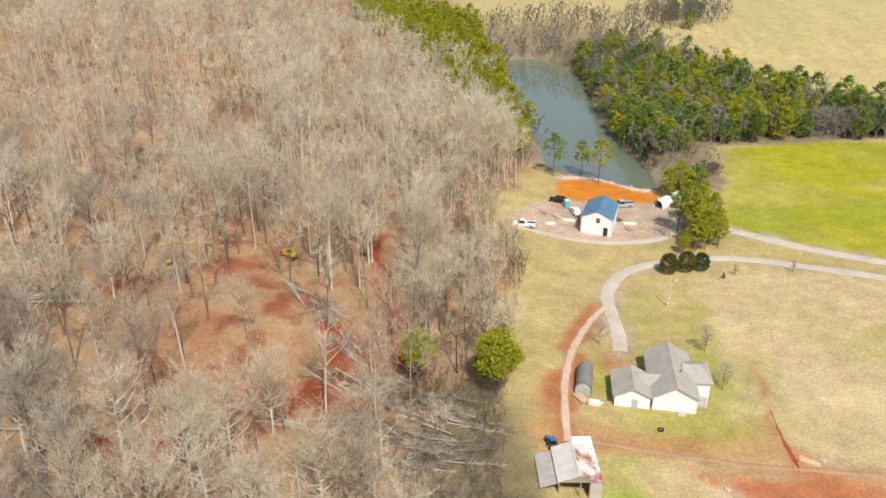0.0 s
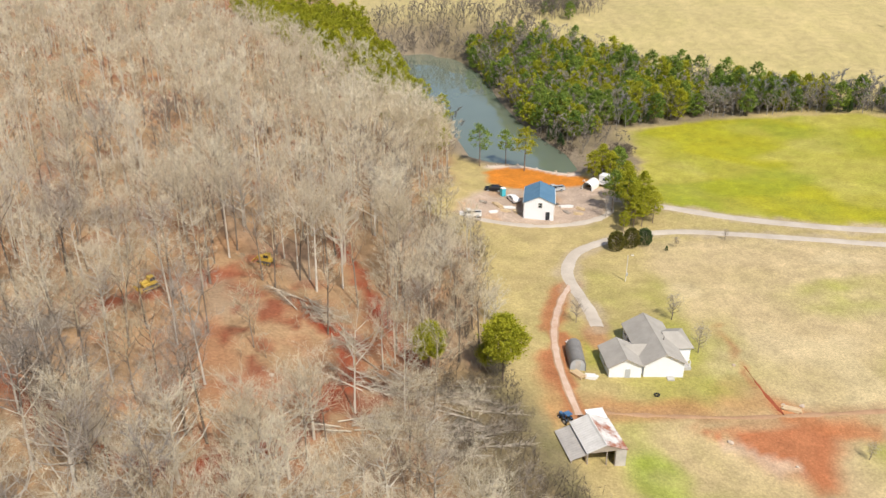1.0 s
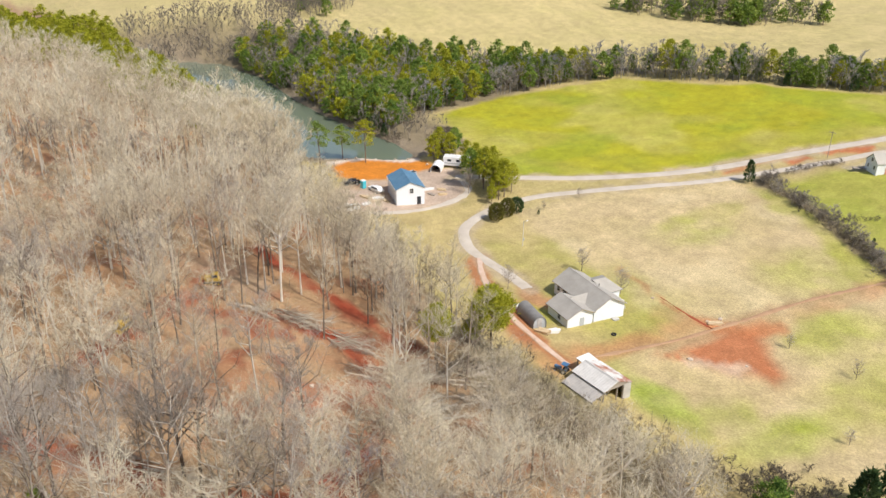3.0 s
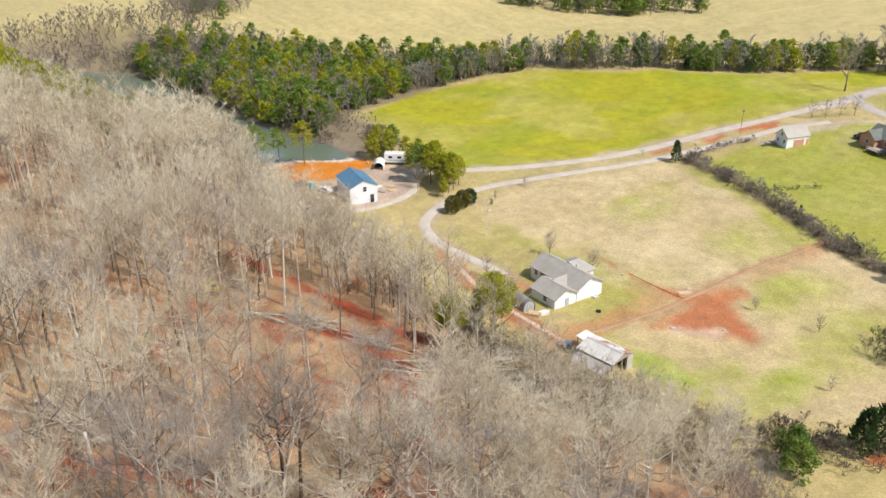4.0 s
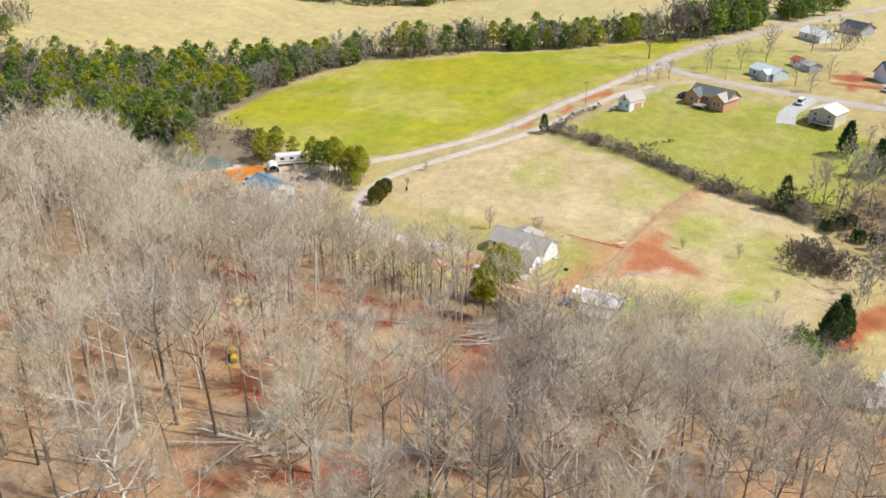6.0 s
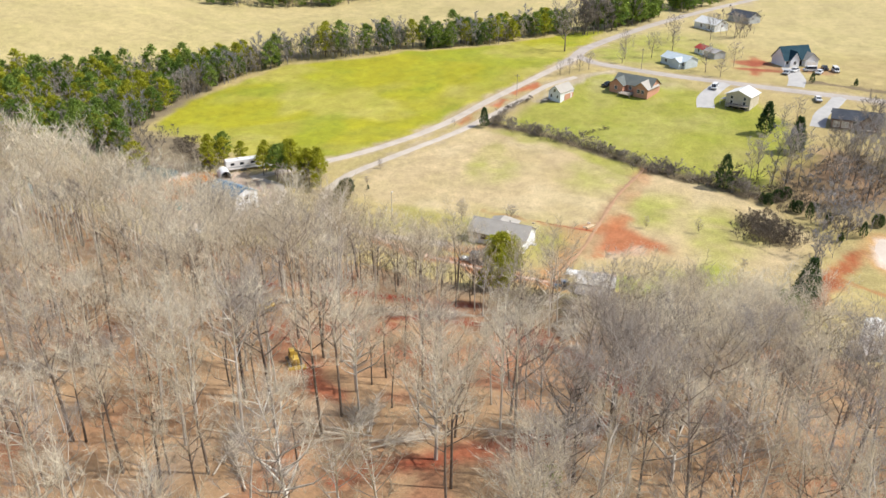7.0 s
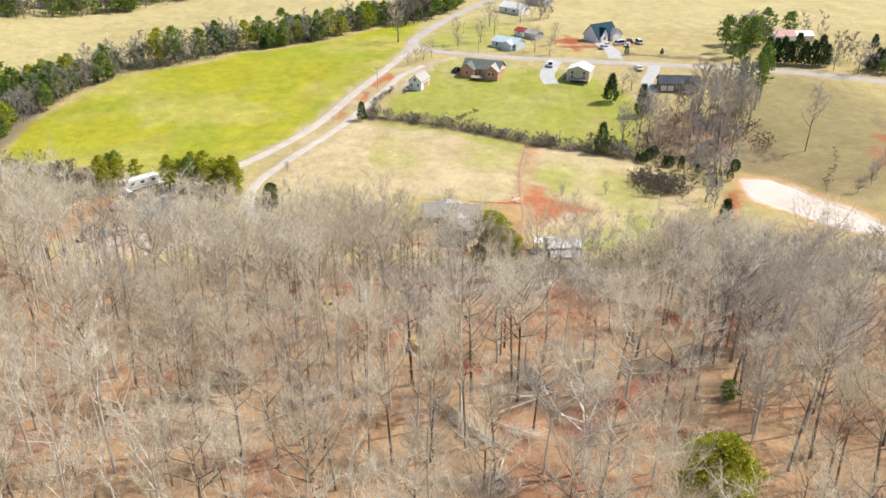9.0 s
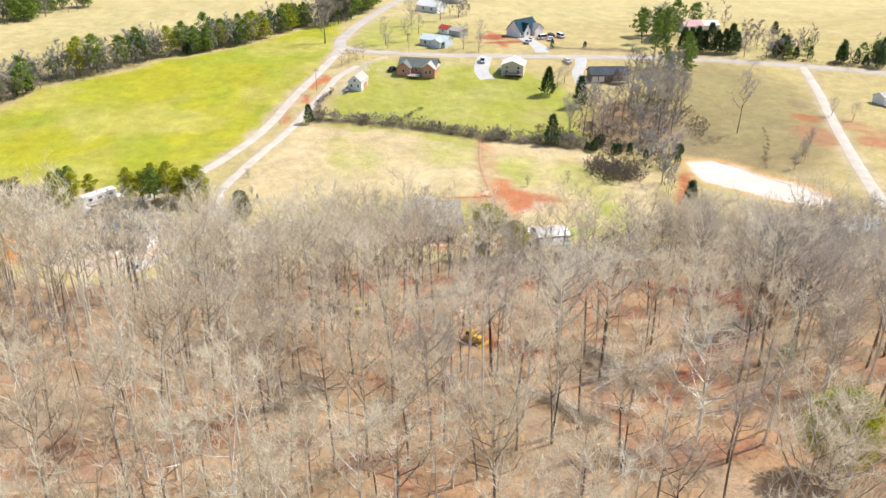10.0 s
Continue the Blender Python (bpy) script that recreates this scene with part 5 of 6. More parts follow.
# ---- trees ----
class Shape:
    """Gathers triangles for one tree part."""

    def __init__(self):
        self.v, self.t, self.n = [], [], 0

    def add(self, v, t):
        self.v.append(np.asarray(v, float).reshape(-1, 3))
        self.t.append(np.asarray(t, int).reshape(-1, 3) + self.n)
        self.n += len(self.v[-1])

    def arrays(self):
        return np.concatenate(self.v), np.concatenate(self.t)

    def tube(self, points, radii, sides):
        points = np.asarray(points, float)
        rings = []
        for k, (p, r) in enumerate(zip(points, radii)):
            d = points[min(k + 1, len(points) - 1)] - points[max(k - 1, 0)]
            d /= np.linalg.norm(d) + 1e-9
            a = np.cross(d, (0.31, 0.95, 0.05) if abs(d[1]) < 0.9 else (1, 0, 0))
            a /= np.linalg.norm(a) + 1e-9
            b = np.cross(d, a)
            ang = np.arange(sides) * 2 * np.pi / sides
            rings.append(p + r * (np.cos(ang)[:, None] * a + np.sin(ang)[:, None] * b))
        t = []
        for k in range(len(points) - 1):
            for i in range(sides):
                j = (i + 1) % sides
                t += [(k * sides + i, k * sides + j, (k + 1) * sides + j), (k * sides + i, (k + 1) * sides + j, (k + 1) * sides + i)]
        self.add(np.concatenate(rings), t)

    def spike(self, p, q, r):
        """A tapering three-sided branch."""
        d = q - p
        a = np.cross(d, (0.2, 0.4, 0.9))
        a *= r / (np.linalg.norm(a) + 1e-9)
        b = np.cross(d, a)
        b *= r / (np.linalg.norm(b) + 1e-9)
        self.add([p + a, p - 0.5 * a + 0.87 * b, p - 0.5 * a - 0.87 * b, q], [(0, 1, 3), (1, 2, 3), (2, 0, 3)])

    def blades(self, p, q, width, rng):
        """Many thin triangles, from p (n, 3) to q (n, 3)."""
        d = q - p
        a = np.cross(d, rng.normal(size=d.shape))
        a *= (width / 2) / (np.linalg.norm(a, axis=1, keepdims=True) + 1e-9)
        n = len(p)
        self.add(np.stack([p - a, p + a, q], 1).reshape(-1, 3), np.arange(3 * n).reshape(-1, 3))


def bare_tree_shape(seed, height, spread, limbs, twigs, low=0.42, lean=0.04, twig_wide=0.017, trunk_r=None, upright=1.0, branches=5, bough=1.0):
    """Trunk, and a crown of arching limbs, side branches and a haze of fine twigs, as two shapes."""
    rng = np.random.default_rng(seed)
    wood, crown = Shape(), Shape()
    r0 = trunk_r or 0.0092 * height
    sway = rng.normal(size=2) * lean * height
    up = lambda s: np.array([sway[0] * s * s + 0.12 * math.sin(5 * s + seed), sway[1] * s * s + 0.12 * math.cos(4 * s + seed), height * 0.93 * s])
    wood.tube([up(s) for s in (-0.04, 0.12, 0.35, low + 0.12)], [r0 * 1.35, r0, r0 * 0.85, r0 * 0.68], 5)
    crown.tube([up(s) for s in (low + 0.1, 0.75, 0.9, 1.0)], [r0 * 0.68, r0 * 0.38, r0 * 0.17, r0 * 0.05], 4)
    tips = []
    for k in range(limbs):
        s = low + (0.95 - low) * (k + rng.random() * 0.8) / limbs
        start = up(s)
        ang = k * 2.4 + rng.normal() * 0.4
        reach = spread * (1.05 - 0.62 * ((s - low) / (1 - low)) ** 1.3) * rng.uniform(0.65, 1.12)
        rise = min(reach * rng.uniform(0.95, 1.8) * upright, height * 1.02 - start[2])
        out = np.array([math.cos(ang), math.sin(ang), 0.0])
        mid = start + out * reach * 0.6 + np.array([0, 0, rise * 0.40]) + rng.normal(size=3) * 0.14
        end = start + out * reach + np.array([0, 0, rise]) + rng.normal(size=3) * 0.2
        r = r0 * 0.52 * (1.15 - s) * bough
        (wood if branches > 3 else crown).tube([start, mid, end], [r + 0.010 * bough, r * 0.55 + 0.008 * bough, 0.006], 3)
        for j in range(branches):
            f = 0.25 + 0.74 * (j + rng.random()) / branches
            a = start + (mid - start) * (f / 0.5) if f < 0.5 else mid + (end - mid) * ((f - 0.5) / 0.5)
            side = rng.normal(size=3) * (0.9, 0.9, 0.4)
            side[2] = abs(side[2]) + 0.55 * upright
            side /= np.linalg.norm(side)
            b = a + (side * 0.8 + out * 0.3) * spread * rng.uniform(0.28, 0.58)
            crown.spike(a, b, 0.017 * bough)
            tips.append((a, b))
        tips.append((mid, end))
    tips.append((up(0.8), up(1.0)))
    a, b = np.array([q[0] for q in tips]), np.array([q[1] for q in tips])
    pick = rng.integers(0, len(tips), twigs)
    f = rng.uniform(0.15, 1.0, (twigs, 1)) ** 0.8
    p = a[pick] + (b - a)[pick] * f
    way = rng.normal(size=(twigs, 3)) * (0.8, 0.8, 0.5)
    way[:, 2] = np.abs(way[:, 2]) + 0.35 * upright
    main = (b - a)[pick]
    main /= np.linalg.norm(main, axis=1, keepdims=True) + 1e-9
    way = way + main * 0.5
    way /= np.linalg.norm(way, axis=1, keepdims=True)
    q = p + way * rng.uniform(0.4, 1.25, (twigs, 1)) * min(1.5, spread / 2.5)
    crown.blades(p, q, rng.uniform(0.6, 1.3, (twigs, 1)) * twig_wide, rng)
    return wood.arrays(), crown.arrays()


def pine_shape(seed, height, spread, clumps, per, low=0.35, blade=0.6):
    """A pine: straight trunk, uneven whorls, tufts of needles with gaps between them."""
    rng = np.random.default_rng(seed)
    wood, crown = Shape(), Shape()
    bend = rng.normal(size=2) * 0.02 * height
    up = lambda s: np.array([bend[0] * s * s, bend[1] * s * s, height * 0.97 * s])
    wood.tube([up(s) for s in (-0.04, 0.3, 0.65, 1.0)], [0.016 * height, 0.012 * height, 0.008 * height, 0.02], 5)
    centre = []
    for k in range(clumps):
        s = low + (1.0 - low) * (k + rng.random()) / clumps
        u = (s - low) / (1 - low)
        reach = spread * (math.sin(math.pi * min(1.0, 0.22 + 0.80 * u)) ** 0.8) * rng.uniform(0.45, 1.1)
        ang = k * 2.4 + rng.normal() * 0.5
        c = up(s) + np.array([math.cos(ang) * reach, math.sin(ang) * reach, reach * rng.uniform(0.05, 0.4)])
        if rng.random() < 0.6:
            wood.spike(up(s), c, 0.04)
        centre.append(c)
    c = np.repeat(np.array(centre), per, 0)
    p = c + rng.normal(size=c.shape) * (0.30, 0.30, 0.16) * np.array(spread / 2.2)
    way = rng.normal(size=c.shape)
    way[:, 2] = np.abs(way[:, 2]) * 0.8 + 0.1
    way /= np.linalg.norm(way, axis=1, keepdims=True)
    crown.blades(p, p + way * rng.uniform(0.6, 1.2, (len(c), 1)) * blade, rng.uniform(0.7, 1.3, (len(c), 1)) * blade * 0.42, rng)
    return wood.arrays(), crown.arrays()


def cedar_shape(seed, height, spread, n, round_top=False, blade=0.55):
    """A dense cedar or juniper, foliage from the ground up."""
    rng = np.random.default_rng(seed)
    wood, crown = Shape(), Shape()
    wood.tube([(0, 0, -0.3), (0, 0, height * 0.5), (0.05, 0, height * 0.93)], [0.02 * height, 0.012 * height, 0.01], 5)
    for k in range(14):
        s, ang = 0.08 + 0.8 * k / 14, k * 2.4
        reach = spread * (1 - s) * 0.9
        wood.spike(np.array([0, 0, height * s]), np.array([math.cos(ang) * reach, math.sin(ang) * reach, height * s + reach * 0.5]), 0.03)
    s = rng.random(n) ** 0.8
    profile = np.sqrt(np.clip(1 - (2 * s - 0.85) ** 2 / 1.4, 0, 1)) if round_top else (1 - s) ** 0.62 * (0.55 + 0.45 * np.minimum(1, s * 6))
    ang = rng.uniform(0, 2 * np.pi, n)
    lump = 0.85 + (0.12 if round_top else 0.28) * np.sin(ang * 5 + s * 17 + seed) * rng.uniform(0.4, 1.0, n)
    r = spread * profile * lump * rng.uniform(0.72, 1.0, n)
    p = np.stack([np.cos(ang) * r, np.sin(ang) * r, 0.05 * height + s * height * 0.95], 1)
    way = np.stack([np.cos(ang) * 0.7, np.sin(ang) * 0.7, np.full(n, 0.75)], 1) + rng.normal(size=(n, 3)) * 0.35
    crown.blades(p, p + way * blade * rng.uniform(0.6, 1.2, (n, 1)), rng.uniform(0.7, 1.3, (n, 1)) * blade * 0.7, rng)
    return wood.arrays(), crown.arrays()


def planted(name, shape, x, y, mats, label, category, group="", rot=0.0, size=1.0, meshes={}):
    """One tree as a thing of two parts; trees of one shape share their meshes."""
    key = (id(shape), mats[0].name, mats[1].name)
    if key not in meshes:
        meshes[key] = tri_mesh("trunk", *shape[0], [mats[0]]), tri_mesh("crown", *shape[1], [mats[1]])
    ob = new(name)
    ob.empty_display_size = 0.2
    ob.matrix_basis = pose(x, y, gz(x, y), 0, 0, rot) @ Matrix.Diagonal((size, size, size, 1))
    for label_part, me in zip(("trunk", "crown"), meshes[key]):
        kid = new(label_part, me)
        kid.parent = ob
    return tagged(ob, label, category, group)


def mass(name, shapes, spots, mats, label, category):
    """Many trees of given shapes as one object: spots are rows of shape number, x, y, turn, size."""
    vs, ts, slots, base = [], [], [], 0
    spots = np.asarray(spots, float)
    zs = ground_z(spots[:, 1], spots[:, 2])
    for (k, x, y, a, s), z in zip(spots, zs):
        c, d = math.cos(a) * s, math.sin(a) * s
        turn = np.array([[c, d, 0], [-d, c, 0], [0, 0, s]])
        for slot, (v, t) in enumerate(shapes[int(k)]):
            vs.append(v @ turn + (x, y, z))
            ts.append(t + base)
            slots.append(np.full(len(t), slot))
            base += len(v)
    me = tri_mesh(name, np.concatenate(vs), np.concatenate(ts), mats, np.concatenate(slots))
    return tagged(new(name, me), label, category, kind="stuff")


# Shapes of the hill's hardwoods: near ones are rich in twigs, far ones sparer.
HARDWOODS = ((14.5, 3.3, 0.44), (16.5, 3.5, 0.48), (13.5, 3.0, 0.42), (15.5, 3.9, 0.42), (12, 2.8, 0.42), (17, 3.6, 0.50), (14, 4.0, 0.38), (11, 2.6, 0.40))
NEAR = [bare_tree_shape(10 + k, h, w, 14, 1150, low, twig_wide=0.026, bough=1.2) for k, (h, w, low) in enumerate(HARDWOODS)]
NEXT = [bare_tree_shape(20 + k, h, w, 11, 820, low, twig_wide=0.036, branches=4, bough=1.3) for k, (h, w, low) in enumerate(HARDWOODS)]
FAR = [bare_tree_shape(40 + k, h, w * 1.25, 7, 420, low, twig_wide=0.08, branches=3, bough=1.3) for k, (h, w, low) in enumerate(((15, 2.7, 0.42), (16.5, 3.0, 0.47), (13.5, 2.4, 0.40), (14.5, 3.2, 0.38)))]
BIG = [bare_tree_shape(60 + k, h, w, 24, 2600, 0.22, twig_wide=0.026, trunk_r=0.2, upright=0.75, branches=6, bough=1.6) for k, (h, w) in enumerate(((14, 4.4), (13, 4.1), (15, 4.8)))]
MID = [bare_tree_shape(45 + k, h, w, 6, 260, 0.32, twig_wide=0.07, branches=4, bough=1.4) for k, (h, w) in enumerate(((16, 3.0), (17, 3.3), (14, 2.8), (15, 3.4)))]
FAR_BIG = [bare_tree_shape(65 + k, h, w, 16, 900, 0.22, twig_wide=0.065, trunk_r=0.2, upright=0.75, bough=1.2) for k, (h, w) in enumerate(((14, 4.4), (13, 4.1), (15, 4.8)))]
HAZE = [bare_tree_shape(70 + k, h, w, 5, 240, 0.10, twig_wide=0.15, trunk_r=0.10, branches=2, bough=1.6) for k, (h, w) in enumerate(((11, 3.0), (12, 3.4), (9.5, 2.8), (10.5, 3.3)))]
SPARE = [bare_tree_shape(50 + k, h, 3.6, 5, 90, 0.36, twig_wide=0.12, branches=3, bough=1.6) for k, h in enumerate((16, 17.5, 14.5))]
BUSHY = [bare_tree_shape(90 + k, h, w, 6, 190, 0.05, lean=0.1, twig_wide=0.09, trunk_r=0.05, upright=0.6, branches=2, bough=1.4) for k, (h, w) in enumerate(((2.6, 1.7), (3.2, 1.9), (2.2, 1.6), (3.8, 2.0)))]
BRUSH = [bare_tree_shape(80 + k, h, w, 6, 150, 0.15, lean=0.12, twig_wide=0.036, trunk_r=0.045, branches=3) for k, (h, w) in enumerate(((3.2, 1.5), (4.4, 1.7), (2.4, 1.3), (5.5, 1.8)))]


def scatter(x0, x1, y0, y1, gap, seed):
    rng = np.random.default_rng(seed)
    gx, gy = np.meshgrid(np.arange(x0, x1, gap), np.arange(y0, y1, gap))
    x = gx.ravel() + rng.uniform(-0.5, 0.5, gx.size) * gap
    y = gy.ravel() + rng.uniform(-0.5, 0.5, gx.size) * gap
    return x, y, rng


def in_pines(x, y):
    return poly_distance(x, y, [(20, 226), (31, 234), (29, 264), (26, 300), (25, 345), (18, 400), (-6, 440), (-60, 440), (-24, 350), (-2, 290), (9, 255)]) < 0


x, y, rng = scatter(-118, 30, -30, 330, 5.0, 5)
open_part = value_noise(x, y, 16, 61)
logged = np.hypot((x + 24) / 19, (y - 106) / 20) < 1.0
logged |= np.hypot((x + 2) / 13, (y - 90) / 12) < 1.0
open_ground = (np.hypot((x - 14) / 13, (y - 84) / 15) < 1.0) | (np.hypot(x - 8, y - 108) < 5.5) | (np.hypot(x + 87, y - 95) < 7)
keep = (x < wood_edge(y) - 1.0) & ~open_ground & (~in_pines(x, y) | (rng.random(len(x)) < 0.3)) & (rng.random(len(x)) < np.where(logged, 0.28, 0.56 + 0.5 * open_part))
for trail in SKID_TRAILS:
    keep &= line_distance(x, y, trail) > 1.6
for bx, by, br in ((13.6, 42, 7), (1.5, 44.5, 5), (2.5, 27, 7), (-45.5, 120.8, 2.0), (-28, 135, 3.0), (-20, 119, 2.5), (18.5, 90, 7)):
    keep &= np.hypot(x - bx, y - by) > br
keep &= line_distance(x, y, SIDE_ROAD) > 4
BEHIND = [(-190, -60), (30, -60), (30, -12), (10, 5), (-10, 28), (-30, 38), (-55, 48), (-75, 60), (-92, 76), (-106, 92), (-110, 160), (-122, 195), (-140, 230), (-190, 300)]
keep &= (poly_distance(x, y, BEHIND) > 0) | (rng.random(len(x)) < 0.85)
x, y = x[keep], y[keep]
ex, ey, erng = scatter(-30, 30, 40, 240, 3.9, 55)
band = (ex < wood_edge(ey) - 0.5) & (ex > wood_edge(ey) - 20) & ~in_pines(ex, ey) & (erng.random(len(ex)) < np.where(ey > 104, 0.5, 0.12)) & (np.hypot((ex - 14) / 13, (ey - 84) / 15) > 1) & (np.hypot(ex - 8, ey - 108) > 5) & (np.hypot(ex - 13.6, ey - 42) > 7)
x, y = np.concatenate([x, ex[band]]), np.concatenate([y, ey[band]])
order = np.argsort(np.hypot(x + 42, (y - 96) * 0.9))
turns, sizes = rng.uniform(0, 6.28, len(x)), rng.uniform(0.80, 1.16, len(x))
# towards the pond the trees stay low
low_side = np.clip((0.47 * y - 0.88 * x - 3) / 36.5 * 12 / 13.5, 0.16, 2.0)
sizes = np.where((y > 114) & (y < 205) & (x > wood_edge(y) - 11), sizes * np.where(y > 158, 0.86, 0.92), sizes)
sizes = np.where((y > 116) & (y < 215) & (x <= wood_edge(y) - 11) & (x > -45), sizes * 1.14, sizes)
sizes = np.where((y > 164) & (y < 222) & (x > -22), sizes * 1.2, sizes)
sizes = np.where((y > 132) & (y < 161) & (x > -2), sizes * 0.74, sizes)
sizes = np.where(y < 82, np.minimum(sizes, low_side * rng.uniform(0.8, 1.1, len(x))), sizes)
hill_label = ("tall bare hardwood tree with a fine twiggy crown", "slim bare hardwood on the leaf-covered slope", "pale-barked bare tree on the leaf-covered slope")
# Tones by zone: greyer south-west, paler north; back-lit and brighter crowns put into colour.
CROWN_TONES = ((M_GREY_TWIG, M_COOL_TWIG, M_GREY_TWIG, M_TWIG, M_TWIG, M_SHADE_TWIG), (M_TWIG, M_PALE_TWIG, M_TWIG, M_PALE_TWIG, M_PALE_TWIG, M_GREY_TWIG),
               (M_GREY_TWIG, M_TWIG, M_TWIG, M_PALE_TWIG, M_TWIG, M_PALE_TWIG))
for i in order[:300]:
    pale = rng.random() < 0.36
    planted("bare_tree", NEAR[int(rng.integers(0, len(NEAR)))], x[i], y[i], (M_PALE_BARK if pale else M_BARK, CROWN_TONES[0 if math.hypot(x[i] + 52, y[i] - 68) < 22 or y[i] < 54 else 1 if y[i] > 108 else 2][int(rng.integers(0, 6))]), hill_label[2 if pale else int(sizes[i] < 0.85)], "tree",
            "bare trees on the hillside", math.degrees(turns[i]), sizes[i])
rest = order[300:]
back_side = poly_distance(x[rest], y[rest], BEHIND) < 0
close = (np.hypot(x[rest] + 45, y[rest] - 95) < 95) & ~back_side
away = ~close & ~back_side
tone = rng.random(len(rest))
grey_side = (np.hypot(x[rest] + 52, y[rest] - 68) < 22) | (y[rest] < 54)
darker, paler = ((tone < 0.2) & (x[rest] > -60)) | (grey_side & (tone < 0.42)), tone > np.where((x[rest] < -55) | (y[rest] > 108), 0.38, 0.64)


def stand(picked, shapes, size=1.0):
    return [(rng.integers(0, len(shapes)), x[i], y[i], turns[i], sizes[i] * size) for i in rest[picked]]


mass("hillside_wood", NEXT, stand(close & ~darker & ~paler, NEXT), [M_BARK, M_TWIG], "dense bare hardwood forest covering the hillside", "woods")
mass("pale_hillside_wood", NEXT, stand(close & paler, NEXT), [M_PALE_BARK, M_PALE_TWIG], "paler bare crowns standing out of the hillside forest", "woods")
mass("grey_hillside_wood", NEXT, stand(close & darker, NEXT, 0.9), [M_BARK, M_SHADE_TWIG], "bare trees with shade-darkened grey twigs mixed into the hillside forest", "woods")
mass("pale_distant_wood", FAR, stand(away & paler, FAR), [M_PALE_BARK, M_PALE_TWIG], "paler bare crowns on the far part of the hill", "woods")
mass("distant_hillside_wood", FAR, stand(away & ~paler, FAR), [M_BARK, M_TWIG], "bare hardwood forest on the far part of the hill", "woods")
mass("hilltop_wood", SPARE, stand(back_side, SPARE), [M_BARK, M_TWIG], "bare hardwood forest over the top of the hill", "woods")
x, y, rng = scatter(-180, -20, 330, 450, 10, 6)
x2, y2, _ = scatter(-190, -118, 40, 330, 9.5, 7)
x, y = np.concatenate([x, x2]), np.concatenate([y, y2])
keep = (x < wood_edge(y) - 6) & ~in_pines(x, y)
mass("ridge_wood", SPARE, [(rng.integers(0, len(SPARE)), a, b, rng.uniform(0, 6.28), rng.uniform(0.8, 1.15)) for a, b in zip(x[keep], y[keep])], [M_BARK, M_TWIG], "bare hardwood forest along the ridge", "woods")

x, y, rng = scatter(-34, 16, -20, 56, 4.6, 19)
keep = (x > wood_edge(y) - 2) & (x < wood_edge(y) + 22) & (x < -6) & (rng.random(len(x)) < 0.5) & (np.hypot(x - 13.6, y - 42) > 7) & (np.hypot(x - 2.5, y - 27) > 8) & (np.hypot(x - 1.5, y - 44.5) > 5) & (line_distance(x, y, SIDE_ROAD) > 4) & (poly_distance(x, y, POND) > 6)
mass("young_wood", MID, [(rng.integers(0, 4), a, b, rng.uniform(0, 6.28), rng.uniform(0.3, 0.5)) for a, b in zip(x[keep], y[keep])], [M_BARK, M_TWIG], "low young bare trees at the foot of the slope", "woods")

# Broad-crowned trees at the foot of the slope, and dark brush below them.
for k, (px, py, s) in enumerate(((-4, 67, 0.92), (-12, 62, 0.92), (2, 60, 0.8), (9, 63, 0.6), (-9, 57, 0.85), (-26, 70, 0.95), (-28, 72, 0.9), (-40, 68, 1.0), (-20, 66, 0.9), (-34, 60, 0.9), (4, 68, 0.65), (-6, 156, 1.15), (-22, 86, 0.9), (-30, 80, 0.9), (-14, 74, 0.85), (-25, 78, 1.0), (-37, 76, 1.05), (-47, 74, 1.0), (-30, 66, 0.9), (-51, 66, 1.0), (-8, 76, 0.78), (-43, 60, 1.0), (-57, 73, 1.0), (-14, 140, 1.1), (-32, 150, 1.1), (-1, 128, 0.9), (-42, 142, 1.0), (-62, 96, 1.0), (-70, 84, 0.95), (-78, 104, 1.0), (-50, 110, 0.9), (8, 150, 0.8), (4, 136, 0.85), (12, 125, 0.6))):
    planted("broad_bare_tree", BIG[k % 3], px, py, (M_PALE_BARK, M_PALE_TWIG), "broad bare tree with a dense pale crown", "tree", "broad trees at the foot of the slope", 70 * k, s)
LEANING = [bare_tree_shape(220 + k, h, w, 15, 1500, 0.46, lean=0.13, twig_wide=0.023, trunk_r=0.21, bough=1.3) for k, (h, w) in enumerate(((17, 4.2), (16, 4.0), (17.5, 4.4)))]
for k, (px, py, s) in enumerate(((-49.0, 81.0, 1.0), (-47.8, 80.0, 0.95), (-50.6, 79.4, 1.0), (-37.0, 84.5, 0.9), (-60.5, 82.0, 0.95), (-61.5, 83.4, 0.9), (-57.0, 121.0, 0.95), (-73.0, 131.0, 0.95), (-44.0, 70.5, 0.9))):
    planted("leaning_tree", LEANING[k % 3], px, py, (M_BARK, M_GREY_TWIG), "tall leaning bare tree with a thick dark trunk", "tree", "leaning trees on the slope", 25 * k, s)
x, y, rng = scatter(-10, 24, 48, 168, 1.9, 8)
keep = (x < wood_edge(y) + 1.5) & (x > wood_edge(y) - 14) & (rng.random(len(x)) < np.where(y < 104, 0.8, 0.5)) & (np.hypot(x - 18, y - 90) > 6.5) & (np.hypot((x + 1) / 7, (y - 91) / 5) > 1) & (np.hypot(x - 13.6, y - 42) > 6)
mass("brush", BRUSH, [(rng.integers(0, 4), a, b, rng.uniform(0, 6.28), rng.uniform(0.7, 1.3)) for a, b in zip(x[keep], y[keep])], [M_BARK, M_DARK_TWIG], "dark tangled brush along the edge of the wood", "brush")
x, y, rng = scatter(-95, 10, 40, 200, 4.2, 9)
keep = (x < wood_edge(y) - 6) & (poly_distance(x, y, BEHIND) > 0) & (rng.random(len(x)) < 0.36)
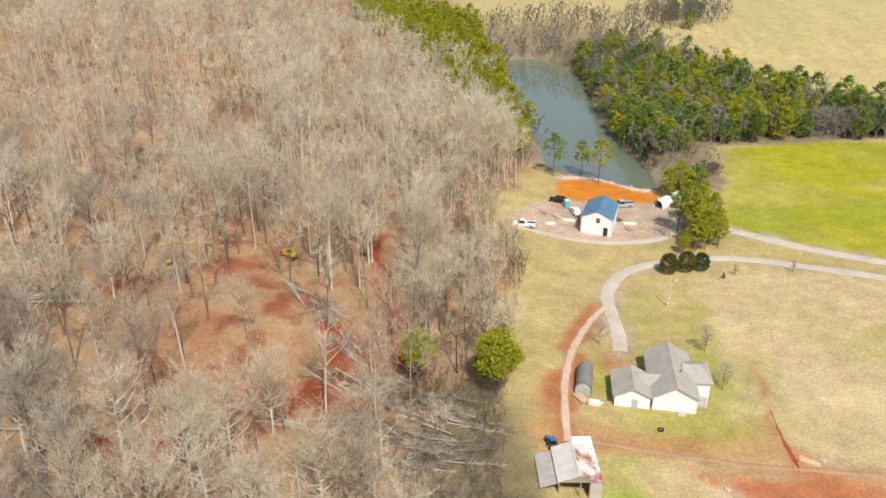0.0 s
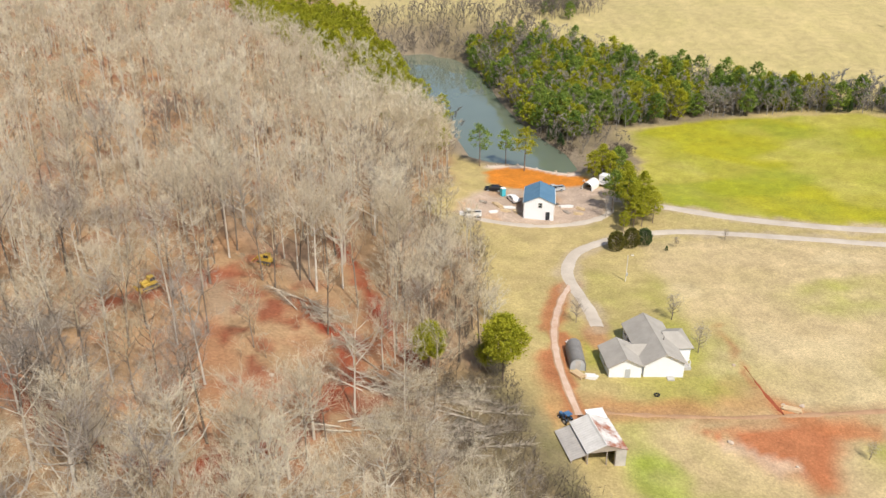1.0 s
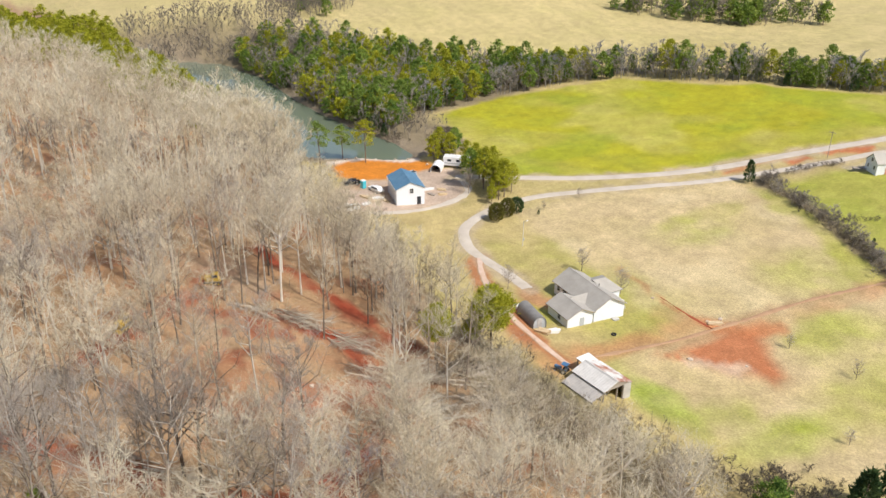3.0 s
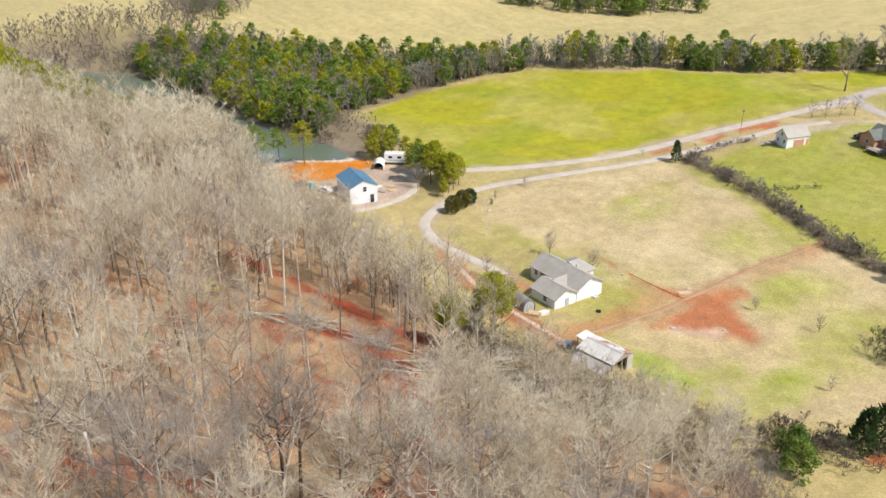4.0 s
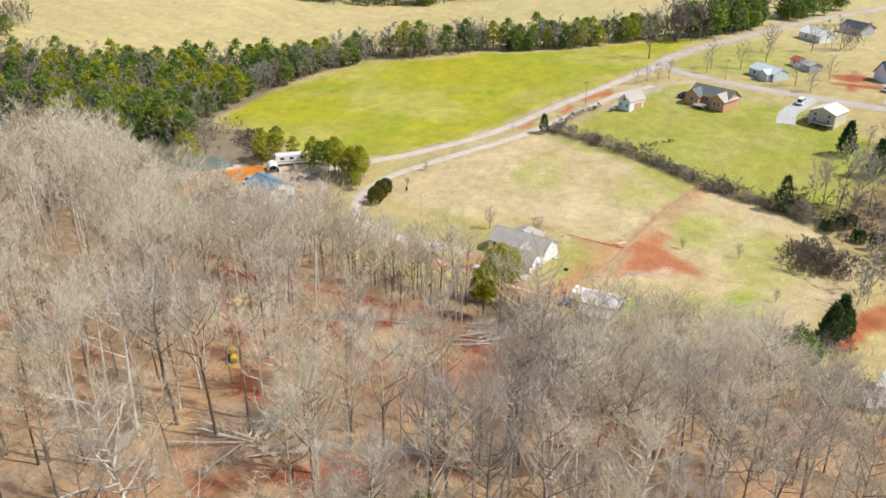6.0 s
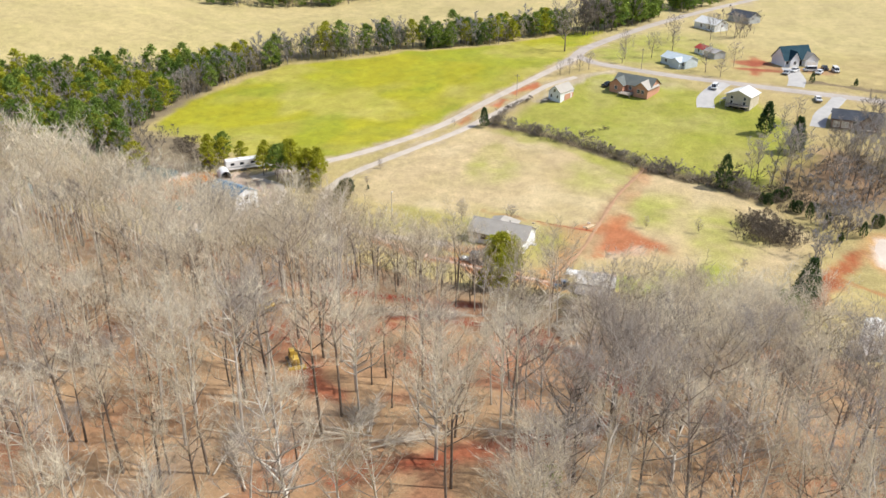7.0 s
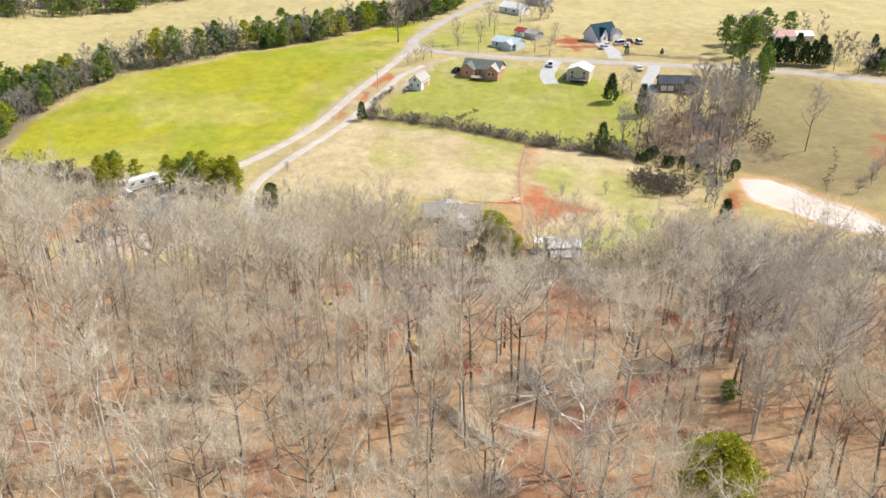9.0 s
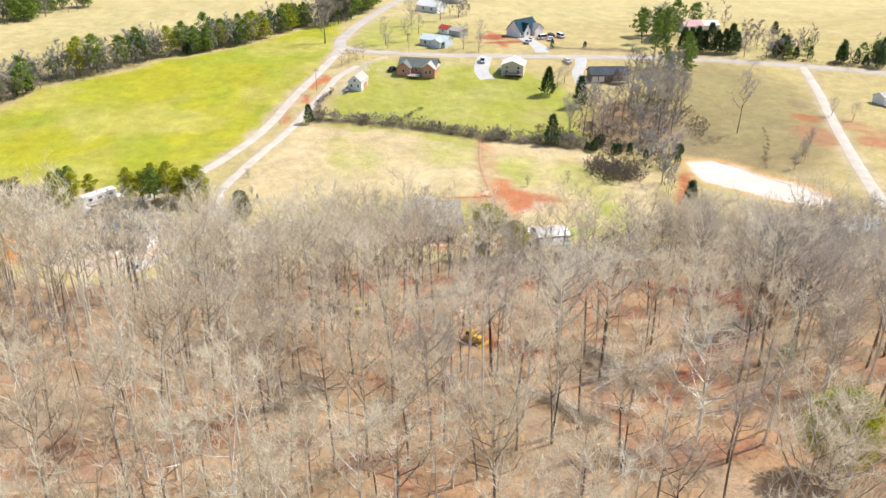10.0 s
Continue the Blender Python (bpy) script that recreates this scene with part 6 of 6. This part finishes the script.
mass("undergrowth", BRUSH, [(rng.integers(0, 4), a, b, rng.uniform(0, 6.28), rng.uniform(0.5, 1.0)) for a, b in zip(x[keep], y[keep])], [M_BARK, M_TWIG], "thin bare saplings under the trees", "undergrowth")

# ---- evergreens ----
CLOSE_PINES = [pine_shape(190 + k, h, w, 210, 44, low, 0.5) for k, (h, w, low) in enumerate(((11.8, 3.3, 0.42), (10.5, 2.4, 0.45), (11.0, 3.8, 0.25)))]
PINES = [pine_shape(100 + k, h, w, 62, 30, low, 0.70) for k, (h, w, low) in enumerate(((11, 3.4, 0.14), (12.5, 3.5, 0.18), (9.5, 3.2, 0.10), (8, 3.0, 0.08)))]
FAR_PINES = [pine_shape(110 + k, h, w, 44, 12, low, 1.15) for k, (h, w, low) in enumerate(((11, 3.4, 0.12), (12.5, 3.6, 0.15), (9.5, 3.2, 0.10), (8, 3.0, 0.08)))]
CEDARS = [cedar_shape(120 + k, h, w, 620) for k, (h, w) in enumerate(((6.5, 2.1), (8.0, 2.4), (5.0, 1.8)))]
TALL_CEDARS = [cedar_shape(150 + k, h, w, 900, blade=0.8) for k, (h, w) in enumerate(((9.8, 3.0), (10.6, 3.1), (9.2, 2.9)))]
ROUND = [cedar_shape(130 + k, h, w, 2600, True, 0.32) for k, (h, w) in enumerate(((4.3, 2.2), (4.7, 2.3)))]
YARD_PINES = [pine_shape(180 + k, h, w * 1.25, 60, 36, low, 0.55) for k, (h, w, low) in enumerate(((11, 2.0, 0.34), (12, 2.2, 0.30), (10, 1.9, 0.28), (9, 2.0, 0.2)))]
ROAD_PINES = [pine_shape(170 + k, h, w, 40, 30, 0.38, 0.8) for k, (h, w) in enumerate(((18, 2.9), (16, 2.6), (19, 3.0)))]
DAM_PINES = [pine_shape(140 + k, h, w * 1.25, 34, 30, 0.42, 0.6) for k, (h, w) in enumerate(((12, 2.6), (11, 2.2), (11.5, 2.6)))]
PINE_SET, YELLOW_SET, CEDAR_SET = (M_PINE_BARK, M_PINE), (M_PINE_BARK, M_YELLOW_PINE), (M_PINE_BARK, M_CEDAR)
for k, (px, py, s, m) in enumerate(((56.5, 180, 0.8, 0), (58.8, 177, 0.8, 1), (59, 172, 0.8, 1), (61, 174.5, 0.7, 1), (57.5, 168.5, 0.62, 1), (60, 169.5, 0.7, 1), (62, 178, 0.7, 1),
                                    (60, 203, 0.75, 1), (63, 205, 0.7, 1), (66, 202, 0.65, 0), (60.5, 186.5, 0.7, 1), (62.5, 184, 0.75, 1), (61.5, 181, 0.7, 0), (64, 187.5, 0.62, 1), (54.5, 167.5, 0.42, 1), (64.5, 175.5, 0.7, 1), (65, 181.5, 0.7, 1), (63.5, 171, 0.55, 1), (64, 201, 0.7, 1), (67.5, 197.5, 0.6, 1), (68.5, 204.5, 0.6, 0))):
    planted("pine", YARD_PINES[k % 4], px, py, (YELLOW_SET if m else PINE_SET), "pine with tufted green crown beside the gravel yard", "tree", "pines by the yard", 50 * k, s * 1.25)
for k, (px, py) in enumerate(((48.9, 158.2), (52.9, 159.0), (56.3, 159.6))):
    planted("round_cedar", ROUND[k % 2], px, py, (M_PINE_BARK, M_OLIVE) if k < 2 else CEDAR_SET, "rounded dark cedar bush beside the lane", "bush", "round cedars by the lane", 60 * k, 1.0 - 0.05 * k)
for k, (px, py, s) in enumerate(((31.5, 219.5, 1.05), (39.8, 221.5, 0.95), (43.2, 213.6, 1.1))):
    planted("lakeside_pine", DAM_PINES[k], px, py, YELLOW_SET if k == 2 else PINE_SET, "slender pine on the lake dam", "tree", "pines on the dam", 80 * k, s)
for k, (px, py, s, what) in enumerate(((8.6, 106.2, 1.0, 0), (-3.8, 104.2, 0.95, 1), (6.6, 109.0, 0.45, 2), (-86.5, 94.5, 0.88, 0), (16.5, 56.5, 0.72, 2), (13.5, 54.5, 0.8, 3), (-62, 84, 0.35, 3))):
    planted("pine", CLOSE_PINES[min(k, 2)] if k < 4 else PINES[what], px, py, YELLOW_SET if k < 4 else PINE_SET, "bushy yellow-green pine among bare trees" if k < 4 else "dark pine among bare brush", "tree", "pines in the wood", 40 * k, s)
for k, (px, py, s) in enumerate(((121.5, 141.0, 0.95), (95.2, 66.8, 1.2), (90, 57, 0.5), (86, 50, 0.5), (83, 46, 0.55), (88, 44, 0.45), (80, 42, 0.5), (112, 99.5, 0.3), (101, 80.5, 0.42), (104.5, 91, 0.3), (189.5, 39.4, 0.5), (190.3, 25.0, 0.48),
                                 (170, -50, 0.95), (168.5, -53, 1.05), (166, -56.5, 0.9), (172, -53.5, 1.2), (163, -61, 0.7), (158.5, -72, 1.5), (160, -73.5, 1.3), (156, -77, 0.8), (153.5, -79.5, 0.9), (151, -84, 1.2), (154, -87, 1.4), (200, -66, 1.1),
                                 (60.0, 155.5, 0.2), (73, 21 + 14, 0.5), (70, 40, 0.45))):
    planted("cedar", CEDARS[k % 3], px, py, CEDAR_SET, "dark green conical cedar", "tree", "cedars along hedges and road", 33 * k, s)
for k, (px, py, s) in enumerate(((29.5, 51.6, 0.82), (33.0, 50.2, 0.85), (35.5, 48.8, 0.6))):
    planted("cedar", TALL_CEDARS[k], px, py, CEDAR_SET, "dense dark cedar beside the red clay path", "tree", "cedars by the clay path", 75 * k, s)
for k, (px, py) in enumerate(((139, 55.6), (127.5, 47.2))):
    planted("cedar", TALL_CEDARS[k], px, py, CEDAR_SET, "tall dense dark cedar on the lawn", "tree", "cedars on the lawn", 60 * k, 1.0)
for k in range(9):
    planted("cedar", TALL_CEDARS[k % 3], 178.4 - 0.43 * k + 0.5 * math.sin(5 * k), -13.2 - 2.75 * k, CEDAR_SET, "tall dense dark cedar in a roadside row", "tree", "cedar row by the road", 41 * k, 1.0 + 0.13 * math.sin(3.7 * k))

GROVE = [(59, 228), (87, 251), (112, 253), (143, 252), (168, 245), (180, 222), (196, 206), (160, 252), (131, 290), (112, 312), (92, 336), (70, 362), (56, 352), (57, 310), (54.5, 268), (56.5, 246)]
x, y, rng = scatter(55, 330, 100, 380, 3.1, 12)
near_field = line_distance(x, y, [(87, 252), (113, 254), (131, 250), (150, 244), (167, 236), (180, 214), (196, 197), (205, 180), (215, 168), (235, 150), (250, 140)])
belt = (near_field < np.where(x > 205, 10, 9)) & (poly_distance(x, y, FIELD) > 2.5) & (poly_distance(x, y, LAKE) > 3) & (line_distance(x, y, MAIN_ROAD) > 6)
inside_grove = (poly_distance(x, y, GROVE) < 0) & (poly_distance(x, y, FIELD) > 2) & (poly_distance(x, y, LAKE) > 0.3)
pick = (inside_grove | belt) & (rng.random(len(x)) < 0.92)
x, y, inside_grove = x[pick], y[pick], inside_grove[pick]
kind = rng.random(len(x)) + 0.25 * (value_noise(x, y, 22, 71) - 0.5)
share = np.where(inside_grove, 0.64, np.where(x > 205, 0.55, 0.36))
green = kind < share
things = [i for i in np.argsort(line_distance(x, y, [(64, 236), (87, 250), (143, 250), (205, 178)])) if green[i]][:130]
for i in things:
    if rng.random() < 0.2:
        planted("cedar", CEDARS[int(rng.integers(0, 3))], x[i], y[i], CEDAR_SET, "dark cedar at the edge of the field", "tree", "evergreens along the field", rng.uniform(0, 360), rng.uniform(0.6, 1.1))
    else:
        planted("pine", PINES[int(rng.integers(0, 4))], x[i], y[i], PINE_SET if rng.random() < (0.55 if inside_grove[i] else 0.85) else YELLOW_SET, "green pine in the belt beside the field", "tree", "evergreens along the field", rng.uniform(0, 360), rng.uniform(0.75, 1.15))
taken = np.zeros(len(x), bool)
taken[things] = True
left = np.where(green & ~taken)[0]
mass("pine_grove", FAR_PINES, [(rng.integers(0, 4), x[i], y[i], rng.uniform(0, 6.28), rng.uniform(0.6, 1.05)) for i in left[::3]], list(PINE_SET), "dense green pine grove behind the lake", "woods")
mass("yellow_pine_grove", FAR_PINES, [(rng.integers(0, 4), x[i], y[i], rng.uniform(0, 6.28), rng.uniform(0.6, 1.0)) for i in left[1::3]], list(YELLOW_SET), "yellow-green pines mixed into the grove", "woods")
mass("cedar_grove", CEDARS, [(rng.integers(0, 3), x[i], y[i], rng.uniform(0, 6.28), rng.uniform(0.7, 1.3)) for i in left[2::6]], list(PINE_SET), "pointed green cedars mixed into the grove", "woods")
bare = np.where(~green)[0]
inner = inside_grove[bare]
mass("grove_bare_trees", HAZE, [(rng.integers(0, 4), x[i], y[i], rng.uniform(0, 6.28), rng.uniform(0.6, 0.95)) for i in bare[inner]], [M_GREY_TWIG, M_GREY_TWIG], "pale bare trees standing in the pine grove", "woods")
mass("field_edge_wood", HAZE, [(rng.integers(0, 4), x[i], y[i], rng.uniform(0, 6.28), rng.uniform(0.7, 1.1)) for i in bare[~inner]], [M_COOL_TWIG, M_COOL_TWIG], "bare grey trees mixed into the belt beside the field", "woods")
x, y, rng = scatter(95, 262, 120, 262, 2.5, 34)
edge = line_distance(x, y, [(96, 254), (113, 254), (131, 250), (150, 244), (167, 236), (180, 214), (196, 197), (205, 180), (215, 168), (235, 150), (250, 140)])
pick = (edge < 7) & (poly_distance(x, y, FIELD) > 2) & (line_distance(x, y, MAIN_ROAD) > 5) & (rng.random(len(x)) < 0.6)
mass("field_edge_thicket", HAZE, [(rng.integers(0, 4), a, b, rng.uniform(0, 6.28), rng.uniform(0.45, 0.85)) for a, b in zip(x[pick], y[pick])], [M_COOL_TWIG, M_GREY_TWIG], "grey bare thicket between the pines beside the field", "woods")
x, y, rng = scatter(-40, 34, 228, 442, 4.9, 13)
pick = in_pines(x, y) & (poly_distance(x, y, LAKE) > 1.5) & (rng.random(len(x)) < 0.85)
mass("lakeside_pines", FAR_PINES, [(rng.integers(0, 4), a, b, rng.uniform(0, 6.28), rng.uniform(0.7, 1.05)) for a, b in zip(x[pick], y[pick])], list(YELLOW_SET), "yellow-green pines along the lake's wooded bank", "woods")
# bare trees round the lake's far end and on its banks
x, y, rng = scatter(10, 110, 225, 440, 3.2, 14)
d = poly_distance(x, y, LAKE)
pick = (d > 0.4) & (d < np.where(y > 330, 34, 20)) & ~in_pines(x, y) & ((y > 226) | ((x > 61) & (d < 9) & (y > 206))) & (poly_distance(x, y, FIELD) > 1.5) & (rng.random(len(x)) < 0.8)
mass("lakeside_wood", HAZE, [(rng.integers(0, 4), a, b, rng.uniform(0, 6.28), rng.uniform(0.4, 0.85)) for a, b in zip(x[pick], y[pick])], [M_SHADE_TWIG, M_SHADE_TWIG], "bare grey trees on the lake's banks", "woods")
# far copses in the hay field, tall trees beyond the junction
spots, dark_spots = [], []
for cx, cy, rx, ry, turn, n, low, high, pines in ((109, 393, 25, 20, 0.3, 130, 0.6, 0.95, 0.03), (276, 283, 52, 12, -0.75, 130, 0.8, 1.2, 0.3), (262, 122, 22, 6, -0.55, 46, 1.1, 1.6, 0.25), (292, 110, 24, 6, -0.45, 40, 1.1, 1.6, 0.5),
                                                  (338, 84, 26, 8, -0.5, 40, 0.9, 1.3, 0.6), (203, -14, 7, 10, 0.2, 24, 0.8, 1.3, 0.3), (222, -48, 8, 10, 0, 8, 0.7, 1.0, 0.2), (172, -58, 5, 16, 0.35, 30, 0.5, 0.85, 0.12), (158, -84, 5, 12, 0.4, 16, 0.6, 1.0, 0.4), (182, -46, 4, 6, 0.2, 9, 0.7, 1.0, 0.0), (268, 66, 14, 9, 0, 12, 0.6, 0.9, 0.1)):
    for _ in range(n):
        a, r = rng.uniform(0, 6.28), math.sqrt(rng.random())
        u, w = rx * r * math.cos(a), ry * r * math.sin(a)
        spot = (rng.integers(0, 4), cx + u * math.cos(turn) - w * math.sin(turn), cy + u * math.sin(turn) + w * math.cos(turn), rng.uniform(0, 6.28), rng.uniform(low, high))
        (dark_spots if rng.random() < pines else spots).append(spot)
clear = lambda q: np.hypot(q[1] - 214, q[2] + 35) > 9 and line_distance(q[1], q[2], MAIN_ROAD) > 5 and line_distance(q[1], q[2], STREET) > 6
mass("far_copses", HAZE, [q for q in spots if clear(q)], [M_SHADE_TWIG, M_SHADE_TWIG], "bare copses in the far hay fields", "woods")
mass("far_pines", FAR_PINES, [q for q in dark_spots if clear(q)], list(PINE_SET), "dark pines in the far tree lines", "woods")

# ---- single trees and hedges in the valley ----
for k, (px, py, s, who) in enumerate(((211.5, 132.0, 1.4, 0), (206, 107, 0.75, 2), (211, 97, 0.75, 0), (198, 107, 0.5, 1), (243, 91, 0.9, 1), (226, 90, 0.7, 2), (189, 70.5, 0.6, 1), (194, 76, 0.75, 0), (206, 66, 0.6, 2), (252, 76, 0.8, 0), (258, 66, 0.85, 1),
                                      (58.0, 171.5, 0.5, 0), (53.5, 176.5, 0.45, 2), (47.5, 126, 0.42, 1), (47.0, 114, 0.4, 0), (28.5, 127, 0.35, 2), (186, 118, 0.5, 1), (182.5, 121, 0.46, 0), (179, 124, 0.44, 1), (176, 127, 0.4, 2), (150, 46, 0.6, 0), (146, 50, 0.55, 1),
                                      (170, -36, 0.7, 0), (166, -43.5, 0.95, 1), (200, -14, 0.9, 2), (60, 84, 0.22, 0), (44, 62, 0.22, 1), (62, 72, 0.25, 2), (63, 157, 0.2, 1), (76, 158.5, 0.2, 0), (118, 150, 0.2, 2), (104, -34, 0.5, 1), (98, -38, 0.45, 0), (70, -3, 0.42, 1), (73, -6, 0.38, 0), (66, -1, 0.34, 2), (80.5, -12, 0.4, 1), (61, 5, 0.32, 0))):
    planted("yard_tree", (FAR_BIG if px > 90 else BIG)[who], px, py, (M_BARK, M_GREY_TWIG), "single bare tree with a rounded crown" if s > 0.38 else "small bare tree in the grass", "tree", "bare trees in the valley", 47 * k, s)
spots = []
for line, wide, n, size in (([(120, 124), (108, 98), (97, 70)], 1.6, 60, (0.4, 0.8)), ([(128, 138), (140, 136.5), (150, 132)], 0.7, 40, (0.3, 0.5)),
                            ([(118, 112), (124, 108), (130, 103)], 0.5, 30, (0.25, 0.4)), ([(93, -4), (78, 4), (63, 13)], 0.4, 22, (0.25, 0.45)), ([(168, -42), (160, -60), (150, -79)], 0.6, 46, (0.25, 0.5)), ([(64, 55), (69, 57), (76, 58)], 3.0, 110, (0.6, 1.0)), ([(178, 84), (176, 60)], 0.5, 0, (0.3, 0.4)),
                            ([(26, 52), (20, 62), (30, 46)], 3.0, 60, (0.6, 1.0)), ([(62, 222), (60, 240), (60, 268)], 1.6, 60, (0.4, 0.8)), ([(64, 206), (70, 214), (76, 224)], 2.2, 50, (0.5, 0.9))):
    if n:
        mid = smooth_line(line, 0.5)
        for _ in range(n):
            q = mid[int(rng.integers(0, len(mid)))]
            spots.append((rng.integers(0, 4), q.x + rng.normal() * wide, q.y + rng.normal() * wide, rng.uniform(0, 6.28), rng.uniform(*size)))
mass("hedgerow", BUSHY, spots, [M_BARK, M_DARK_TWIG], "tangled brown hedgerow between the pastures", "hedge")
hedge_mid = smooth_line(HEDGE, 0.5)
spots = []
for _ in range(230):
    q = hedge_mid[int(rng.integers(0, len(hedge_mid)))]
    spots.append((rng.integers(0, 4), q.x + rng.normal() * 1.25, q.y + rng.normal() * 1.25, rng.uniform(0, 6.28), rng.uniform(0.55, 1.05) * (0.6 + 0.8 * float(value_noise(q.x, q.y, 9, 33)))))
mass("hedge", BUSHY, spots[::2] + spots[1::6], [M_SHADE_TWIG, M_SHADE_TWIG], "bushy brown hedge along the pasture", "hedge")
mass("pale_hedge", BUSHY, spots[3::6] + spots[5::6], [M_GREY_TWIG, M_GREY_TWIG], "paler bare bushes standing in the pasture hedge", "hedge")
# the wooded hollow below the dark house
HOLLOW = [(100, 61), (92, 52), (93, 34), (101, 21), (126, 12), (136, 20), (120, 34), (110, 48), (106, 60)]
TALL = [bare_tree_shape(160 + k, h, w, 12, 1500, low + 0.08, twig_wide=0.052, trunk_r=0.15, bough=1.4) for k, (h, w, low) in enumerate(((20, 4.2, 0.30), (22, 4.6, 0.34), (18, 4.0, 0.26)))]
x, y, rng = scatter(84, 145, 8, 64, 4.4, 15)
pick = (poly_distance(x, y, HOLLOW) < 1.5) & (rng.random(len(x)) < np.where(y > 42, 0.36, 0.66))
planted("bare_tree", TALL[0], 94.6, 5.1, (M_BARK, M_GREY_TWIG), "tall lone bare tree in the dry pasture", "tree", "bare trees in the hollow", 30, 1.03)
for a, b in zip(x[pick], y[pick]):
    planted("bare_tree", TALL[int(rng.integers(0, 3))], a, b, (M_BARK, (M_COOL_TWIG, M_SHADE_TWIG, M_GREY_TWIG)[int(rng.integers(0, 3))]), "tall bare grey tree in the hollow beside the pond", "tree", "bare trees in the hollow", rng.uniform(0, 360), rng.uniform(0.65, 1.02))
x, y, rng = scatter(46, 110, 22, 66, 3.2, 17)
pick = ((np.hypot((x - 78) / 11, (y - 38.5) / 6.5) < 1) | (np.hypot((x - 55) / 7, (y - 46) / 4.5) < 1) | ((poly_distance(x, y, HOLLOW) < 0) & (rng.random(len(x)) < 0.4))) & (poly_distance(x, y, POND) > 2.5) & (rng.random(len(x)) < 0.7)
mass("hollow_wood", HAZE, [(rng.integers(0, 4), a, b, rng.uniform(0, 6.28), rng.uniform(0.5, 0.95)) for a, b in zip(x[pick], y[pick])], [M_COOL_TWIG, M_COOL_TWIG], "lower grey bare trees in the hollow", "woods")
x, y, rng = scatter(56, 128, 12, 70, 2.2, 16)
pick = ((np.hypot((x - 66) / 7, (y - 55) / 9) < 1.0) | (line_distance(x, y, [(104, 66), (92, 54), (84, 46), (78, 40)]) < 5) | (np.hypot((x - 106) / 14, (y - 18) / 6) < 1) | ((poly_distance(x, y, HOLLOW) < 3) & (rng.random(len(x)) < 0.4))) & (poly_distance(x, y, POND) > 3) & (rng.random(len(x)) < 0.62)
mass("hollow_brush", BUSHY, [(rng.integers(0, 4), a, b, rng.uniform(0, 6.28), rng.uniform(0.55, 1.15)) for a, b in zip(x[pick], y[pick])], [M_BARK, M_DARK_TWIG], "dark brush in the hollow beside the pond", "brush")
for k, (px, py, s) in enumerate(((131.6, 7.5, 1.1), (137, 11, 0.9), (149, -1, 0.95), (140, 3, 1.05), (155, 5, 0.9), (163, 6, 0.95), (187, -5, 0.9), (193, -1, 0.8))):
    planted("pine", ROAD_PINES[k % 3], px, py, PINE_SET, "tall green pine beside the road", "tree", "pines by the road", 70 * k, s)
for k, (px, py, s) in enumerate(((91.8, 53.2, 0.5), (88.5, 55.5, 0.45), (94.5, 51, 0.5), (86, 48.5, 0.45), (82, 30.5, 0.5))):
    planted("evergreen_shrub", ROUND[k % 2], px, py, CEDAR_SET, "dark evergreen shrub in the hollow", "bush", "evergreen shrubs in the hollow", 50 * k, s * 1.5)

# ---- felled timber ----
rng = np.random.default_rng(77)


def fallen(x, y, rot, length, seed):
    """A felled tree: trunk on the ground with its broken limbs."""
    r = np.random.default_rng(seed)
    s = Shape()
    dx, dy = math.cos(rot), math.sin(rot)
    pts, z0 = [], gz(x, y)
    for f in (0, 0.35, 0.7, 1.0):
        px, py = x + dx * length * f, y + dy * length * f
        pts.append((px - x, py - y, gz(px, py) - z0 + 0.25 + 0.5 * f))
    s.tube(pts, [0.11, 0.09, 0.06, 0.02], 6)
    for k in range(70):
        f = 0.2 + 0.7 * r.random()
        a = np.array(pts[0]) + (np.array(pts[-1]) - np.array(pts[0])) * f
        ang = rot + r.choice((-1, 1)) * r.uniform(0.3, 1.0)
        reach = r.uniform(1.2, 4.0) * (1.2 - 0.5 * f)
        s.spike(a, a + np.array([math.cos(ang) * reach, math.sin(ang) * reach, r.uniform(-0.15, 0.7) * reach * 0.6]), 0.032)
    ob = new("fallen_tree", tri_mesh("fallen_tree", *s.arrays(), [M_SLASH]))
    ob.matrix_basis = pose(x, y, z0)
    tagged(ob, "felled bare tree lying with its limbs on the slope", "fallen tree", "felled trees")


FELLED = ((-8, 98, 7, 3, 0.05), (-3, 98, 5, 3, -0.1), (-6, 86, 6, 2.5, 0.05), (-2, 88, 5, 3, -0.1), (-21, 121, 1.5, 2.5, -1.0), (-17, 115, 1.5, 2.5, -1.05), (-61.5, 104, 1.2, 2.0, -1.25), (-60, 105, 2.5, 1.2, 0.1),
          (-12, 105, 3, 3, -0.9), (-14, 100, 2, 4, -0.4), (2, 95, 5, 4, 0.2), (-52, 88, 2.5, 2, -0.9), (-17, 89, 3, 2, 0.1), (-59, 140, 4, 3, 1.2), (-72, 114, 3, 3, 0.4), (-6, 92, 6, 3, 3.0))
for k in range(96):
    cx, cy, sx, sy, turn = FELLED[k % 16]
    fallen(cx + rng.normal() * sx * 0.6, cy + rng.normal() * sy * 0.6, turn + rng.normal() * 0.3 + (math.pi if rng.random() < 0.25 else 0), rng.uniform(5.0, 9.5), 200 + k)
